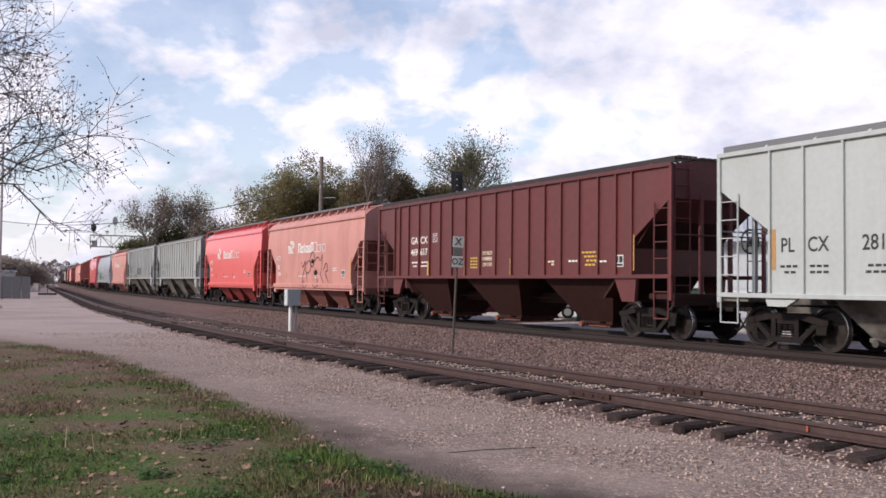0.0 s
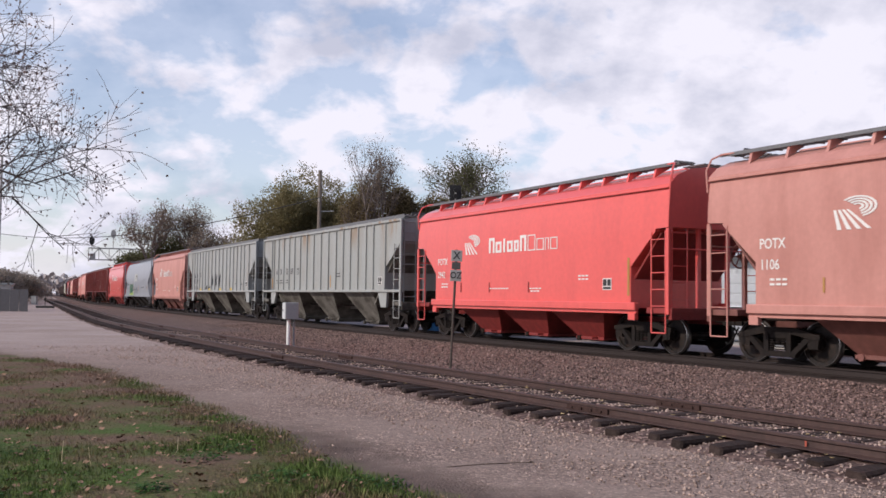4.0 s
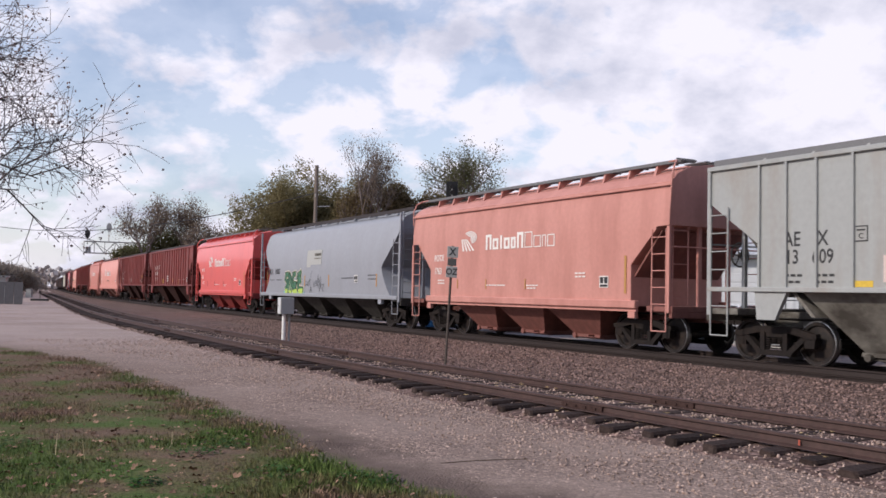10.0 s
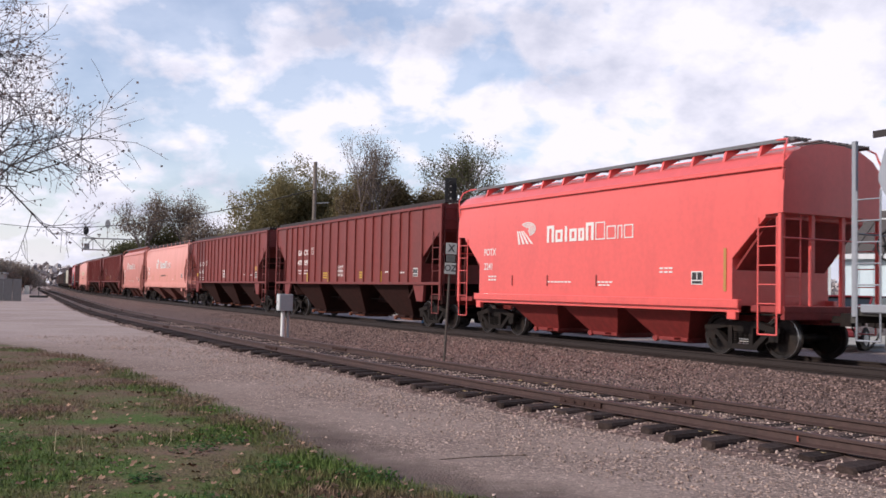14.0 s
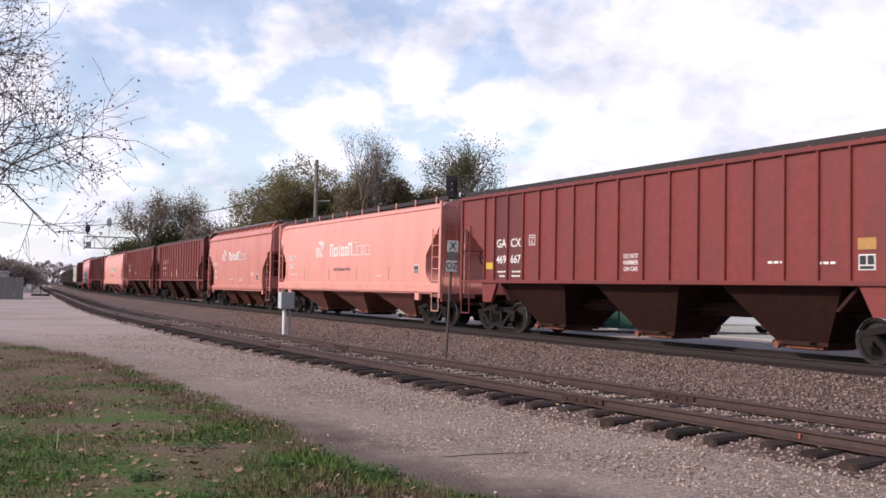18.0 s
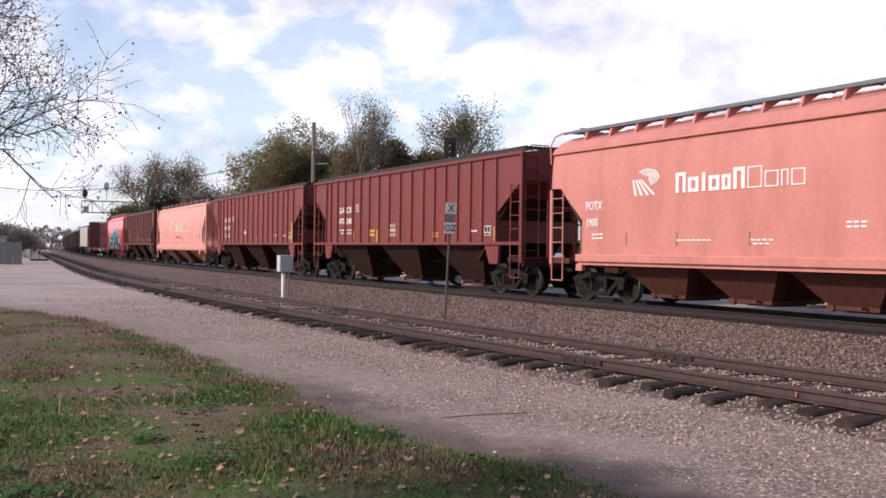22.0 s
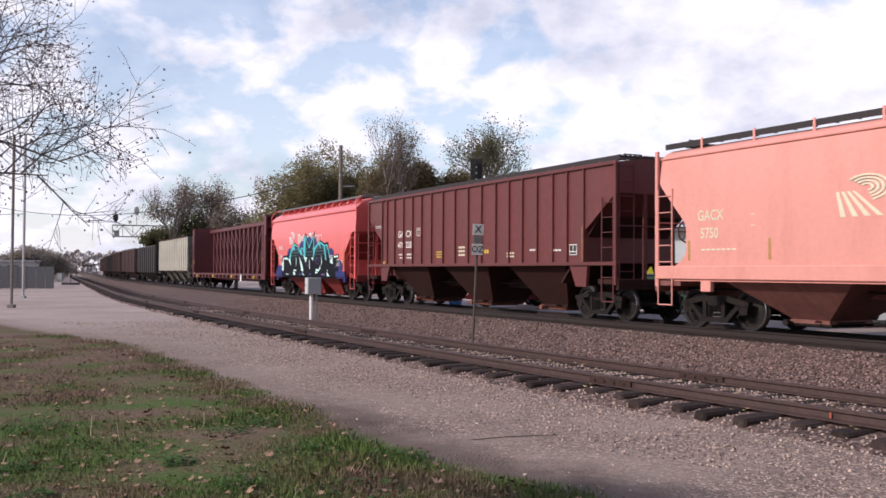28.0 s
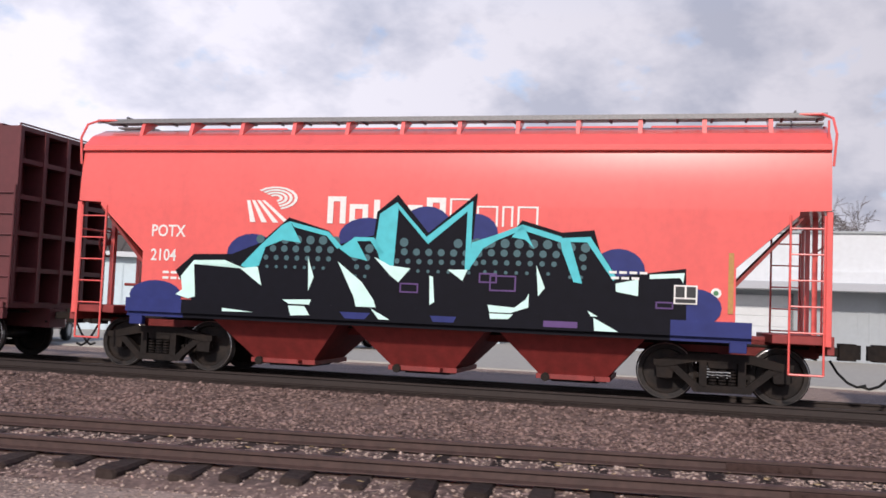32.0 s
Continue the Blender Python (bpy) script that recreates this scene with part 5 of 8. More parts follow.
def fluted_car(index, lead, tail):
    h = hl_of(lead, tail)
    car = thing("covered_hopper", "cream-coloured fluted-side hopper car, rust-stained", "freight car", group="cars of the freight train")
    part("body", shared("fl_body", lambda bm: box(bm, -h + 0.9, h - 0.9, -1.42, 1.42, 1.25, 4.1)), paint_tan, car)
    for k in range(17):
        x = -h + 1.0 + (2 * h - 2.0) * k / 16
        part("rib", shared("fl_rib", lambda bm: bevel_box(bm, -0.2, 0.2, -0.05, 0.14, 1.25, 4.02, 0.05)), paint_tan, car, m=pose(x, 1.42, 0))
    part("top_chord", shared("fl_top", lambda bm: bevel_box(bm, -h + 0.8, h - 0.8, -1.55, 1.55, 4.02, 4.14, 0.01)), maroon_dusty_dim, car)
    for k in range(4):
        part("hopper_bay", shared("fl_bay", bay_mesh(1.5, 0.45, 1.3, 0.6, 1.3, 0.4)), grey_dusty_dim, car, m=pose(-5.0 + 3.33 * k, 0, 0))
    for sx in (-1, 1):
        part("end_panel", shared("fl_end", lambda bm: (bevel_box(bm, -0.08, 0.0, -1.5, 1.5, 1.2, 4.05, 0.01), [box(bm, 0, 0.05, -1.45, 1.45, z, z + 0.08) for z in (1.8, 2.5, 3.2)])), grey_dusty_dim, car, m=pose(sx * (h - 0.6), 0, 0, 0, 0, 0 if sx > 0 else 180))
        part("end_platform", shared("fl_plat", lambda bm: box(bm, -0.8, 0.0, -1.4, 1.4, 1.0, 1.14)), grey_dusty_dim, car, m=pose(sx * h, 0, 0, 0, 0, 0 if sx > 0 else 180))
        part("side_ladder", shared(("side_ladder", 2.36), ladder_mesh(0.5, 2.36, 0.4)), grey_dusty_dim, car, m=pose(sx * (h - 0.4), 1.5, 1.0))
    add_trucks(car, h - 1.7, index, h)
    add(car, lead, tail, h - 1.7)


def open_hopper(index, lead, tail, paint, top):
    h = hl_of(lead, tail)
    car = thing("open_hopper", "dark brown open-top hopper car far down the train", "freight car", group="cars of the freight train")
    key = ("oh", round(h, 1), round(top, 1))

    for sy in (-1, 1):
        part("side_sheet", shared(("oh_side", key), lambda bm: box(bm, -h + 0.5, h - 0.5, -0.04, 0.04, 1.1, top)), paint, car, m=pose(0, sy * 1.48, 0))
        part("top_chord", shared(("oh_chord", key), lambda bm: box(bm, -h + 0.45, h - 0.45, -0.09, 0.09, top - 0.12, top + 0.02)), paint, car, m=pose(0, sy * 1.5, 0))
    for sx in (-1, 1):
        part("slope_sheet", shared(("oh_slope", key), lambda bm: prism(bm, [(h - 0.5, top), (h - 0.42, top), (h - 2.8, 1.1), (h - 3.0, 1.1)], -1.45, 1.45)), paint, car, m=pose(0, 0, 0, 0, 0, 0 if sx > 0 else 180))
    part("center_sill", shared(("oh_sill", key), lambda bm: box(bm, -h, h, -0.3, 0.3, 0.75, 1.05)), paint, car)
    part("floor_sheet", shared(("oh_floor", key), lambda bm: box(bm, -h + 1, h - 1, -1.4, 1.4, 1.051, 1.15)), paint, car)
    for k in range(10):
        x = -h + 0.7 + (2 * h - 1.4) * k / 9
        part("rib", shared(("oh_rib", round(top, 1)), lambda bm: bevel_box(bm, -0.06, 0.06, 0, 0.1, 1.1, top - 0.1, 0.015)), paint, car, m=pose(x, 1.5, 0))
    for k in range(4):
        part("hopper_bay", shared("oh_bay", bay_mesh(1.2, 0.5, 1.3, 0.6, 1.1, 0.38)), paint, car, m=pose(-4.0 + 2.67 * k, 0, 0))
    for sx in (-1, 1):
        part("corner_post", shared(("oh_post", round(top, 1)), lambda bm: box(bm, -0.06, 0.06, -0.06, 0.06, 1.0, top)), paint, car, m=pose(sx * (h - 0.1), 1.45, 0))
    add_trucks(car, h - 1.6, index, h)
    add(car, lead, tail, h - 1.6)


# ---------------------------------------------------------------- graffiti and tags
teal_paint = material("teal_spray_paint", (0.07, 0.50, 0.55), 0.5, grain=0.12, grain_scale=5)
mint_paint = material("mint_spray_paint", (0.62, 0.88, 0.80), 0.5, grain=0.08, grain_scale=5)
ink_paint = material("black_spray_paint", (0.004, 0.004, 0.008), 0.6, spec=0.15, grain=0.2, grain_scale=6)
blue_paint = material("blue_spray_paint", (0.022, 0.03, 0.145), 0.5, spec=0.3, grain=0.15, grain_scale=5)
violet_paint = material("violet_spray_paint", (0.10, 0.045, 0.17), 0.5, grain=0.15, grain_scale=5)
dot_paint = material("grey_teal_spray_paint", (0.045, 0.11, 0.125), 0.5, grain=0.15, grain_scale=8)
green_paint = material("green_spray_paint", (0.07, 0.22, 0.09), 0.5, grain=0.15, grain_scale=6)
faint_ink = material("faint_grey_marker", (0.075, 0.078, 0.085), 0.6, grain=0.2, grain_scale=8)
lime_paint = material("lime_spray_paint", (0.40, 0.55, 0.09), 0.5, grain=0.15, grain_scale=6)


def splash(car, y, poly, mat, name):
    bm = bmesh.new()
    prism(bm, poly, 0, 0.003)
    return part(name, bm, mat, car, m=pose(0, y, 0))


def disc(r, rz=None, n=20):
    return [(r * math.cos(6.2832 * k / n), (rz or r) * math.sin(6.2832 * k / n)) for k in range(n)]


def stroke(bm, pts, w):
    """A sprayed line of width w through (x, z) points."""
    for (x0, z0), (x1, z1) in zip(pts, pts[1:]):
        d = Vector((x1 - x0, z1 - z0))
        if d.length < 1e-4:
            continue
        d.normalize()
        nx, nz = -d.y * w / 2, d.x * w / 2
        ex, ez = d.x * w * 0.4, d.y * w * 0.4
        prism(bm, [(x0 + nx - ex, z0 + nz - ez), (x1 + nx + ex, z1 + nz + ez), (x1 - nx + ex, z1 - nz + ez), (x0 - nx - ex, z0 - nz - ez)], 0, 0.003)


def graffiti_large(car, y):
    y += 0.004
    for x, z, r, q in ((4.86, 1.36, 0.52, 0.27), (3.01, 2.15, 0.48, 0.36), (0.88, 2.49, 0.52, 0.34), (-0.16, 2.68, 0.44, 0.36), (-0.99, 2.60, 0.40, 0.33), (-3.37, 2.04, 0.42, 0.36), (-4.55, 1.50, 0.42, 0.30)):
        splash(car, y, [(x + a, z + b) for a, b in disc(r, q)], blue_paint, "blue_cloud")
    splash(car, y + 0.004, [(4.48, 1.82), (4.13, 2.12), (3.39, 2.14), (2.86, 2.35), (2.33, 2.81), (1.58, 2.59), (1.38, 2.36), (0.76, 2.53), (0.72, 2.93), (0.36, 3.23), (-0.20, 2.59), (-1.02, 3.27), (-0.97, 2.44), (-1.61, 2.62),
                            (-1.79, 2.83), (-2.45, 2.64), (-2.97, 2.69), (-3.07, 2.35), (-3.35, 1.95), (-4.42, 2.11), (-4.44, 1.27), (4.11, 1.27)], ink_paint, "black_letters")
    for poly in ([(3.21, 1.94), (2.86, 2.30), (2.45, 2.68), (2.31, 2.74), (2.09, 2.37), (2.43, 2.41), (2.75, 2.28), (2.86, 1.95), (3.05, 1.88)],
                 [(2.31, 2.74), (1.58, 2.57), (1.33, 2.32), (1.42, 2.28), (1.62, 2.50), (2.23, 2.64)],
                 [(1.38, 2.29), (1.10, 2.49), (0.76, 2.49), (0.56, 2.23), (0.64, 2.19), (0.82, 2.43), (1.06, 2.42), (0.86, 2.09), (1.17, 2.15)],
                 [(0.67, 2.90), (0.37, 3.10), (0.34, 3.03), (0.39, 2.02), (0.44, 1.85), (0.64, 2.11), (0.73, 2.40)],
                 [(0.37, 3.10), (-0.17, 2.52), (-0.95, 3.14), (-0.94, 1.99), (-0.85, 1.98), (-0.86, 2.96), (-0.20, 2.40), (0.33, 2.97)],
                 [(-0.95, 2.44), (-1.38, 2.59), (-1.80, 2.76), (-1.84, 2.69), (-1.38, 2.49), (-1.15, 2.35), (-0.92, 1.99)],
                 [(-1.80, 2.76), (-2.00, 2.37), (-1.85, 2.51), (-1.62, 2.55)],
                 [(-1.80, 2.76), (-2.45, 2.57), (-2.43, 2.48), (-1.83, 2.66)],
                 [(-2.42, 2.55), (-2.91, 2.58), (-3.35, 1.93), (-3.29, 1.88), (-2.86, 2.49), (-2.59, 2.49), (-2.80, 1.82), (-2.66, 1.84), (-2.46, 2.34)]):
        splash(car, y + 0.008, poly, teal_paint, "teal_stroke")
    for poly in ([(4.36, 1.72), (4.12, 2.01), (4.06, 1.36), (4.20, 1.32), (4.45, 1.39), (4.32, 1.48)],
                 [(4.12, 2.01), (3.52, 2.03), (3.21, 1.89), (2.87, 1.65), (2.79, 1.60), (2.88, 1.93), (3.16, 1.90), (3.51, 1.96), (4.12, 1.94)],
                 [(2.38, 1.37), (1.85, 1.39), (1.89, 1.27), (2.21, 1.27)],
                 [(1.39, 2.06), (0.94, 1.72), (0.72, 1.43), (0.66, 1.27), (1.02, 1.27), (1.08, 1.47)],
                 [(0.74, 2.16), (0.44, 1.85), (0.29, 1.74), (0.09, 1.98), (0.45, 2.02)],
                 [(-0.56, 1.98), (-0.90, 1.99), (-0.82, 1.80)], [(-0.25, 1.87), (-0.31, 1.85), (-0.35, 1.43), (-0.27, 1.38)],
                 [(-1.26, 1.42), (-1.71, 1.39), (-1.89, 1.53), (-1.94, 1.63), (-1.94, 1.40), (-1.62, 1.29), (-1.30, 1.27)],
                 [(-2.90, 1.39), (-3.12, 1.27), (-2.97, 1.27)], [(-3.33, 1.84), (-3.69, 1.92), (-3.69, 1.65), (-3.34, 1.71)],
                 [(-3.86, 2.00), (-4.40, 2.04), (-4.38, 1.88), (-4.33, 1.96), (-3.86, 1.93)], [(1.94, 2.12), (1.82, 1.78), (1.91, 1.54)], [(-2.05, 2.09), (-2.20, 1.73), (-2.09, 1.59)]):
        splash(car, y + 0.012, poly, mint_paint, "mint_stroke")
    # rows of dots that shrink downwards, in each letter
    k = 0
    for cx, top, w in ((2.15, 2.42, 0.75), (0.95, 2.30, 0.18), (-0.25, 2.42, 0.95), (-1.75, 2.44, 0.75), (-2.72, 2.40, 0.2)):
        for row in range(4):
            z, r, gap = top - 0.16 * row, 0.078 - 0.016 * row, 0.235 - 0.02 * row
            n = int(2 * w * (1 - 0.08 * row) / gap)
            for i in range(n + 1):
                x = cx + (i - n / 2) * gap + 0.03 * (row % 2)
                if abs(x + 0.22) < 0.28 and cx == -0.25 and row == 0:
                    continue
                part("spray_dot", shared(("spray_dot", row), lambda bm: prism(bm, disc(r, None, 10), 0, 0.003)), dot_paint, car, m=pose(x, y + 0.0078, z))
                k += 1
    for bx, bz, w, h in ((-1.5, 1.78, 0.42, 0.24), (-1.25, 1.86, 0.28, 0.14), (0.1, 1.65, 0.3, 0.14), (-4.1, 1.52, 0.25, 0.09)):
        bm = bmesh.new()
        stroke(bm, [(bx - w / 2, bz - h / 2), (bx + w / 2, bz - h / 2), (bx + w / 2, bz + h / 2), (bx - w / 2, bz + h / 2), (bx - w / 2, bz - h / 2)], 0.025)
        part("violet_frame", bm, violet_paint, car, m=pose(0, y + 0.0165, 0))
    # the paint runs over the side sill
    for x0, x1, mat, nm in ((5.42, 4.3, blue_paint, "blue_sill_paint"), (4.3, -4.2, ink_paint, "black_sill_paint"), (-4.2, -5.42, blue_paint, "blue_sill_paint")):
        bm = bmesh.new()
        prism(bm, [(x0, 1.056), (x1, 1.056), (x1, 1.30), (x0, 1.30)], 0.0, 0.069)
        prism(bm, [(x0, 0.975), (x1, 0.975), (x1, 1.056), (x0, 1.056)], -0.02, 0.0)
        part(nm, bm, mat, car, m=pose(0, 1.536, 0))
    ys = 1.606
    for poly, mat in (([(3.5, 1.18), (2.9, 1.13), (3.5, 1.12)], mint_paint), ([(1.95, 1.27), (1.85, 1.12), (2.2, 1.1), (2.25, 1.27)], mint_paint), ([(0.75, 1.28), (0.4, 1.1), (0.6, 1.1)], mint_paint), ([(-1.3, 1.28), (-1.7, 1.28), (-1.62, 1.2), (-1.32, 1.19)], mint_paint),
                      ([(-3.0, 1.28), (-3.4, 1.07), (-3.02, 1.07)], mint_paint), ([(1.3, 1.2), (0.75, 1.2), (0.85, 1.09), (1.2, 1.09)], blue_paint), ([(-0.3, 1.2), (-0.75, 1.2), (-0.7, 1.1), (-0.35, 1.1)], blue_paint), ([(-2.2, 1.2), (-2.75, 1.2), (-2.75, 1.1), (-2.2, 1.1)], violet_paint)):
        splash(car, ys, poly, mat, "sill_stroke")


def loops(rng, x, z, w, h, n):
    return [(x + w * (k / n - 0.5) + rng.uniform(-0.12, 0.12) * w, z + h * 0.5 * math.sin(k * 1.9 + rng.uniform(-0.6, 0.6))) for k in range(n + 1)]


def ribbon(bm, pts, w):
    """A sprayed line as one bent strip."""
    rows = []
    for k, (x, z) in enumerate(pts):
        (ax, az), (bx, bz) = pts[max(0, k - 1)], pts[min(len(pts) - 1, k + 1)]
        n = math.hypot(bx - ax, bz - az) or 1.0
        ox, oz = -(bz - az) / n * w / 2, (bx - ax) / n * w / 2
        rows.append([bm.verts.new(q) for q in ((x + ox, 0, z + oz), (x - ox, 0, z - oz), (x - ox, 0.003, z - oz), (x + ox, 0.003, z + oz))])
    for a, b in zip(rows, rows[1:]):
        for i in range(4):
            bm.faces.new((a[i], a[(i + 1) % 4], b[(i + 1) % 4], b[i]))
    bm.faces.new(rows[0][::-1])
    bm.faces.new(rows[-1])
    bmesh.ops.recalc_face_normals(bm, faces=bm.faces)


def graffiti_lines(car, y):
    """Thin black outlines of a sprayed tag on the salmon car."""
    y += 0.004
    paths = [[(1.15, 2.3), (0.95, 2.05), (0.6, 2.35), (0.75, 1.9), (1.0, 1.5), (0.8, 1.35)], [(0.6, 1.9), (0.4, 2.2), (0.1, 2.35), (-0.2, 2.2), (-0.1, 1.9), (0.3, 1.75), (0.6, 1.9)], [(-0.1, 2.5), (-0.4, 2.75), (-0.65, 2.5), (-0.6, 2.2), (-0.35, 2.05), (-0.1, 2.2), (-0.1, 2.5)],
             [(-0.7, 2.3), (-1.1, 2.5), (-1.5, 2.3), (-1.7, 2.6), (-1.65, 2.0), (-1.5, 1.7), (-1.9, 1.3)], [(-1.9, 1.9), (-2.2, 2.2), (-2.4, 1.9), (-2.1, 1.75), (-2.5, 1.35)], [(0.4, 1.7), (0.3, 1.35)], [(-0.8, 2.0), (-1.0, 1.6), (-1.1, 1.35)], [(1.1, 1.35), (0.8, 1.3)],
             [(0.9, 1.2), (0.5, 1.1), (0.2, 1.22)], [(-0.6, 1.22), (-0.9, 1.1), (-1.3, 1.2)]]
    for pts in paths:
        fine = []
        for k in range(len(pts) - 1):
            for q in range(4):
                f = q / 4
                p0, p1, p2, p3 = pts[max(0, k - 1)], pts[k], pts[k + 1], pts[min(len(pts) - 1, k + 2)]
                fine.append(tuple(0.5 * (2 * p1[i] + (p2[i] - p0[i]) * f + (2 * p0[i] - 5 * p1[i] + 4 * p2[i] - p3[i]) * f * f + (3 * p1[i] - p0[i] - 3 * p2[i] + p3[i]) * f ** 3) for i in (0, 1)))
        fine.append(pts[-1])
        bm = bmesh.new()
        ribbon(bm, fine, 0.03)
        part("sprayed_line", bm, ink_paint, car, m=pose(0, y + (0.056 if max(p[1] for p in pts) < 1.25 else 0), 0))
    for x, z, r in ((-0.42, 2.3, 0.16), (-0.85, 1.78, 0.2)):
        splash(car, y + 0.004, [(x + a, z + b * 0.6) for a, b in disc(r)], ink_paint, "sprayed_patch")


def spray(bm, pts, w):
    """A sprayed line that is rounded at its corners."""
    stroke(bm, pts, w)
    for x, z in pts:
        prism(bm, [(x + a, z + b) for a, b in disc(w / 2, None, 10)], 0, 0.0029)


def graffiti_green(car, y):
    """Four fat green letters with a pale halo, and two marker tags, on the blue-grey car."""
    y0 = 1.552

    def at(u, v):
        return 4.62 - (u - 445) * 0.0072, 1.70 - (v - 379) * 0.0058
    fat = [[(512, 306), (478, 312), (468, 345), (504, 368), (508, 402), (475, 430)], [(540, 440), (536, 345), (553, 310), (577, 345), (588, 440)], [(664, 305), (628, 312), (612, 372), (634, 428), (680, 415), (682, 388), (652, 384)],
           [(770, 296), (722, 318), (716, 336), (765, 344)], [(770, 362), (722, 380), (738, 428), (815, 432)]]
    for k, path in enumerate(fat):
        pts = [at(u, v) for u, v in path]
        for w, mat, dy, nm in ((0.33, cream_letter, 0.0, "letter_halo"), (0.27, ink_paint, 0.004, "letter_outline"), (0.20, green_paint, 0.008, "letter_fill"), (0.05, dot_paint, 0.012, "letter_shine")):
            bm = bmesh.new()
            spray(bm, pts, w)
            part(nm, bm, mat, car, m=pose(0, y0 + dy + 0.0003 * k, 0))
    for poly in ([(470, 428), (520, 432), (522, 462), (466, 462)], [(535, 440), (600, 440), (604, 462), (560, 466)], [(612, 440), (705, 428), (722, 470), (690, 462), (640, 468)], [(732, 428), (818, 424), (818, 468), (740, 466)]):
        splash(car, y0 + 0.016, [at(u, v) for u, v in poly], lime_paint, "lime_base")
    splash(car, y0 - 0.003, [at(u, v) for u, v in ((440, 448), (840, 448), (836, 482), (440, 478))], teal_paint, "teal_base")
    for w, paths in ((0.022, [[(875, 365), (876, 395), (862, 402)], [(890, 368), (896, 398), (910, 398), (913, 368)], [(938, 364), (922, 376), (936, 390), (920, 403)], [(942, 342), (948, 395)], [(930, 362), (968, 348)], [(990, 285), (950, 335)], [(948, 462), (965, 408), (979, 447)], [(955, 438), (975, 436)]]),
                     (0.022, [[(1003, 368), (1026, 412), (1044, 360)], [(1050, 404), (1062, 358), (1078, 404)], [(1056, 386), (1074, 386)], [(1084, 412), (1088, 318), (1122, 442), (1108, 340), (1146, 420), (1138, 330)], [(1150, 395), (1196, 386), (1164, 424), (1188, 444)]])):
        for path in paths:
            bm = bmesh.new()
            stroke(bm, [at(u, v) for u, v in path], w)
            part("marker_tag", bm, faint_ink, car, m=pose(0, y0, 0))


def tags(car, y):
    rng = random.Random(12)
    for x, z, w, h in ((3.03, 1.78, 0.5, 0.22), (2.23, 1.80, 0.4, 0.22), (1.4, 2.2, 0.42, 0.72), (0.45, 2.22, 0.42, 0.75), (-0.5, 2.2, 0.36, 0.75)):
        bm = bmesh.new()
        stroke(bm, loops(rng, x, z, w, h, 10), 0.03)
        part("marker_tag", bm, ink_paint, car, m=pose(0, y, 0))


# ---------------------------------------------------------------- loose stones, lawn, leaves
def fast_mesh(name, verts, tris):
    me = bpy.data.meshes.new(name)
    me.vertices.add(len(verts))
    me.vertices.foreach_set("co", np.asarray(verts, np.float32).ravel())
    me.loops.add(len(tris) * 3)
    me.loops.foreach_set("vertex_index", np.asarray(tris, np.int32).ravel())
    me.polygons.add(len(tris))
    me.polygons.foreach_set("loop_start", np.arange(0, len(tris) * 3, 3, dtype=np.int32))
    me.update(calc_edges=True)
    me.materials.append(None)
    return me


OCTA = np.array([(1, 0, 0), (-1, 0, 0), (0, 1, 0), (0, -1, 0), (0, 0, 1), (0, 0, -1)], float)
OCTF = np.array([(0, 2, 4), (2, 1, 4), (1, 3, 4), (3, 0, 4), (2, 0, 5), (1, 2, 5), (3, 1, 5), (0, 3, 5)])


def stones(name, pts, lo, hi, seed, mat, label, sink=0.25):
    rng = np.random.default_rng(seed)
    n = len(pts)
    size = rng.uniform(lo, hi, n) * rng.choice([0.75, 1, 1, 1.35], n)
    v = OCTA[None] * (size[:, None, None] * rng.uniform(0.5, 1.15, (n, 6, 1)))
    v = v + rng.normal(0, 0.18, (n, 6, 3)) * size[:, None, None]
    a = rng.uniform(0, 6.28, n)
    c, s = np.cos(a), np.sin(a)
    tl = rng.uniform(-0.9, 0.9, n)
    x, y, z = v[..., 0], v[..., 1], v[..., 2] * 0.75
    y, z = y * np.cos(tl)[:, None] - z * np.sin(tl)[:, None], y * np.sin(tl)[:, None] + z * np.cos(tl)[:, None]
    x, y = x * c[:, None] - y * s[:, None], x * s[:, None] + y * c[:, None]
    v = np.stack([x, y, z], -1) + pts[:, None, :]
    v[..., 2] += (size * (0.5 - sink))[:, None]
    f = (OCTF[None] + 6 * np.arange(n)[:, None, None]).reshape(-1, 3)
    ob = part(name, fast_mesh(name, v.reshape(-1, 3), f), mat)
    return tagged(ob, label, "gravel", kind="stuff")


def track_points(track, s, off, prof):
    """World points at arc lengths s and offsets off; prof gives the bed's height at an offset."""
    psi = np.interp(s, track[0], track[2])
    x = np.interp(s, track[0], track[1][:, 0]) + off * np.cos(psi)
    y = np.interp(s, track[0], track[1][:, 1]) + off * np.sin(psi)
    z = np.interp(off, [p[0] for p in prof], [p[1] for p in prof])
    return np.stack([x, y, z], 1)


pale_stone = material("mixed_pale_gravel", (0.40, 0.30, 0.25), 0.9, grain=0.2, grain_scale=30, per_island=0.5, world_space=True)
dark_stone = material("mixed_ballast_stone", (0.208, 0.142, 0.122), 0.9, grain=0.2, grain_scale=30, per_island=0.75, world_space=True)
rs = np.random.default_rng(21)
n = 36000
s_ = -12 + 62 * rs.random(n) ** 1.7
o_ = rs.uniform(-5.0, -1.5, n)
stones("ballast_stones", track_points(MAIN, s_, o_, bed), 0.018, 0.036, 1, dark_stone, "loose ballast stones along the main track's shoulder")
n = 27000
s_ = -8 + 48 * rs.random(n) ** 1.7
o_ = rs.uniform(-1.75, 1.7, n)
keep = ~((np.abs(np.abs(o_) - 0.75) < 0.09))
ob_ = rs.uniform(1.4, 4.8, n)
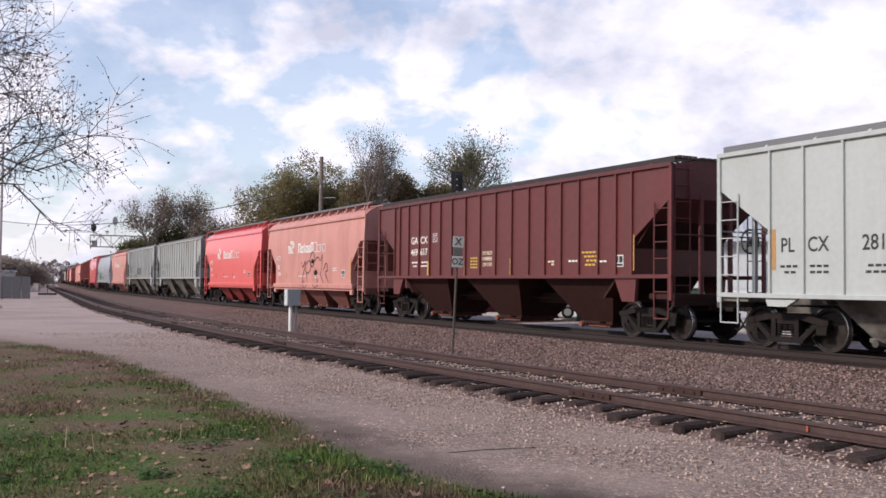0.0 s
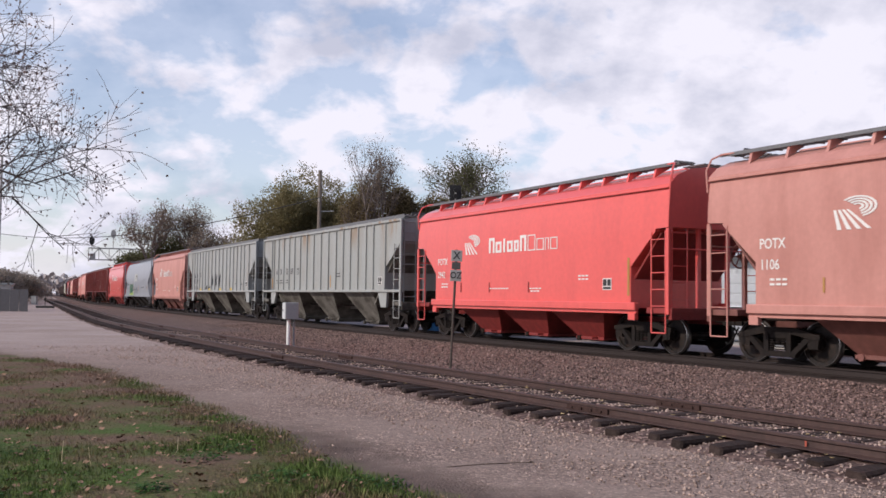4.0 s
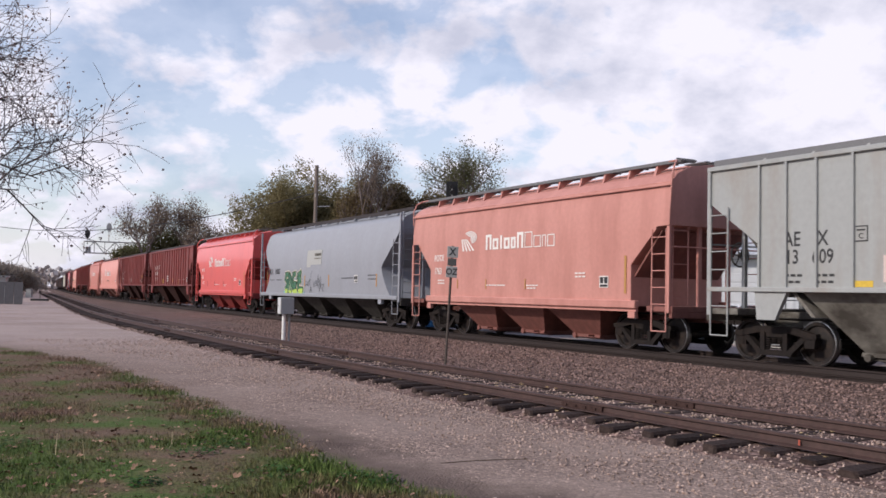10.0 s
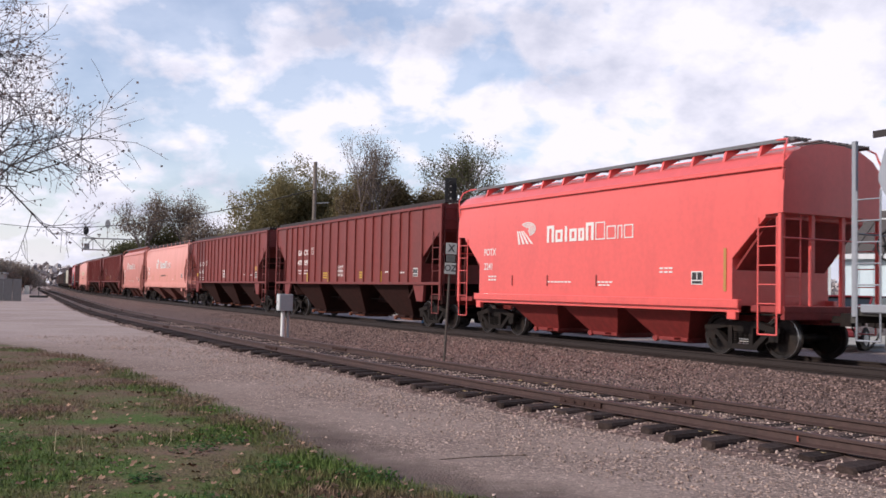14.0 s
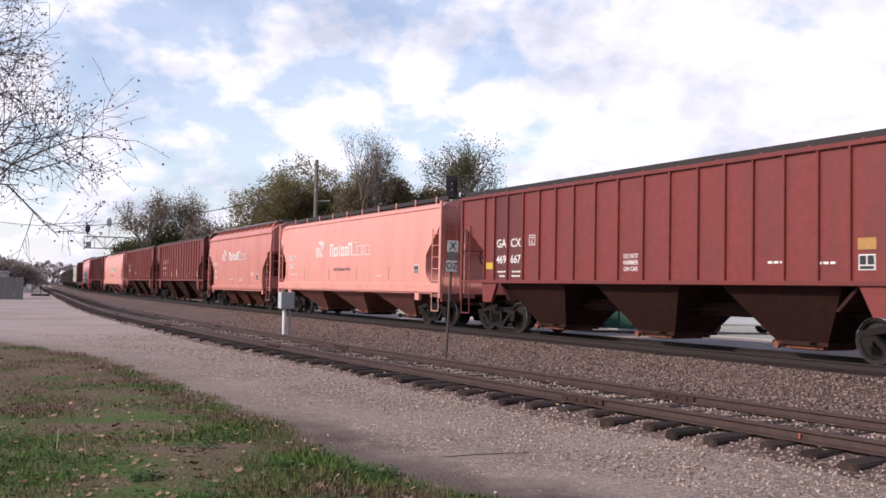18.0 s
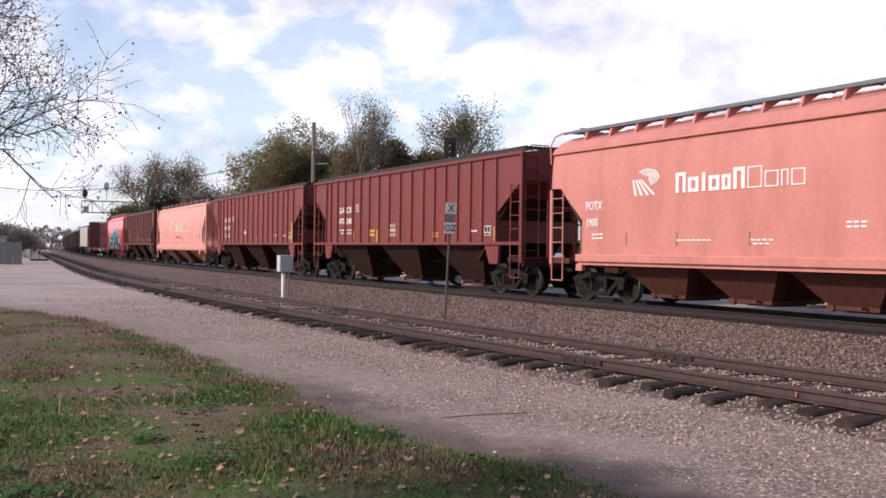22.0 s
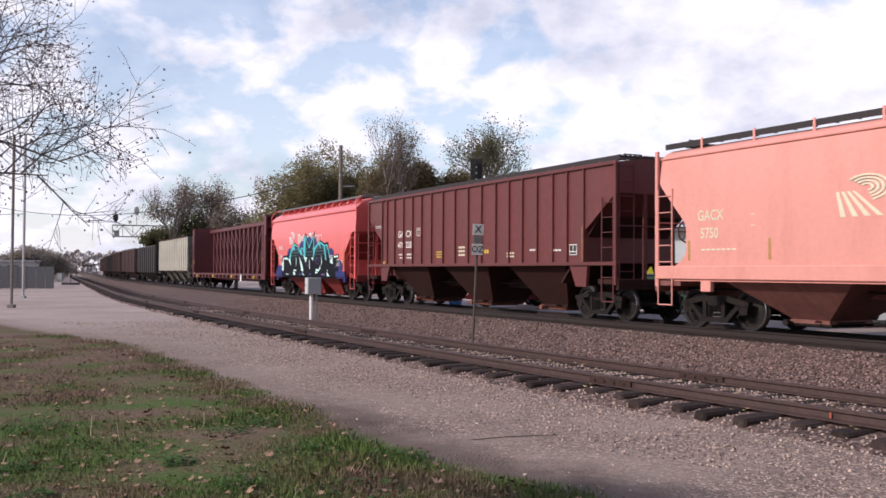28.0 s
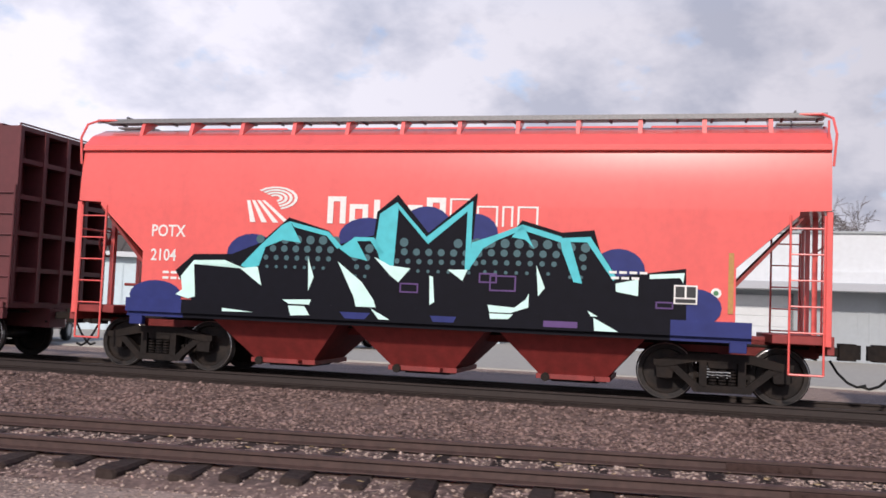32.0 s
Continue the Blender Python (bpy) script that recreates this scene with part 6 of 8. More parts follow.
stones("middle_stones", track_points(SIDING, s_, ob_, bed2), 0.016, 0.032, 5, dark_stone, "loose ballast stones between the two tracks")
stones("siding_stones", track_points(SIDING, s_[keep], o_[keep], bed2), 0.012, 0.025, 2, pale_stone, "loose stones between the siding's ties")
n = 34000
s_ = -9 + 40 * rs.random(n) ** 1.8
o_ = -1.4 - 6.5 * rs.random(n) ** 1.25
p_ = track_points(SIDING, s_, o_, [(-9, GROUND_Z), (-1.4, GROUND_Z + 0.01)])
p_[:, 2] = [ground_z(x, y) + 0.008 for x, y, _ in p_]
LAWN_EDGE = [(-40, 60), (-22, 41), (-11.3, 26.8), (-8.4, 23.2), (-6.4, 20.9), (-4.4, 17.3), (-2.76, 14.1), (-1.63, 11.86), (-1.02, 10.6), (-0.51, 9.35), (-0.07, 8.57), (0.31, 8.07), (0.75, 7.72), (1.13, 7.33), (1.45, 6.66), (2.4, 4.6), (4.0, 1.5), (7.5, -5), (12, -14)]


def lawn_depth(x, y):
    """How far a point lies inside the lawn, in metres; negative outside."""
    best, sign = 1e9, 1.0
    for (x0, y0), (x1, y1) in zip(LAWN_EDGE, LAWN_EDGE[1:]):
        dx, dy = x1 - x0, y1 - y0
        t = max(0.0, min(1.0, ((x - x0) * dx + (y - y0) * dy) / (dx * dx + dy * dy)))
        px, py = x - x0 - t * dx, y - y0 - t * dy
        d = px * px + py * py
        if d < best:
            best, sign = d, (1.0 if dx * py - dy * px < 0 else -1.0)
    return sign * math.sqrt(best)


depth_ = np.array([lawn_depth(x, y) for x, y, _ in p_])
stones("road_gravel", p_[(depth_ < -0.75) | ((depth_ < 0.0) & (rs.random(n) < 0.2))], 0.010, 0.022, 3, pale_stone, "loose pale gravel on the track-side road", 0.55)


def turf_colour(m, pos):
    """Patches of green and dry grass and brown soil; drier farther along the verge."""
    N, L = m.node_tree.nodes, m.node_tree.links
    rp = N.new("ShaderNodeValToRGB")
    e = rp.color_ramp.elements
    e[0].position, e[0].color = 0.38, (0.165, 0.107, 0.076, 1)
    e[1].position, e[1].color = 0.58, (0.080, 0.119, 0.031, 1)
    mid = rp.color_ramp.elements.new(0.475)
    mid.color = (0.131, 0.108, 0.054, 1)
    sy = N.new("ShaderNodeSeparateXYZ")
    L.new(pos, sy.inputs[0])
    dry = ramp_node(m, sy.outputs["Y"], 9.5, 19.0, 0.022, -0.085)
    L.new(math_node(m, "ADD", noise_node(m, pos, 0.75, 7, 0.65), dry), rp.inputs[0])
    hs = N.new("ShaderNodeHueSaturation")
    L.new(rp.outputs[0], hs.inputs["Color"])
    L.new(ramp_node(m, noise_node(m, pos, 26, 6), 0.3, 0.7, 0.66, 1.28), hs.inputs["Value"])
    return hs.outputs[0]


def blade_material(name):
    m = bpy.data.materials.new(name)
    m.use_nodes = True
    N, L = m.node_tree.nodes, m.node_tree.links
    bs = N["Principled BSDF"]
    bs.inputs["Roughness"].default_value, bs.inputs["Specular IOR Level"].default_value = 0.9, 0.2
    geo = N.new("ShaderNodeNewGeometry")
    h2 = N.new("ShaderNodeHueSaturation")
    L.new(ramp_node(m, geo.outputs["Random Per Island"], 0.0, 1.0, 0.75, 1.55), h2.inputs["Value"])
    L.new(turf_colour(m, geo.outputs["Position"]), h2.inputs["Color"])
    L.new(h2.outputs[0], bs.inputs["Base Color"])
    return m


def verge_material(name):
    """Gravel that gives way to dark trodden soil and then to turf, by the distance inside the lawn's edge."""
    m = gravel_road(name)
    N = m.node_tree.nodes
    pos = N.new("ShaderNodeNewGeometry").outputs["Position"]
    at = N.new("ShaderNodeAttribute")
    at.attribute_name = "depth"
    ragged = math_node(m, "ADD", at.outputs["Fac"], math_node(m, "MULTIPLY", math_node(m, "SUBTRACT", noise_node(m, pos, 1.7, 8, 0.68), 0.5), 1.5))
    trodden = N.new("ShaderNodeAttribute")
    trodden.attribute_name = "trodden"
    earth = N.new("ShaderNodeValToRGB")
    earth.color_ramp.elements[0].position, earth.color_ramp.elements[0].color = 0.35, (0.112, 0.080, 0.066, 1)
    earth.color_ramp.elements[1].position, earth.color_ramp.elements[1].color = 0.65, (0.180, 0.132, 0.110, 1)
    m.node_tree.links.new(noise_node(m, pos, 2.2, 8, 0.65), earth.inputs[0])
    lay_over(m, math_node(m, "MULTIPLY", ramp_node(m, ragged, -1.15, -0.30), trodden.outputs["Fac"]), earth.outputs[0])
    lay_over(m, ramp_node(m, ragged, -0.25, 0.35), turf_colour(m, pos))
    return m


lawn_soil = verge_material("patchy_verge_ground")
blade_mat = blade_material("patchy_grass_blades")


def lawn():
    """One sheet for the lawn, its trodden edge and the start of the gravel."""
    st = 0.25
    xs = np.arange(-24, 12, st)
    ys = np.arange(-6, 44, st)
    idx, verts, faces, deep, trod = {}, [], [], [], []

    def vert(i, j):
        if (i, j) not in idx:
            x, y = xs[i], ys[j]
            d = lawn_depth(x, y)
            gx, gy = (x + 60) / 1.5, (y + 20) / 1.5
            x0, y0 = math.floor(gx), math.floor(gy)
            fx, fy = gx - x0, gy - y0
            under = [ground_z(x0 * 1.5 - 60 + 1.5 * a, y0 * 1.5 - 20 + 1.5 * b) * (fx if a else 1 - fx) * (fy if b else 1 - fy) for a in (0, 1) for b in (0, 1)]
            rise = GROUND_Z - 0.02 + min(0.075, max(-0.03, d * 0.1)) + 0.02 * noise.noise((x * 1.3, y * 1.3, 0))
            idx[(i, j)] = (len(verts), d)
            verts.append((x, y, max(rise, sum(under) + (0.013 if d > -1.75 else -0.03))))
            deep.append(d)
            trod.append(0.25 + 0.75 * max(0.0, min(1.0, (13.0 - y) / 2.0)))
        return idx[(i, j)]
    for i in range(len(xs) - 1):
        for j in range(len(ys) - 1):
            q = [vert(i, j), vert(i + 1, j), vert(i + 1, j + 1), vert(i, j + 1)]
            if max(d for _, d in q) > -1.9:
                faces.append(tuple(k for k, _ in q))
    me = raw("lawn", verts, faces, True)
    for key, vals in (("depth", deep), ("trodden", trod)):
        me.attributes.new(key, "FLOAT", "POINT").data.foreach_set("value", vals)
    tagged(part("lawn", me, lawn_soil), "patchy autumn grass verge with a dark trodden edge", "grass", kind="structure")


lawn()
rg = np.random.default_rng(9)


def lawn_points(n, far, power, least=3.6, a0=-14, a1=27):
    """Points on the lawn within the camera's view, denser near by."""
    out = []
    while len(out) < n:
        r = least + (far - least) * rg.random() ** power
        a = radians(rg.uniform(a0, a1))
        x, y = -r * math.sin(a), r * math.cos(a)
        if lawn_depth(x, y) + 0.3 * noise.noise((x * 0.8, y * 0.8, 4.0)) > rg.uniform(-0.12, 0.15):
            out.append((x, y))
    return np.array(out)


def blades(n, far, power, h0, h1, seed, *where):
    p = lawn_points(n, far, power, *where)
    g = np.array([noise.noise((x * 0.75 + 3, y * 0.75, 2.0)) for x, y in p])
    h = rg.uniform(h0, h1, n) * (1 + 0.7 * np.clip(g, -0.6, 0.8))
    a = rg.uniform(0, 6.28, n)
    w = h * 0.13
    lean = rg.uniform(0, 0.8, n) * h
    b = rg.uniform(0, 6.28, n)
    z = np.full(n, GROUND_Z + 0.035)
    v = np.stack([np.stack([p[:, 0] - np.cos(a) * w, p[:, 1] - np.sin(a) * w, z], 1), np.stack([p[:, 0] + np.cos(a) * w, p[:, 1] + np.sin(a) * w, z], 1),
                  np.stack([p[:, 0] + np.cos(b) * lean, p[:, 1] + np.sin(b) * lean, z + h], 1)], 1)
    return v.reshape(-1, 3)


gv = np.concatenate([blades(130000, 26, 1.45, 0.022, 0.06, 1), blades(45000, 14, 0.75, 0.03, 0.065, 2, 0.3, 27, 346)])
tagged(part("grass", fast_mesh("grass", gv, np.arange(len(gv)).reshape(-1, 3)), blade_mat), "short patchy autumn grass", "grass", kind="stuff")
leaf_mat = material("fallen_brown_leaf", (0.25, 0.155, 0.105), 0.8, grain=0.2, grain_scale=40, per_island=0.7, world_space=True)


def fallen_leaves(n):
    p = np.concatenate([lawn_points(n, 22, 1.3), lawn_points(n // 3, 13, 0.75, 0.4, 27, 346)])
    verts, tris = [], []
    for k, (x, y) in enumerate(p):
        s = 0.016 + 0.030 * rg.random() ** 1.7
        a = rg.uniform(0, 6.28)
        t = rg.uniform(-0.9, 0.9)
        z = GROUND_Z + 0.05 + rg.uniform(0, 0.03)
        b = len(verts)
        for u, w, q in ((1, 0, 0.3), (0.45, 0.55, 0.1), (0.1, 0.3, 0), (-0.4, 0.6, 0.25), (-0.9, 0, 0.1), (-0.4, -0.6, 0.3), (0.1, -0.3, 0), (0.45, -0.55, 0.2)):
            xx, yy = u * s, w * s
            verts.append((x + xx * math.cos(a) - yy * math.sin(a), y + xx * math.sin(a) + yy * math.cos(a), z + 1.1 * q * s + t * yy))
        tris += [(b, b + 1, b + 7), (b + 1, b + 2, b + 7), (b + 2, b + 6, b + 7), (b + 2, b + 3, b + 6), (b + 3, b + 5, b + 6), (b + 3, b + 4, b + 5)]
    tagged(part("fallen_leaves", fast_mesh("fallen_leaves", verts, tris), leaf_mat), "dry brown fallen leaves on the grass", "leaves", kind="stuff")


fallen_leaves(2700)
clover_mat = material("dark_green_weed", (0.035, 0.085, 0.018), 0.8, grain=0.25, grain_scale=30, per_island=0.45, world_space=True)


def weeds():
    p = lawn_points(26, 11, 1.0)
    verts, tris = [], []
    for x, y in p:
        r = rg.uniform(0.15, 0.4)
        for k in range(130):
            a, q = rg.uniform(0, 6.28), r * math.sqrt(rg.random())
            h = rg.uniform(0.03, 0.11) * (1.1 - q / r * 0.6)
            cx, cy, s, b = x + q * math.cos(a), y + q * math.sin(a), rg.uniform(0.015, 0.03), len(verts)
            t = rg.uniform(0, 6.28)
            for m in range(3):
                verts.append((cx + s * math.cos(t + 2.09 * m), cy + s * math.sin(t + 2.09 * m), GROUND_Z + 0.03 + h + rg.uniform(-0.01, 0.01)))
            tris.append((b, b + 1, b + 2))
    tagged(part("weeds", fast_mesh("weeds", verts, tris), clover_mat), "low dark green weeds in the grass", "weeds", kind="stuff")


weeds()


def track_leaves(n):
    """Dry leaves blown between the siding's rails."""
    rr = np.random.default_rng(33)
    p = track_points(SIDING, -8 + 34 * rr.random(n) ** 1.4, rr.uniform(-1.2, 1.2, n), bed2)
    v, t = [], []
    for k, q in enumerate(p):
        s, a = rr.uniform(0.02, 0.05), rr.uniform(0, 6.28)
        b = len(v)
        for u, w, z in ((1, 0, 0.4), (0, 0.55, 0.1), (-1, 0, 0.3), (0, -0.55, 0.2)):
            v.append((q[0] + s * (u * math.cos(a) - w * math.sin(a)), q[1] + s * (u * math.sin(a) + w * math.cos(a)), q[2] + 0.035 + z * s))
        t += [(b, b + 1, b + 2), (b, b + 2, b + 3)]
    tagged(part("track_leaves", fast_mesh("track_leaves", v, t), material("dry_yellow_leaf", (0.42, 0.30, 0.15), 0.8, grain=0.2, grain_scale=40, per_island=0.5, world_space=True)), "dry yellow leaves between the siding's rails", "leaves", kind="stuff")


track_leaves(420)


def dry_stalks(n):
    """Pale dead grass stalks that stand above the lawn."""
    v, t = [], []
    for x, y in lawn_points(n, 11, 1.0):
        h, a, b = rg.uniform(0.10, 0.26), rg.uniform(0, 6.28), len(v)
        lx, ly = 0.06 * math.cos(a), 0.06 * math.sin(a)
        v += [(x - 0.003, y, GROUND_Z + 0.02), (x + 0.003, y, GROUND_Z + 0.02), (x + lx + 0.002, y + ly, GROUND_Z + h), (x + lx - 0.002, y + ly, GROUND_Z + h)]
        t += [(b, b + 1, b + 2), (b, b + 2, b + 3)]
    tagged(part("dry_stalks", fast_mesh("dry_stalks", v, t), material("dead_grass_stalk", (0.50, 0.42, 0.27), 0.8, grain=0.15, grain_scale=30, per_island=0.3, world_space=True)), "pale dead stalks standing in the grass", "grass", kind="stuff")


dry_stalks(26)
stick = thing("stick", "thin dead stick lying on the gravel road", "stick")
bm = bmesh.new()
pipe(bm, [(0.40, 9.60, ground_z(0.4, 9.6) + 0.02), (0.72, 9.72, ground_z(0.72, 9.72) + 0.03), (1.02, 9.87, ground_z(1.02, 9.87) + 0.02), (1.30, 9.93, ground_z(1.3, 9.93) + 0.02)], 0.0045, 5)
part("twig", bm, material("dark_dead_wood", (0.07, 0.05, 0.04), 0.9, grain=0.2), stick)


# ---------------------------------------------------------------- trees
bark = material("grey_brown_bark", (0.19, 0.16, 0.15), 0.95, grain=0.3, grain_scale=12, stain=0.4, stain_col=(0.11, 0.09, 0.085), stain_scale=(3, 3, 1), bump=0.6, bump_scale=20)
leaf_brown = material("sparse_brown_leaves", (0.22, 0.17, 0.125), 0.8, grain=0.15, grain_scale=4, per_island=0.5)
leaf_olive = material("olive_green_leaves", (0.29, 0.25, 0.135), 0.8, grain=0.2, grain_scale=0.6, per_island=0.25)
leaf_dark = material("dark_green_leaves", (0.150, 0.148, 0.078), 0.8, grain=0.15, grain_scale=2, per_island=0.3)
# brown leaves of the far trees, paled to stand for distance haze
leaf_haze = material("haze_paled_brown_leaves", (0.31, 0.265, 0.22), 0.8, grain=0.1, grain_scale=2, per_island=0.2)
twig_bark = material("pale_grey_twig_bark", (0.27, 0.235, 0.24), 0.9, grain=0.25, grain_scale=14)
leaf_mauve = material("dull_mauve_brown_leaves", (0.29, 0.22, 0.20), 0.8, grain=0.15, grain_scale=4, per_island=0.5)
leaf_rust = material("rusty_autumn_leaves", (0.215, 0.165, 0.090), 0.8, grain=0.15, grain_scale=2, per_island=0.5)


def let_light_through(m, share):
    """Leaves pass part of the light that falls on their far side."""
    N, L = m.node_tree.nodes, m.node_tree.links
    bs = N["Principled BSDF"]
    tr = N.new("ShaderNodeBsdfTranslucent")
    L.new(bs.inputs["Base Color"].links[0].from_socket, tr.inputs["Color"])
    mx = N.new("ShaderNodeMixShader")
    mx.inputs[0].default_value = share
    L.new(bs.outputs[0], mx.inputs[1])
    L.new(tr.outputs[0], mx.inputs[2])
    L.new(mx.outputs[0], N["Material Output"].inputs["Surface"])


for m_ in (leaf_brown, leaf_mauve, leaf_olive, leaf_dark, leaf_rust, leaf_haze):
    let_light_through(m_, 0.6)


def limb(verts, faces, p, q, r0, r1, n=5):
    p, q = Vector(p), Vector(q)
    ax = (q - p)
    if ax.length < 1e-5:
        return
    ax.normalize()
    u = ax.orthogonal().normalized()
    w = ax.cross(u)
    b = len(verts)
    for c, r in ((p, r0), (q, r1)):
        for i in range(n):
            verts.append(c + (u * math.cos(6.2832 * i / n) + w * math.sin(6.2832 * i / n)) * r)
    for i in range(n):
        j = (i + 1) % n
        faces.append((b + i, b + j, b + n + j))
        faces.append((b + i, b + n + j, b + n + i))


def grow(rng, verts, faces, tips, p, d, length, r, level, kids, spread, lift, min_r, wob):
    """One branch in three bent pieces, then its own branches."""
    pts = [p]
    dd = Vector(d)
    pieces = 3
    for k in range(pieces):
        dd = (dd + Vector((rng.gauss(0, wob), rng.gauss(0, wob), rng.gauss(0, wob) + lift * 0.15))).normalized()
        q = pts[-1] + dd * (length / pieces)
        limb(verts, faces, pts[-1], q, max(min_r, r * (1 - 0.22 * k)), max(min_r, r * (1 - 0.22 * (k + 1))), 6 if r > 0.05 else 4 if r > 0.015 else 3)
        pts.append(q)
    if level == 0:
        tips.append((pts[-1], dd))
        tips.append((pts[-2], dd))
        return
    for k in range(kids):
        f = 0.35 + 0.65 * (k + rng.random() * 0.6) / kids
        i = min(pieces - 1, int(f * pieces))
        at = pts[i].lerp(pts[i + 1], f * pieces - i)
        side = dd.orthogonal().normalized()
        side.rotate(Matrix.Rotation(rng.uniform(0, 6.28), 3, dd))
        nd = (dd * (1 - spread * 0.5) + side * spread * rng.uniform(0.7, 1.2) + Vector((0, 0, lift * 0.25))).normalized()
        grow(rng, verts, faces, tips, at, nd, length * rng.uniform(0.52, 0.75), r * 0.52, level - 1, kids, spread, lift, min_r, wob)
    tips.append((pts[-1], dd))


def leaf_tris(rng, centres, per, jitter, size):
    """Small four-cornered leaves strewn round the centres."""
    gen = np.random.default_rng(rng.randrange(1 << 30))
    c = np.array([tuple(p) for p, _ in centres], float)
    c = np.repeat(c, per, 0) if per >= 1 else c[gen.random(len(c)) < per]
    n = len(c)
    c = c + gen.normal(0, jitter, (n, 3))
    a = gen.normal(0, 1, (n, 3))
    a /= np.linalg.norm(a, axis=1)[:, None]
    b = np.cross(a, gen.normal(0, 1, (n, 3)))
    b /= np.linalg.norm(b, axis=1)[:, None]
    s = size * gen.uniform(0.6, 1.3, (n, 1))
    a, b = a * s, b * s * 0.42
    v = np.stack([c - a * 0.5, c + b, c + a * 0.6, c - b], 1).reshape(-1, 3)
    k = 4 * np.arange(n)
    return v, np.stack([k, k + 1, k + 2, k, k + 2, k + 3], 1).reshape(-1, 3)


def tree(label, base, height, trunk_r, level, kids, spread, lift, leaf, per, jitter, size, seed, stem=0.3, min_r=0.01, first=None, wob=0.14, length=0.42, wood=None):
    rng = random.Random(seed)
    th = thing("tree", label, "tree", pose(*base))
    verts, faces, tips = [], [], []
    top = Vector((rng.uniform(-0.3, 0.3), rng.uniform(-0.3, 0.3), height * stem))
    limb(verts, faces, (0, 0, -0.15), top * 0.5, trunk_r * 1.25, trunk_r, 9)
    limb(verts, faces, top * 0.5, top, trunk_r, trunk_r * 0.85, 9)
    for k in range(first or kids + 1):
        a = 6.2832 * (k + rng.uniform(-0.2, 0.2)) / (first or kids + 1)
        d = Vector((math.cos(a) * spread, math.sin(a) * spread, rng.uniform(0.5, 1.1) + lift)).normalized()
        grow(rng, verts, faces, tips, top * rng.uniform(0.8, 1.0), d, height * length * rng.uniform(0.85, 1.15), trunk_r * 0.55, level, kids, spread, lift, min_r, wob)
    part("trunk", fast_mesh("trunk", verts, faces), wood or bark, th)
    if per:
        v, t = leaf_tris(rng, tips, per, jitter, size)
        part("crown", fast_mesh("crown", v, t), leaf, th)
    return th


def leafy(label, base, height, rx, rz, leaf, n, size, seed, trunk_r=0.25):
    """A full crown: leaves in clumps over uneven lobes, on a trunk with limbs."""
    rng = random.Random(seed)
    th = thing("tree", label, "tree", pose(*base))
    verts, faces, tips = [], [], []
    top = Vector((0, 0, height - rz * 1.4))
    limb(verts, faces, (0, 0, -0.15), top, trunk_r * 1.3, trunk_r * 0.8, 8)
    lobes = []
    for k in range(13):
        a = rng.uniform(0, 6.28)
        q = rng.uniform(0.2, 0.72)
        c = Vector((math.cos(a) * rx * q, math.sin(a) * rx * q, height - rz + rng.uniform(-0.55, 0.5) * rz))
        rr = rng.uniform(0.36, 0.58)
        lobes.append((c, rx * rr, rz * rr * 1.05))
        limb(verts, faces, top, c, trunk_r * 0.45, 0.03, 5)
    part("trunk", fast_mesh("trunk", verts, faces), bark, th)
    cs = []
    for k in range(n // 16):
        c, r, q = lobes[rng.randrange(len(lobes))]
        d = Vector((rng.gauss(0, 1), rng.gauss(0, 1), rng.gauss(0, 1))).normalized()
        f = rng.uniform(0.55, 1.0) + 0.16 * noise.noise(d * 2.5 + Vector((seed, k % 7, 0)))
        cs.append((c + Vector((d.x * r * f, d.y * r * f, d.z * q * f)), d))
    v, t = leaf_tris(rng, cs, 16, size * 1.5, size)
    part("crown", fast_mesh("crown", v, t), leaf, th)
    return th


# the bare tree whose branches reach in over the verge
tree("bare autumn tree with few dry leaves, on the grass verge", (-2.80, 4.86, GROUND_Z), 3.85, 0.038, 4, 5, 0.80, 0.08, leaf_mauve, 1, 0.028, 0.015, 4, 0.60, 0.0013, 14, 0.11, 0.225, twig_bark)
# beyond the train
for k, (x, y, h, rx, rz, lf) in enumerate(((-10.6, 76, 9.2, 3.4, 3.6, leaf_olive), (-7.3, 77, 12.0, 3.7, 4.8, leaf_olive), (-4.4, 76, 11.2, 3.1, 4.2, leaf_olive), (0.2, 73, 10.6, 2.6, 3.4, leaf_rust), (2.2, 75, 9.6, 2.4, 3.2, leaf_olive),
                                           (-1.8, 77, 9.0, 3.0, 3.8, leaf_rust), (-8.9, 74.5, 10.8, 3.2, 4.6, leaf_olive), (-13.6, 79, 7.0, 2.8, 3.0, leaf_olive))):
    leafy("full olive-green autumn tree beyond the railway", (x, y, GROUND_Z), h, rx, rz, lf, 40000, 0.135, 30 + k)
tree("tall thin-crowned bare tree beyond the railway", (-2.6, 70, GROUND_Z), 15.6, 0.18, 3, 4, 0.40, 0.55, leaf_brown, 5, 0.26, 0.10, 51, 0.34, 0.012, 5, 0.09, 0.255)
tree("half-bare autumn tree beyond the railway", (-4.4, 71, GROUND_Z), 12.8, 0.16, 3, 4, 0.40, 0.5, leaf_rust, 9, 0.28, 0.11, 52, 0.38, 0.012, 5, 0.09, 0.22)
tree("round-crowned thinning autumn tree beyond the railway", (3.5, 62, GROUND_Z), 13.5, 0.2, 3, 4, 0.55, 0.42, leaf_dark, 9, 0.22, 0.10, 53, 0.46, 0.012, 6, 0.09, 0.225)
tree("small bare tree beyond the railway", (-17.2, 84, GROUND_Z), 8.2, 0.15, 4, 4, 0.7, 0.3, leaf_brown, 1, 0.2, 0.16, 54, 0.4, 0.014, 5, 0.12, 0.3)
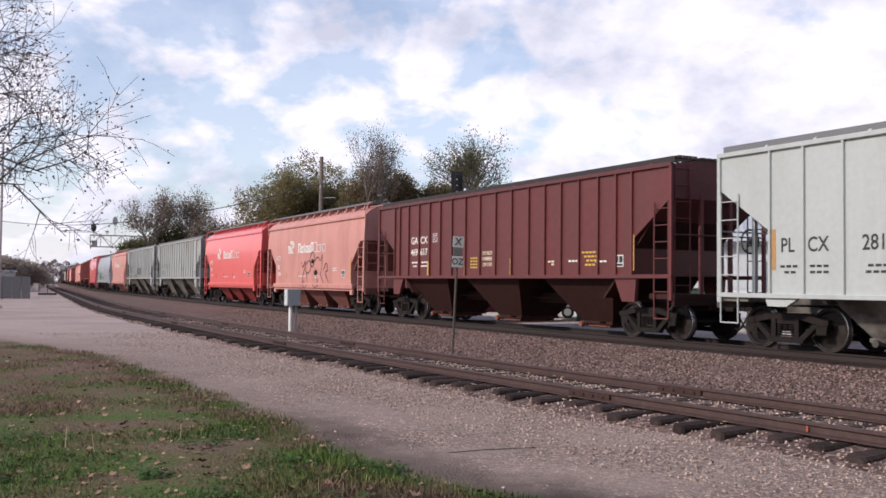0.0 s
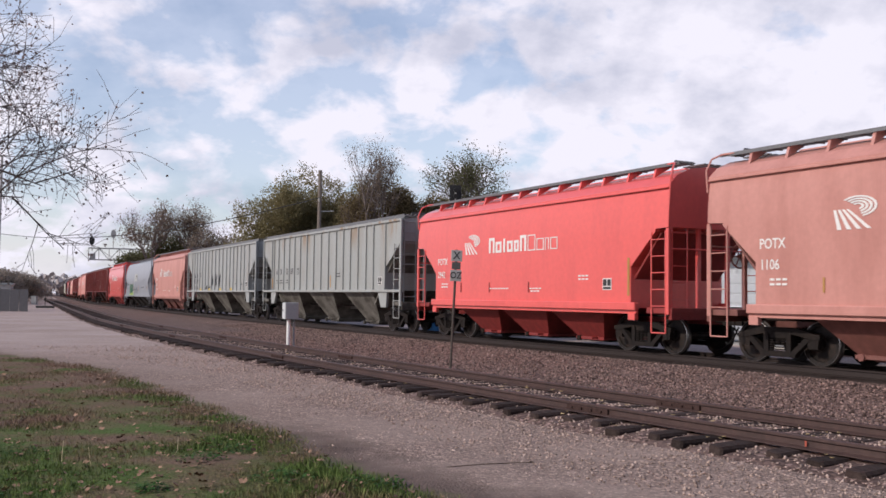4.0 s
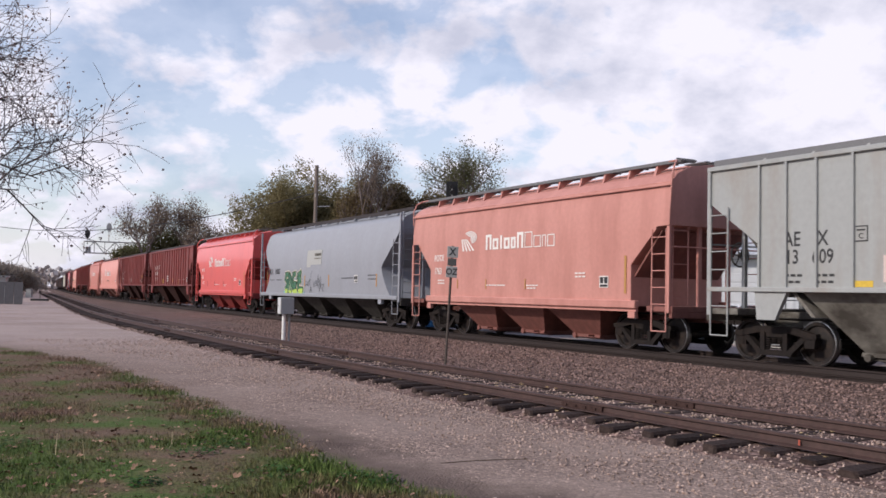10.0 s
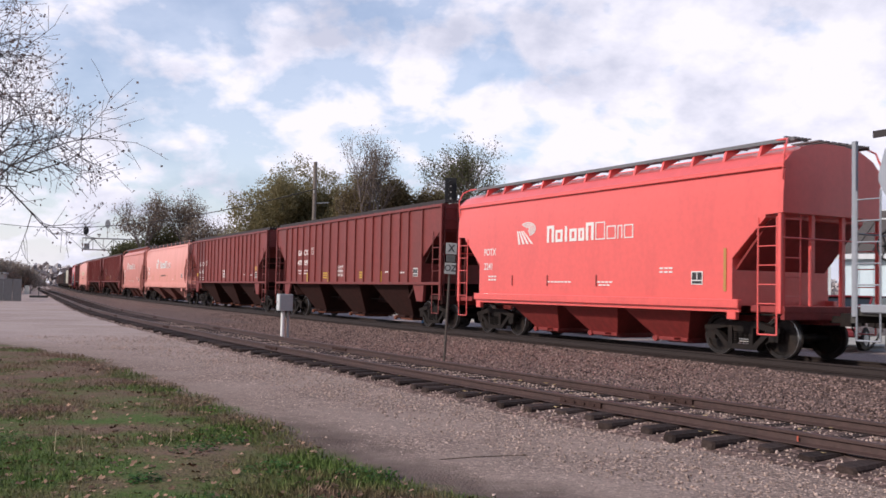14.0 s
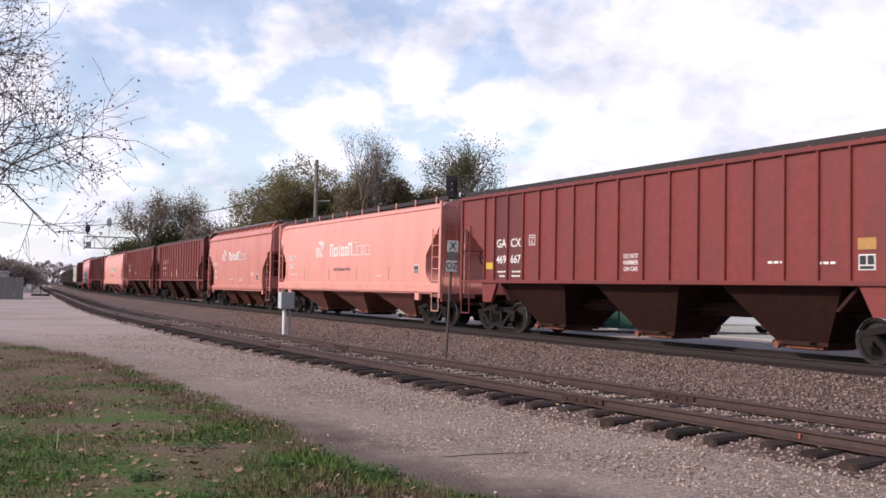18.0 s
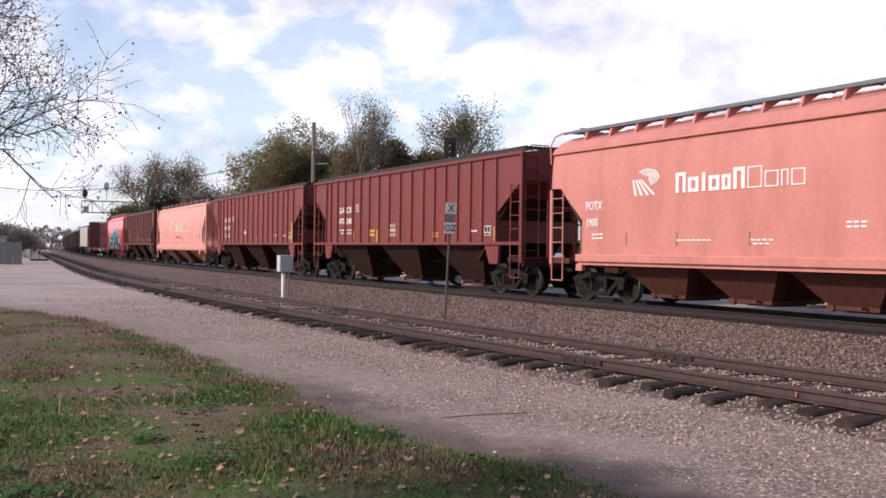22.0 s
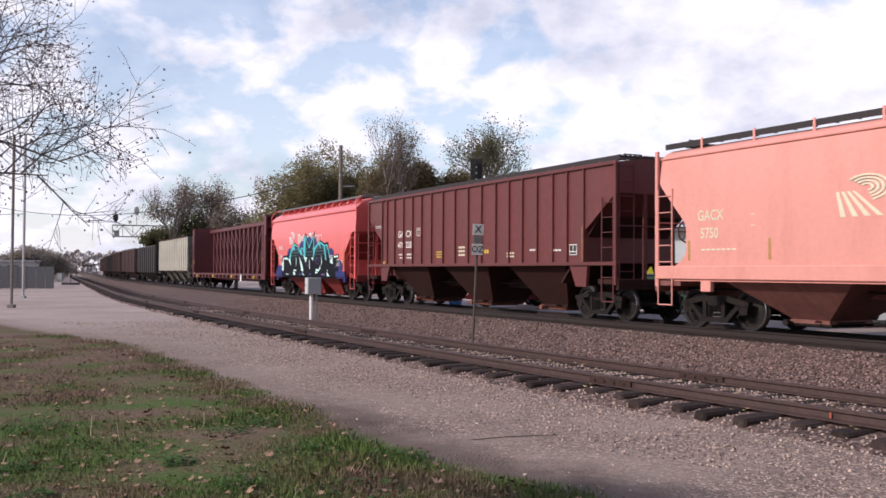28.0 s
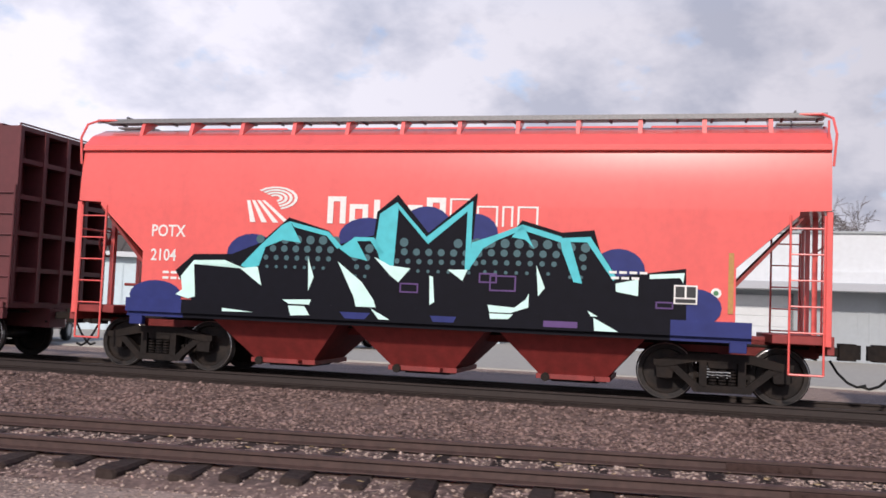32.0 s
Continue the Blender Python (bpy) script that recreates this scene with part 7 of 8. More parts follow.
leafy("grey-green tree beyond the railway", (6.9, 72, GROUND_Z), 9.6, 1.5, 1.8, leaf_olive, 6000, 0.15, 60, 0.15)
leafy("grey-green tree beyond the railway", (9.6, 76, GROUND_Z), 9.4, 1.5, 1.6, leaf_dark, 6000, 0.15, 61, 0.15)
tree("airy autumn tree by the signal bridge", (-29.0, 108, GROUND_Z), 14.2, 0.2, 3, 4, 0.5, 0.4, leaf_brown, 6, 0.4, 0.15, 55, 0.36, 0.02, 5, 0.1, 0.245)
tree("airy autumn tree by the signal bridge", (-25.6, 110, GROUND_Z), 14.0, 0.18, 3, 4, 0.45, 0.45, leaf_brown, 6, 0.4, 0.15, 56, 0.38, 0.02, 5, 0.1, 0.235)
for k, (x, y, h, rx, rz, lf) in enumerate(((-28.2, 112, 8.6, 3.6, 2.8, leaf_dark), (-24.5, 113, 7.6, 3.0, 2.6, leaf_dark), (-32.2, 114, 6.9, 2.2, 1.8, leaf_dark), (-39.5, 146, 5.0, 3.4, 1.8, leaf_olive), (-45.5, 156, 4.2, 3.4, 1.6, leaf_olive))):
    leafy("dark green tree beyond the railway", (x, y, GROUND_Z), h, rx, rz, lf, 13000, 0.20, 70 + k)
for k, (x, y, h, rx, rz, lf) in enumerate(((-62, 128, 7.4, 3.6, 3.2, leaf_haze), (-57, 136, 4.6, 3.6, 2.0, leaf_haze), (-69, 128, 7.8, 4.4, 3.2, leaf_haze), (-60, 146, 5.4, 4, 2.4, leaf_haze), (-65, 162, 4.8, 4.5, 2.2, leaf_haze), (-72, 180, 4.8, 4.5, 2.2, leaf_haze), (-84, 204, 5.0, 5, 2.4, leaf_haze))):
    leafy("autumn tree past the far end of the gravel road", (x, y, GROUND_Z), h, rx, rz, lf, 14000, 0.22, 80 + k)
# behind the sheds, seen through the gaps
for k, (x, y, h, rx, rz, lf) in enumerate(((6.5, 82, 8.5, 3.5, 3.2, leaf_dark), (11, 80, 8.8, 3.5, 3.4, leaf_olive), (15.5, 78, 8.2, 3.2, 3.0, leaf_dark), (50.5, 49, 9.2, 3.0, 3.2, leaf_olive))):
    leafy("olive-green tree behind the sheds", (x, y, GROUND_Z), h, rx, rz, lf, 11000, 0.18, 95 + k)
tree("bare tree behind the white shed", (66.5, 23.5, GROUND_Z), 10.6, 0.2, 4, 4, 0.7, 0.35, leaf_brown, 0, 0.2, 0.16, 57, 0.45, 0.02, 5, 0.12, 0.3)
tree("bare tree behind the white shed", (64.0, 28.5, GROUND_Z), 9.6, 0.2, 4, 4, 0.7, 0.35, leaf_brown, 0, 0.2, 0.16, 58, 0.45, 0.02, 5, 0.12, 0.3)


def far_woods():
    """The wooded skyline: an uneven belt of leaf clumps a long way off."""
    rng = random.Random(17)
    cs = []
    for k in range(9000):
        a = radians(rng.uniform(-95, 48))
        r = rng.uniform(420, 520)
        h = 7.5 + 3.0 * noise.noise((math.degrees(a) * 0.35, 0.5, 0)) + 1.5 * noise.noise((math.degrees(a) * 1.7, 3.5, 0))
        cs.append((Vector((-r * math.sin(a), r * math.cos(a), rng.uniform(-0.25, 0.5) + h * rng.random() ** 0.6)), Vector((0, 0, 1))))
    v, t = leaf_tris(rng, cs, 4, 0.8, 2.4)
    # distance haze is put into this pale leaf colour
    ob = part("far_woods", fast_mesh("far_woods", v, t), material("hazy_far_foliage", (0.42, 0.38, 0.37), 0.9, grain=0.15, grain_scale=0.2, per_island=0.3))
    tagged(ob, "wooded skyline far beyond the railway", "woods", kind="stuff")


far_woods()

# ---------------------------------------------------------------- line-side things
galv = material("galvanised_steel", (0.42, 0.42, 0.41), 0.5, 0.5, grain=0.12, grain_scale=20)
grey_box = material("grey_enamel", (0.34, 0.36, 0.36), 0.5, grain=0.08, grain_scale=20, stain=0.3, stain_col=(0.2, 0.19, 0.17))
white_post = material("white_painted_post", (0.78, 0.78, 0.75), 0.6, grain=0.08, grain_scale=20)
sign_white = material("weathered_white_sign", (0.40, 0.40, 0.38), 0.6, grain=0.12, grain_scale=20)
sign_back = material("dark_sign_plate", (0.10, 0.10, 0.095), 0.6, grain=0.15, grain_scale=20)
wood_pole = material("weathered_pole_timber", (0.20, 0.17, 0.145), 0.9, grain=0.3, grain_scale=10, bump=0.4)
signal_black = material("black_signal_paint", (0.012, 0.012, 0.013), 0.5, grain=0.1)


def rod(name, parent, mat, p, q, r, n=8, label=""):
    bm = bmesh.new()
    tube(bm, p, q, r, n)
    return part(name, bm, mat, parent, label)


def block(name, parent, mat, dims, label="", w=0.012):
    bm = bmesh.new()
    bevel_box(bm, *dims, w)
    return part(name, bm, mat, parent, label)


bx = thing("junction_box", "grey metal junction box on a white post beside the siding", "signal box", pose(-3.45, 28.1, GROUND_Z, 0, 0, 24))
rod("post", bx, white_post, (-0.05, 0, 0), (-0.05, 0, 1.05), 0.055, 12, "white painted post")
block("box", bx, grey_box, (-0.2, 0.2, -0.16, 0.16, 0.98, 1.47))
block("door", bx, material("pale_grey_enamel", (0.55, 0.57, 0.57), 0.5, grain=0.06), (-0.205, -0.2, -0.14, 0.14, 1.0, 1.45), "paler door of the box", 0.004)
rod("conduit", bx, grey_box, (0.13, 0.05, 0), (0.13, 0.05, 1.0), 0.03, 8)
rod("latch", bx, galv, (-0.2, 0.02, 1.24), (-0.25, 0.02, 1.24), 0.015, 6)

sg = thing("track_sign", "leaning post with square white plates lettered X and OZ", "sign", pose(0.94, 21.25, 0.0, 0, 2.4, 8))
rod("post", sg, material("rusty_sign_post", (0.09, 0.075, 0.065), 0.8, grain=0.25), (0, 0, -0.25), (0, 0, 2.68), 0.028, 8)
for z, tx in ((2.54, "X"), (2.1, "OZ")):
    p = block("plate", sg, sign_white, (-0.125, 0.125, -0.05, -0.035, z - 0.125, z + 0.125), "square white plate", 0.006)
    part("lettering", lettering(tx, 0.24 if tx == "X" else 0.2), black_letter, p, m=Matrix(((0.9, 0, 0, 0), (0, 0, -1, -0.052), (0, 1, 0, z), (0, 0, 0, 1))))
block("dark_plate", sg, sign_back, (-0.10, 0.10, -0.045, -0.03, 2.24, 2.40), "dark plate between the white ones", 0.006)

up = thing("utility_pole", "weathered timber utility pole beyond the railway", "utility pole", pose(-5.75, 60, GROUND_Z))
rod("pole", up, wood_pole, (0, 0, -0.2), (0.02, 0, 9.62), 0.12, 10)
rod("bracket_arm", up, galv, (0, 0, 7.0), (0.9, 0, 7.05), 0.03)
rod("insulator", up, sign_white, (0, -0.2, 7.66), (0, -0.2, 7.82), 0.04, 8)
block("insulator_bracket", up, galv, (-0.04, 0.04, -0.24, -0.15, 7.6, 7.66))
for k, (x, y, h) in enumerate(((-18.1, 41.4, 7.5), (-23.6, 55.4, 9.5), (-20.5, 43.6, 9.0))):
    q = thing("utility_pole", "slender pole beside the gravel road", "utility pole", pose(x, y, GROUND_Z))
    rod("pole", q, wood_pole if k != 1 else galv, (0, 0, -0.2), (0, 0, h), 0.06 if k == 0 else 0.075, 10)
    block("base_collar", q, wood_pole if k != 1 else galv, (-0.14, 0.14, -0.14, 0.14, -0.1, 0.15))


def cable(name, label, a, b, sag, r):
    cb = thing(name, label, "cable")
    a, b = Vector(a), Vector(b)
    bm = bmesh.new()
    pts = [a.lerp(b, k / 24) - Vector((0, 0, sag * 4 * (k / 24) * (1 - k / 24))) for k in range(25)]
    rings = [[bm.verts.new(p + Vector((0.7 * r * math.cos(1.2566 * i), 0.7 * r * math.cos(1.2566 * i), r * math.sin(1.2566 * i)))) for i in range(5)] for p in pts]
    for ra, rb in zip(rings, rings[1:]):
        for i in range(5):
            bm.faces.new((ra[i], ra[(i + 1) % 5], rb[(i + 1) % 5], rb[i]))
    part("wire", bm, signal_black, cb)


cable("overhead_cable", "overhead wire that sags away from the utility pole", (-5.75, 59.8, 7.8), (-62, 118, 12.0), 3.2, 0.03)

ms = thing("signal_mast", "black railway signal on a steel mast beyond the main track", "railway signal", pose(1.85, 39.0, GROUND_Z))
rod("mast", ms, galv, (0, 0, -0.1), (0, 0, 6.1), 0.07, 10)
block("backplate", ms, signal_black, (-0.24, 0.24, -0.06, 0.0, 5.35, 6.3))
for z in (5.6, 5.85, 6.1):
    rod("hood", ms, signal_black, (0, -0.05, z), (0, -0.3, z - 0.03), 0.10, 10)
block("platform", ms, galv, (-0.3, 0.3, 0.05, 0.6, 4.9, 4.95))

gb = thing("signal_bridge", "steel lattice cantilever signal bridge over the railway", "signal bridge", pose(-36.8, 135.4, GROUND_Z, 0, 0, 17.2))
for dx in (0, -0.8):
    rod("mast", gb, galv, (dx, 0, 0), (dx, 0, 8.0), 0.14, 8)
for yy in (-0.35, 0.35):
    for z in (6.35, 7.95):
        rod("chord", gb, galv, (0, yy, z), (-8.1, yy, z), 0.075, 6)
    for k in range(6):
        x = -1.35 * k
        rod("lattice_bar", gb, galv, (x, yy, 6.35), (x - 1.35, yy, 7.95) if k % 2 == 0 else (x - 1.35, yy, 6.35), 0.05, 5) if k % 2 == 0 else rod("lattice_bar", gb, galv, (x, yy, 7.95), (x - 1.35, yy, 6.35), 0.05, 5)
        rod("upright", gb, galv, (x - 1.35, yy, 6.35), (x - 1.35, yy, 7.95), 0.05, 5)
for x, z, mat in ((-7.7, 9.0, signal_black), (-4.9, 10.0, galv)):
    rod("head_post", gb, galv, (x, 0, 7.9), (x, 0, z - 0.5), 0.05, 6)
    bm = bmesh.new()
    prism(bm, [(x + 0.36 * math.cos(a), z + 0.62 * math.sin(a)) for a in np.linspace(0, 6.28, 17)[:-1]], -0.06, 0.06)
    part("signal_head", bm, mat, gb, "oval signal head")
block("hanging_case", gb, galv, (-7.9, -7.2, -0.3, 0.3, 6.4, 7.2))

sw = thing("switch_stand", "dark switch stand at the far end of the siding", "switch stand", pose(-39.6, 104.9, GROUND_Z))
block("base", sw, signal_black, (-0.9, 0.9, -0.3, 0.3, 0, 0.25))
rod("rod", sw, signal_black, (0, 0, 0.2), (0, 0, 0.9), 0.04)
block("target", sw, signal_black, (-0.12, 0.12, -0.03, 0.03, 0.8, 1.1))
cbx = thing("equipment_cabinet", "small white equipment cabinet far down the line", "cabinet", pose(-52.5, 135, GROUND_Z))
block("case", cbx, sign_white, (-0.35, 0.35, -0.3, 0.3, 0, 1.1))
block("roof", cbx, galv, (-0.4, 0.4, -0.35, 0.35, 1.1, 1.18))


# ---------------------------------------------------------------- the yard beyond the main track
lot_mat = material("pale_concrete_lot", (0.38, 0.355, 0.31), 0.9, grain=0.12, grain_scale=6, stain=0.4, stain_col=(0.34, 0.32, 0.29), stain_scale=(0.25, 0.25, 0.25), bump=0.2, world_space=True)
v, f = sweep(MAIN, -70, 62, [(9.8, GROUND_Z - 0.2), (10.0, GROUND_Z + 0.045), (60.0, GROUND_Z + 0.06), (60.2, GROUND_Z - 0.2)], 4.0, 1.0)
tagged(part("concrete_lot", raw("concrete_lot", v, f), lot_mat), "pale worn concrete yard beyond the main track", "pavement", kind="structure")
LOT_Z = GROUND_Z + 0.055
white_clad = material("white_metal_cladding", (0.62, 0.64, 0.65), 0.55, grain=0.05, grain_scale=5, stain=0.25, stain_col=(0.5, 0.5, 0.5), stain_at=0.56)
blue_clad = material("pale_blue_metal_cladding", (0.58, 0.68, 0.72), 0.55, grain=0.05, grain_scale=5, stain=0.25, stain_col=(0.45, 0.52, 0.55), stain_at=0.56)
grey_clad = material("pale_grey_metal_cladding", (0.36, 0.39, 0.41), 0.6, grain=0.05, grain_scale=5, stain=0.25, stain_col=(0.38, 0.41, 0.43), stain_at=0.56)
dark_roof = material("brown_grey_shingle_roof", (0.11, 0.095, 0.085), 0.9, grain=0.2, grain_scale=8, stain=0.3, stain_col=(0.08, 0.07, 0.065))
pale_roof = material("pale_corrugated_roof", (0.55, 0.56, 0.57), 0.5, 0.2, grain=0.06, grain_scale=4, stain=0.3, stain_col=(0.42, 0.42, 0.42))
dark_trim = material("dark_grey_trim", (0.12, 0.12, 0.125), 0.6, grain=0.1)
pane_mat = material("dark_window_glass", (0.03, 0.035, 0.04), 0.1, grain=0.05)


def wall_frame(p, q):
    """A frame with x along the front wall from p to q, and y going back from it."""
    a = math.atan2(q[1] - p[1], q[0] - p[0])
    return pose(p[0], p[1], LOT_Z, 0, 0, math.degrees(a)), math.hypot(q[0] - p[0], q[1] - p[1])


def cladding(parent, mat, length, z0, z1, gap=0.6, y=0.0):
    n = int(length / gap)
    for k in range(n + 1):
        part("wall_rib", shared(("wall_rib", z0, z1), lambda bm: prism(bm, [(-0.07, z0), (0.07, z0), (0.07, z1), (-0.07, z1)], -0.035, 0.0)), mat, parent, m=pose(length * k / n, y, 0))


def shed(label, p, q, depth, eave, ridge, wall_mat, roof_mat, doors=(), windows=(), band=None, over=0.35):
    m, ln = wall_frame(p, q)
    th = thing("shed", label, "building", m)
    part("wall", shared(("shed_wall", ln), lambda bm: (box(bm, 0, ln, 0, 0.15, 0, eave), box(bm, 0, ln, depth - 0.15, depth, 0, eave))), wall_mat, th)
    for x in (0.0, ln - 0.15):
        bm = bmesh.new()
        a = [bm.verts.new((x + dx, y, z)) for dx in (0.002, 0.148) for y, z in ((0.151, 0), (depth - 0.151, 0), (depth - 0.151, eave), (depth / 2, ridge - 0.06), (0.151, eave))]
        for fc in ((0, 1, 2, 3, 4), (9, 8, 7, 6, 5), (0, 5, 6, 1), (1, 6, 7, 2), (2, 7, 8, 3), (3, 8, 9, 4), (4, 9, 5, 0)):
            bm.faces.new([a[i] for i in fc])
        part("gable_wall", bm, wall_mat, th)
    rise = math.atan2(ridge - eave, depth / 2)
    run = math.hypot(ridge - eave, depth / 2) + over
    for back in (0, 1):
        rm = pose(ln / 2, depth / 2, ridge, 0, 0, 180 * back) @ pose(0, 0, 0, math.degrees(rise), 0, 0)
        rf = part("roof", shared(("shed_roof", ln, back), lambda bm: box(bm, -ln / 2 - 0.3, ln / 2 + 0.3, -run, 0, 0, 0.10)), roof_mat, th, m=rm)
        if not back:
            n = int((ln + 0.6) / 0.75)
            for k in range(n + 1):
                part("roof_rib", shared(("roof_rib", round(run, 2)), lambda bm: box(bm, -0.04, 0.04, -run, 0, 0.1, 0.145)), roof_mat, rf, m=pose(-ln / 2 - 0.3 + (ln + 0.6) * k / n, 0, 0))
    part("ridge_cap", shared(("ridge_cap", ln), lambda bm: box(bm, -0.3, ln + 0.3, -0.15, 0.15, 0.06, 0.14)), white_clad, th, "white ridge cap", pose(0, depth / 2, ridge))
    part("fascia", shared(("fascia", ln), lambda bm: box(bm, -0.3, ln + 0.3, -over - 0.06, -over, eave - 0.26, eave - 0.02)), band or white_clad, th)
    cladding(th, wall_mat, ln, 0, eave - 0.02)
    for x, w, h in doors:
        d = part("door", shared(("shed_door", w, h), lambda bm: bevel_box(bm, 0, w, -0.09, -0.04, 0, h, 0.01)), white_clad, th, "white roll-up door", pose(x, 0, 0))
        for k in range(int(h / 0.5)):
            part("door_panel", shared(("door_panel", w), lambda bm: bevel_box(bm, 0.06, w - 0.06, -0.11, -0.09, 0.04, 0.46, 0.01)), white_clad, d, m=pose(0, 0, 0.5 * k))
    for x, z, w, h in windows:
        wd = part("window", shared(("shed_win", w, h), lambda bm: bevel_box(bm, -w / 2 - 0.07, w / 2 + 0.07, -0.08, -0.04, -0.07, h + 0.07, 0.01)), white_clad, th, m=pose(x, 0, z))
        part("pane", shared(("shed_pane", w, h), lambda bm: box(bm, -w / 2, w / 2, -0.095, -0.08, 0, h)), pane_mat, wd)
    return th


shed("white metal shed with a pale corrugated roof", (6.0, 50.2), (21.2, 46.6), 9.0, 3.95, 5.9, white_clad, pale_roof, doors=((9.0, 3.2, 3.0),), windows=((3.2, 1.2, 1.0, 0.9),), band=dark_trim)
shed("pale blue metal shed with a brown shingle roof", (20.5, 43.6), (38.4, 29.6), 10.0, 3.72, 5.6, blue_clad, dark_roof, doors=((15.5, 2.4, 2.6),), windows=((12.6, 1.6, 0.9, 0.8),))
shed("long dark-roofed building behind the pale blue shed", (27.0, 57.0), (52.0, 36.5), 12.0, 4.8, 7.4, grey_clad, dark_roof, windows=((6.0, 2.0, 1.2, 1.2), (14.0, 2.0, 1.2, 1.2), (20.0, 2.0, 1.2, 1.2)))


def parapet_store(label, p, q, depth):
    m, ln = wall_frame(p, q)
    th = thing("warehouse", label, "building", m)
    # the canopy's shade is put into the lower wall's grey
    part("lower_wall", shared("pw_low", lambda bm: box(bm, 0, ln, 0.9, depth, 0, 3.3)), grey_clad, th, "lower metal wall under the canopy, shade in its grey")
    part("upper_wall", shared("pw_up", lambda bm: box(bm, 0, ln, 0.6, depth, 4.05, 5.75)), white_clad, th, "white upper wall")
    part("canopy", shared("pw_canopy", lambda bm: (prism(bm, [(0, 3.3), (ln, 3.3), (ln, 4.05), (0, 4.05)], 0.35, depth - 0.01))), white_clad, th)
    part("canopy_roof", shared("pw_eave", lambda bm: bevel_box(bm, -0.2, ln + 0.2, -0.5, 0.35, 3.12, 3.5, 0.03)), material("weathered_grey_eave", (0.42, 0.43, 0.45), 0.6, grain=0.08), th, "weathered grey eave")
    part("coping", shared("pw_cope", lambda bm: bevel_box(bm, -0.1, ln + 0.1, 0.5, depth + 0.1, 5.75, 5.87, 0.02)), grey_box, th)
    cladding(th, grey_clad, ln, 0, 3.1, 0.45, 0.9)
    for x in (7.6, 22.0):
        d = part("door", shared("pw_door", lambda bm: bevel_box(bm, 0, 3.0, 0.80, 0.86, 0, 2.9, 0.01)), white_clad, th, "white roll-up door", pose(x, 0, 0))
        for k in range(6):
            part("door_panel", shared("pw_panel", lambda bm: bevel_box(bm, 0.05, 2.95, 0.775, 0.80, 0.02, 0.46, 0.008)), white_clad, d, m=pose(0, 0, 0.48 * k))
        for xx in (-0.12, 3.0):
            part("door_jamb", shared("pw_jamb", lambda bm: box(bm, 0, 0.12, 0.76, 0.86, 0, 3.0)), dark_trim, th, m=pose(x + xx, 0, 0))
    for x in (4.6, 15.0):
        w = part("wall_lamp", shared("pw_lamp", lambda bm: bevel_box(bm, -0.25, 0.25, 0.55, 0.86, 2.55, 2.8, 0.03)), dark_trim, th, m=pose(x, 0, 0))
        part("lamp_cover", shared("pw_cover", lambda bm: bevel_box(bm, -0.2, 0.2, 0.58, 0.83, 2.45, 2.55, 0.02)), white_clad, w)


parapet_store("long white warehouse with a parapet, grey eave and roll-up doors", (38.7, 26.2), (53.5, -12.0), 14.0)

# fence and shed past the far end of the gravel road
fence_grey = material("weathered_grey_fence", (0.15, 0.15, 0.155), 0.8, grain=0.15, grain_scale=8, stain=0.3, stain_col=(0.17, 0.165, 0.16))
fn = thing("metal_fence", "long weathered grey metal fence past the gravel road", "fence", pose(-48.3, 77.5, GROUND_Z, 0, 0, 16))
for k in range(23):
    part("panel", shared("fence_panel", lambda bm: bevel_box(bm, 0.01, 0.70, -0.03, 0.03, 0.05, 1.92, 0.008)), fence_grey, fn, m=pose(0.72 * k, 0.012 * (k % 2), 0))
for k in range(8):
    part("post", shared("fence_post", lambda bm: bevel_box(bm, -0.05, 0.05, 0.05, 0.15, -0.2, 2.0, 0.01)), fence_grey, fn, m=pose(2.05 * k, 0, 0))
for z in (0.5, 1.7):
    part("rail", shared("fence_rail", lambda bm: box(bm, 0, 15.8, 0.04, 0.09, 0, 0.09)), fence_grey, fn, m=pose(0, 0, z))
hut = thing("equipment_hut", "small pale flat-roofed hut behind the grey fence", "hut", pose(-39.0, 89.5, GROUND_Z, 0, 0, 18))
block("wall", hut, sign_white, (-2.0, 2.0, -1.5, 1.5, 0, 2.35), "", 0.02)
block("roof", hut, grey_box, (-2.15, 2.15, -1.65, 1.65, 2.35, 2.51), "", 0.02)
block("door", hut, fence_grey, (-0.5, 0.4, -1.55, -1.5, 0.05, 2.05), "", 0.01)

# ---------------------------------------------------------------- parked vehicles and yard clutter
glass_dark = material("tinted_car_glass", (0.02, 0.024, 0.028), 0.08, grain=0.02)
chrome = material("bright_bumper_metal", (0.6, 0.6, 0.6), 0.25, 0.8, grain=0.05)
lamp_glass = material("pale_headlamp_glass", (0.75, 0.75, 0.72), 0.2, grain=0.04)
tail_red = material("red_tail_lamp", (0.35, 0.02, 0.02), 0.3, grain=0.05)
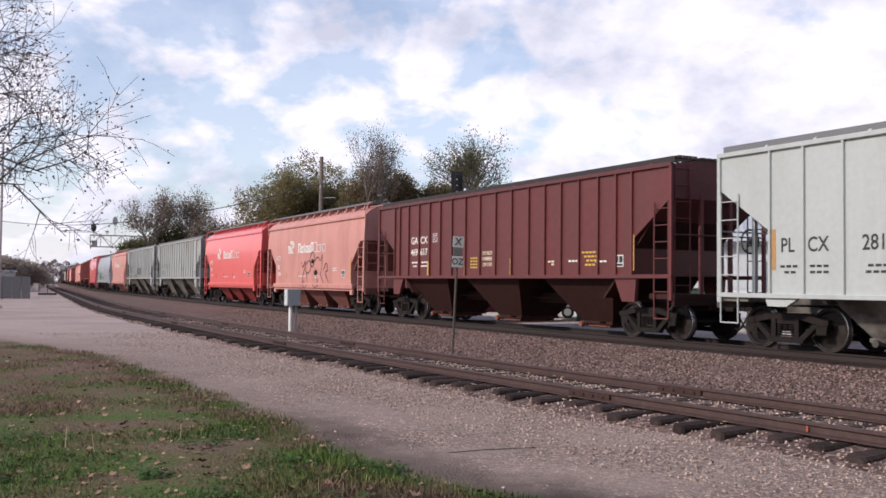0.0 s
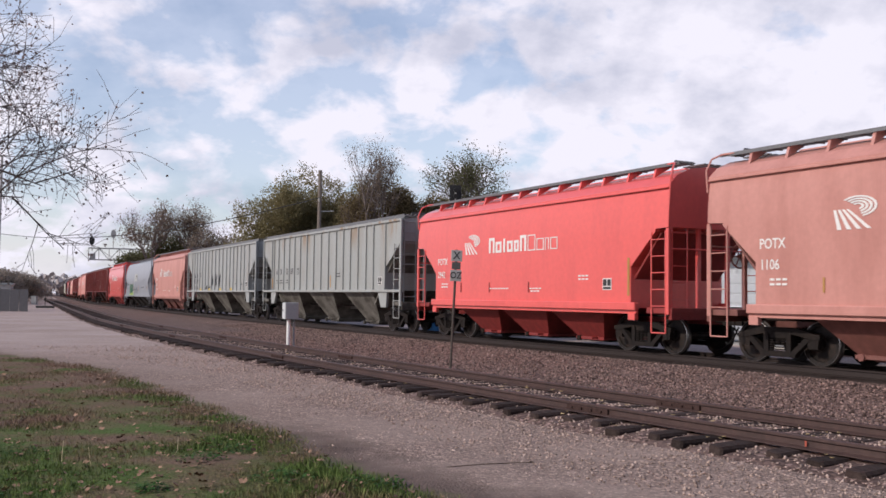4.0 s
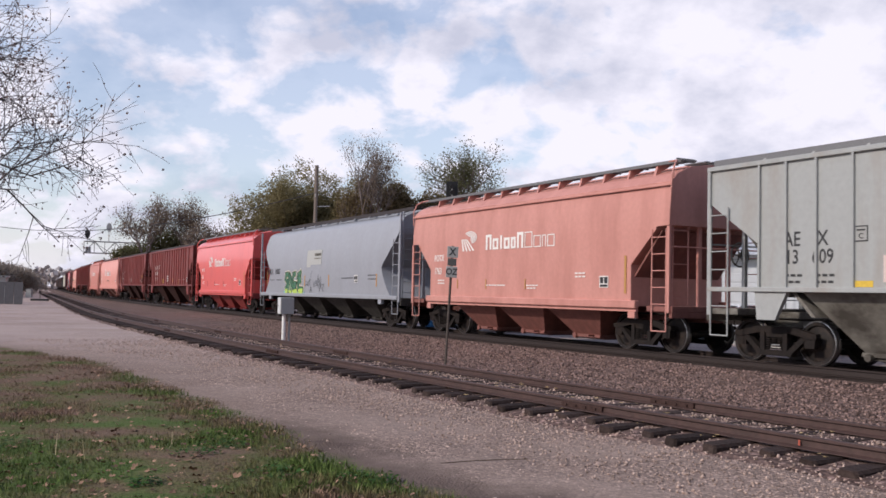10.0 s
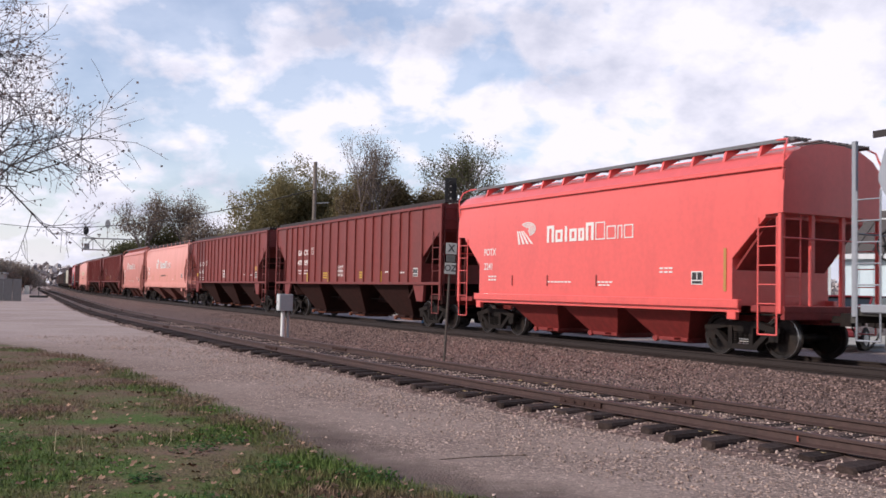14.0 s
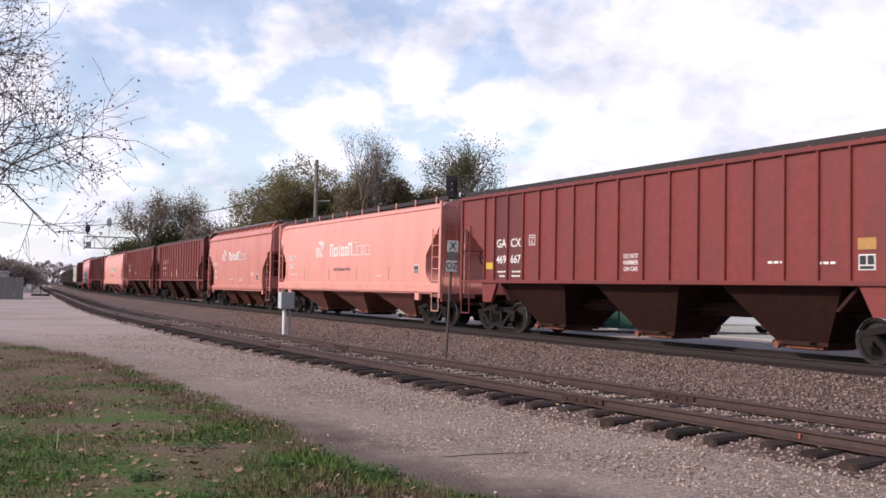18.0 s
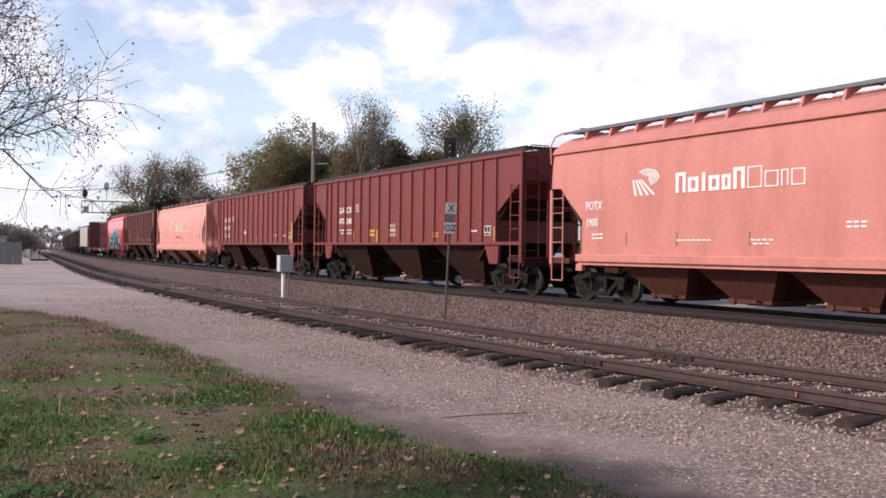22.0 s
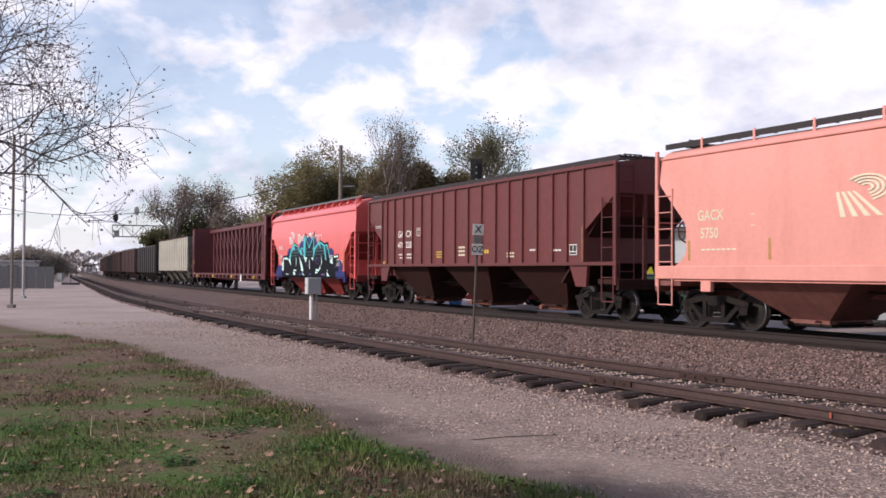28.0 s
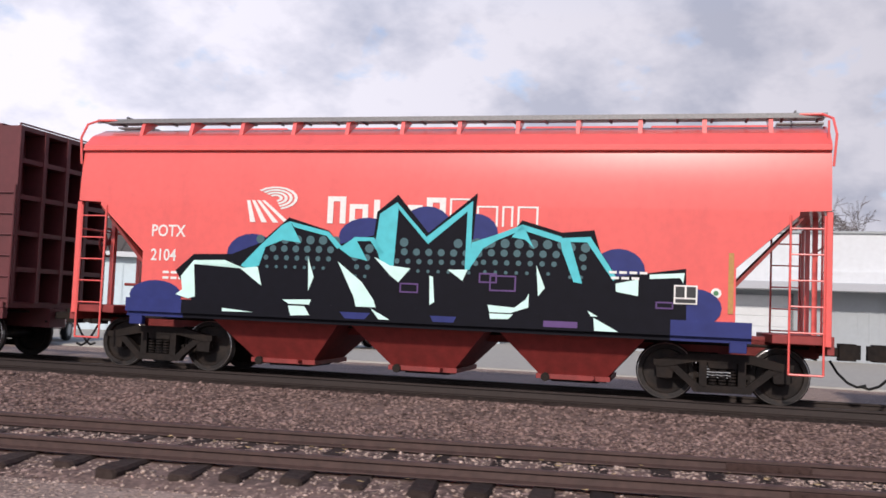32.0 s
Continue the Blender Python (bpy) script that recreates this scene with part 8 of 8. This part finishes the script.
SHAPES = {
    "sedan": ([(-2.25, 0.35), (2.2, 0.35), (2.25, 0.62), (2.1, 0.80), (1.0, 0.92), (-1.45, 0.95), (-2.2, 0.90), (-2.28, 0.6)], [(0.95, 0.92), (0.25, 1.38), (-0.85, 1.40), (-1.5, 0.95)], 0.84, 0.31),
    "suv": ([(-2.3, 0.42), (2.25, 0.42), (2.32, 0.75), (2.2, 0.98), (1.05, 1.08), (-2.25, 1.12), (-2.34, 0.7)], [(1.0, 1.08), (0.45, 1.66), (-1.9, 1.70), (-2.2, 1.12)], 0.92, 0.37),
    "pickup": ([(-2.75, 0.48), (2.6, 0.48), (2.68, 0.85), (2.55, 1.08), (1.25, 1.16), (-0.6, 1.16), (-0.62, 1.12), (-2.75, 1.12)], [(1.2, 1.16), (0.65, 1.76), (-0.45, 1.80), (-0.62, 1.14)], 0.95, 0.39),
    "truck": ([(-3.4, 0.7), (2.9, 0.6), (3.0, 1.1), (2.85, 1.45), (1.5, 1.55), (-0.4, 1.55), (-0.42, 0.95), (-3.4, 0.95)], [(1.45, 1.55), (1.05, 2.35), (-0.2, 2.4), (-0.4, 1.55)], 1.1, 0.48),
}


def vehicle(name, label, shape, paint, x, y, heading, load=None):
    body, cab, hw, wr = SHAPES[shape]
    th = thing(name, label, "vehicle", pose(x, y, LOT_Z, 0, 0, heading), group="vehicles parked beyond the tracks")

    def shell(poly, half):
        def make(bm):
            prism(bm, poly, -half, half)
            bmesh.ops.bevel(bm, geom=bm.edges[:], offset=0.05, segments=2, affect="EDGES", clamp_overlap=True)
        return make
    part("body", shared(("car_body", shape), shell(body, hw)), paint, th)
    x0, x1 = cab[-1][0], cab[0][0]
    gl = part("glasshouse", shared(("car_glass", shape), shell([(px * 0.98, pz) for px, pz in cab], hw - 0.12)), glass_dark, th, "dark tinted windows")
    top = max(pz for _, pz in cab)
    part("roof_panel", shared(("car_roof", shape), lambda bm: bevel_box(bm, cab[2][0] - 0.03, cab[1][0] + 0.05, -hw + 0.13, hw - 0.13, top - 0.03, top + 0.035, 0.03)), paint, th)
    for px, pz in (cab[0], cab[3]):
        for sy in (-1, 1):
            q = cab[1] if (px, pz) == cab[0] else cab[2]
            part("pillar", shared(("pillar", shape, px), lambda bm: tube(bm, (px, 0, pz), (q[0], 0, q[1]), 0.045, 6)), paint, th, m=pose(0, sy * (hw - 0.12), 0))
    fx = max(px for px, _ in body)
    rx = min(px for px, _ in body)
    for wx in (fx - 0.85, rx + 0.85):
        for sy in (-1, 1):
            w = part("wheel", shared(("car_wheel", wr), lambda bm: lathe(bm, [(wr * 0.6, -0.11), (wr * 0.94, -0.11), (wr, -0.08), (wr, 0.08), (wr * 0.94, 0.11), (wr * 0.6, 0.11)], 20)), rubber, th, "black tyre", pose(wx, sy * (hw - 0.08), wr))
            part("rim", shared(("car_rim", wr), lambda bm: lathe(bm, [(wr * 0.15, -0.118), (wr * 0.58, -0.113), (wr * 0.58, 0.113), (wr * 0.15, 0.118)], 14)), galv, w)
    for sy in (-1, 1):
        zl = body[2][1]
        part("headlamp", shared("headlamp", lambda bm: bevel_box(bm, -0.06, 0.03, -0.17, 0.17, -0.07, 0.07, 0.02)), lamp_glass, th, m=pose(fx - 0.03, sy * (hw - 0.24), zl + 0.02))
        part("tail_lamp", shared("tail_lamp", lambda bm: bevel_box(bm, -0.03, 0.05, -0.13, 0.13, -0.09, 0.09, 0.02)), tail_red, th, m=pose(rx + 0.02, sy * (hw - 0.2), zl + 0.08))
    for bx in (fx, rx):
        part("bumper", shared(("bumper", shape), lambda bm: bevel_box(bm, -0.08, 0.08, -hw + 0.04, hw - 0.04, -0.09, 0.09, 0.03)), chrome if shape in ("pickup", "truck") else paint, th, m=pose(bx, 0, body[0][1] + 0.1))
    if load:
        bed_ = part("load_bed", shared("load_bed", lambda bm: bevel_box(bm, -3.5, -0.55, -1.2, 1.2, 0.96, 2.2, 0.04)), load, th, "box body behind the cab")
    return th


car_white = material("white_car_paint", (0.75, 0.76, 0.77), 0.25, grain=0.03)
car_red = material("dark_red_car_paint", (0.17, 0.025, 0.03), 0.25, grain=0.05)
car_yellow = material("yellow_truck_paint", (0.72, 0.62, 0.03), 0.4, grain=0.06)
car_green = material("green_bin_paint", (0.02, 0.075, 0.055), 0.5, grain=0.12, stain=0.3)
car_maroon = material("maroon_car_paint", (0.10, 0.018, 0.024), 0.25, grain=0.05)
drum_blue = material("blue_plastic", (0.06, 0.22, 0.42), 0.5, grain=0.08)
vehicle("truck", "yellow truck with a white cab, parked in the yard", "truck", car_white, 7.4, 44.5, 196, car_yellow)
vehicle("car", "white sedan parked in the yard", "sedan", car_white, 6.4, 50.9 - 3.6, 170)
vehicle("pickup_truck", "white pickup parked in the yard", "pickup", car_white, 3.2, 59.0, 168)
vehicle("car", "dark red sport utility car parked in the yard", "suv", car_red, 14.9, 31.2, 226)
vehicle("car", "maroon car parked by the pale blue shed", "sedan", car_maroon, 25.0, 27.0, 150)
vehicle("car", "white sedan parked by the white shed", "sedan", car_white, 13.6, 33.9 + 4.5, 185)
vehicle("car", "dark red sedan parked in the yard", "sedan", car_red, 3.9, 44.2, 182)

dp = thing("dumpster", "dark green steel rubbish container in the yard", "dumpster", pose(9.6, 39.0, LOT_Z, 0, 0, -24))
block("bin", dp, car_green, (-2.6, 2.6, -0.9, 0.9, 0.12, 1.5), "", 0.04)
for k in range(9):
    block("rib", dp, car_green, (-2.5 + 0.6 * k, -2.4 + 0.6 * k, -0.97, -0.901, 0.15, 1.42), "", 0.01)
block("lid", dp, dark_trim, (-2.65, 2.65, -0.95, 0.95, 1.504, 1.57), "black plastic lid", 0.02)
for x in (-2.2, 2.2):
    block("skid", dp, dark_trim, (x - 0.12, x + 0.12, -0.85, 0.85, 0.0, 0.12), "", 0.01)
dr = thing("drum", "blue plastic drum in the yard", "drum", pose(1.2, 46.0, LOT_Z))
bm = bmesh.new()
lathe(bm, [(0.27, 0), (0.30, 0.04), (0.30, 0.28), (0.315, 0.30), (0.30, 0.32), (0.30, 0.58), (0.315, 0.6), (0.30, 0.62), (0.30, 0.86), (0.27, 0.9)], 20, "z")
part("barrel", bm, drum_blue, dr)
bm = bmesh.new()
lathe(bm, [(0.05, 0.9), (0.25, 0.9), (0.25, 0.93), (0.05, 0.93)], 16, "z")
part("lid", bm, white_clad, dr)


train()


def motions():
    steps = [t * 1.0 for t in range(33)]
    mids = {}
    for n, (car, mid, tc) in enumerate(CARS):
        rows = []
        for t in steps:
            s = mid - travel(t)
            x0, y0, _ = on(MAIN, s - tc)
            x1, y1, _ = on(MAIN, s + tc)
            rows.append((t, pose((x0 + x1) / 2, (y0 + y1) / 2, RAIL_Z, 0, 0, math.degrees(math.atan2(y1 - y0, x1 - x0)))))
        walk(car, rows)
        mids[car] = mid
    for wheel, index, wx in WHEELS:
        mid = mids[wheel.parent.parent]
        rows = [(0.0, None)] if not -30 < mid - travel(0) < 34 else []
        for k in range(481):
            t = k / 15
            if -30 < mid - travel(t) < 34:
                rows.append((t, -math.degrees(travel(t) / 0.4585) % 360))
        if not any(a is not None for _, a in rows):
            continue
        first = next(a for _, a in rows if a is not None)
        rows = [(t, first if a is None else a) for t, a in rows]
        if rows[-1][0] < 31.99:
            rows.append((32.0, rows[-1][1]))
        walk(wheel, [(t, pose(wx, 0, 0.4585, 0, a, 0)) for t, a in rows])


motions()
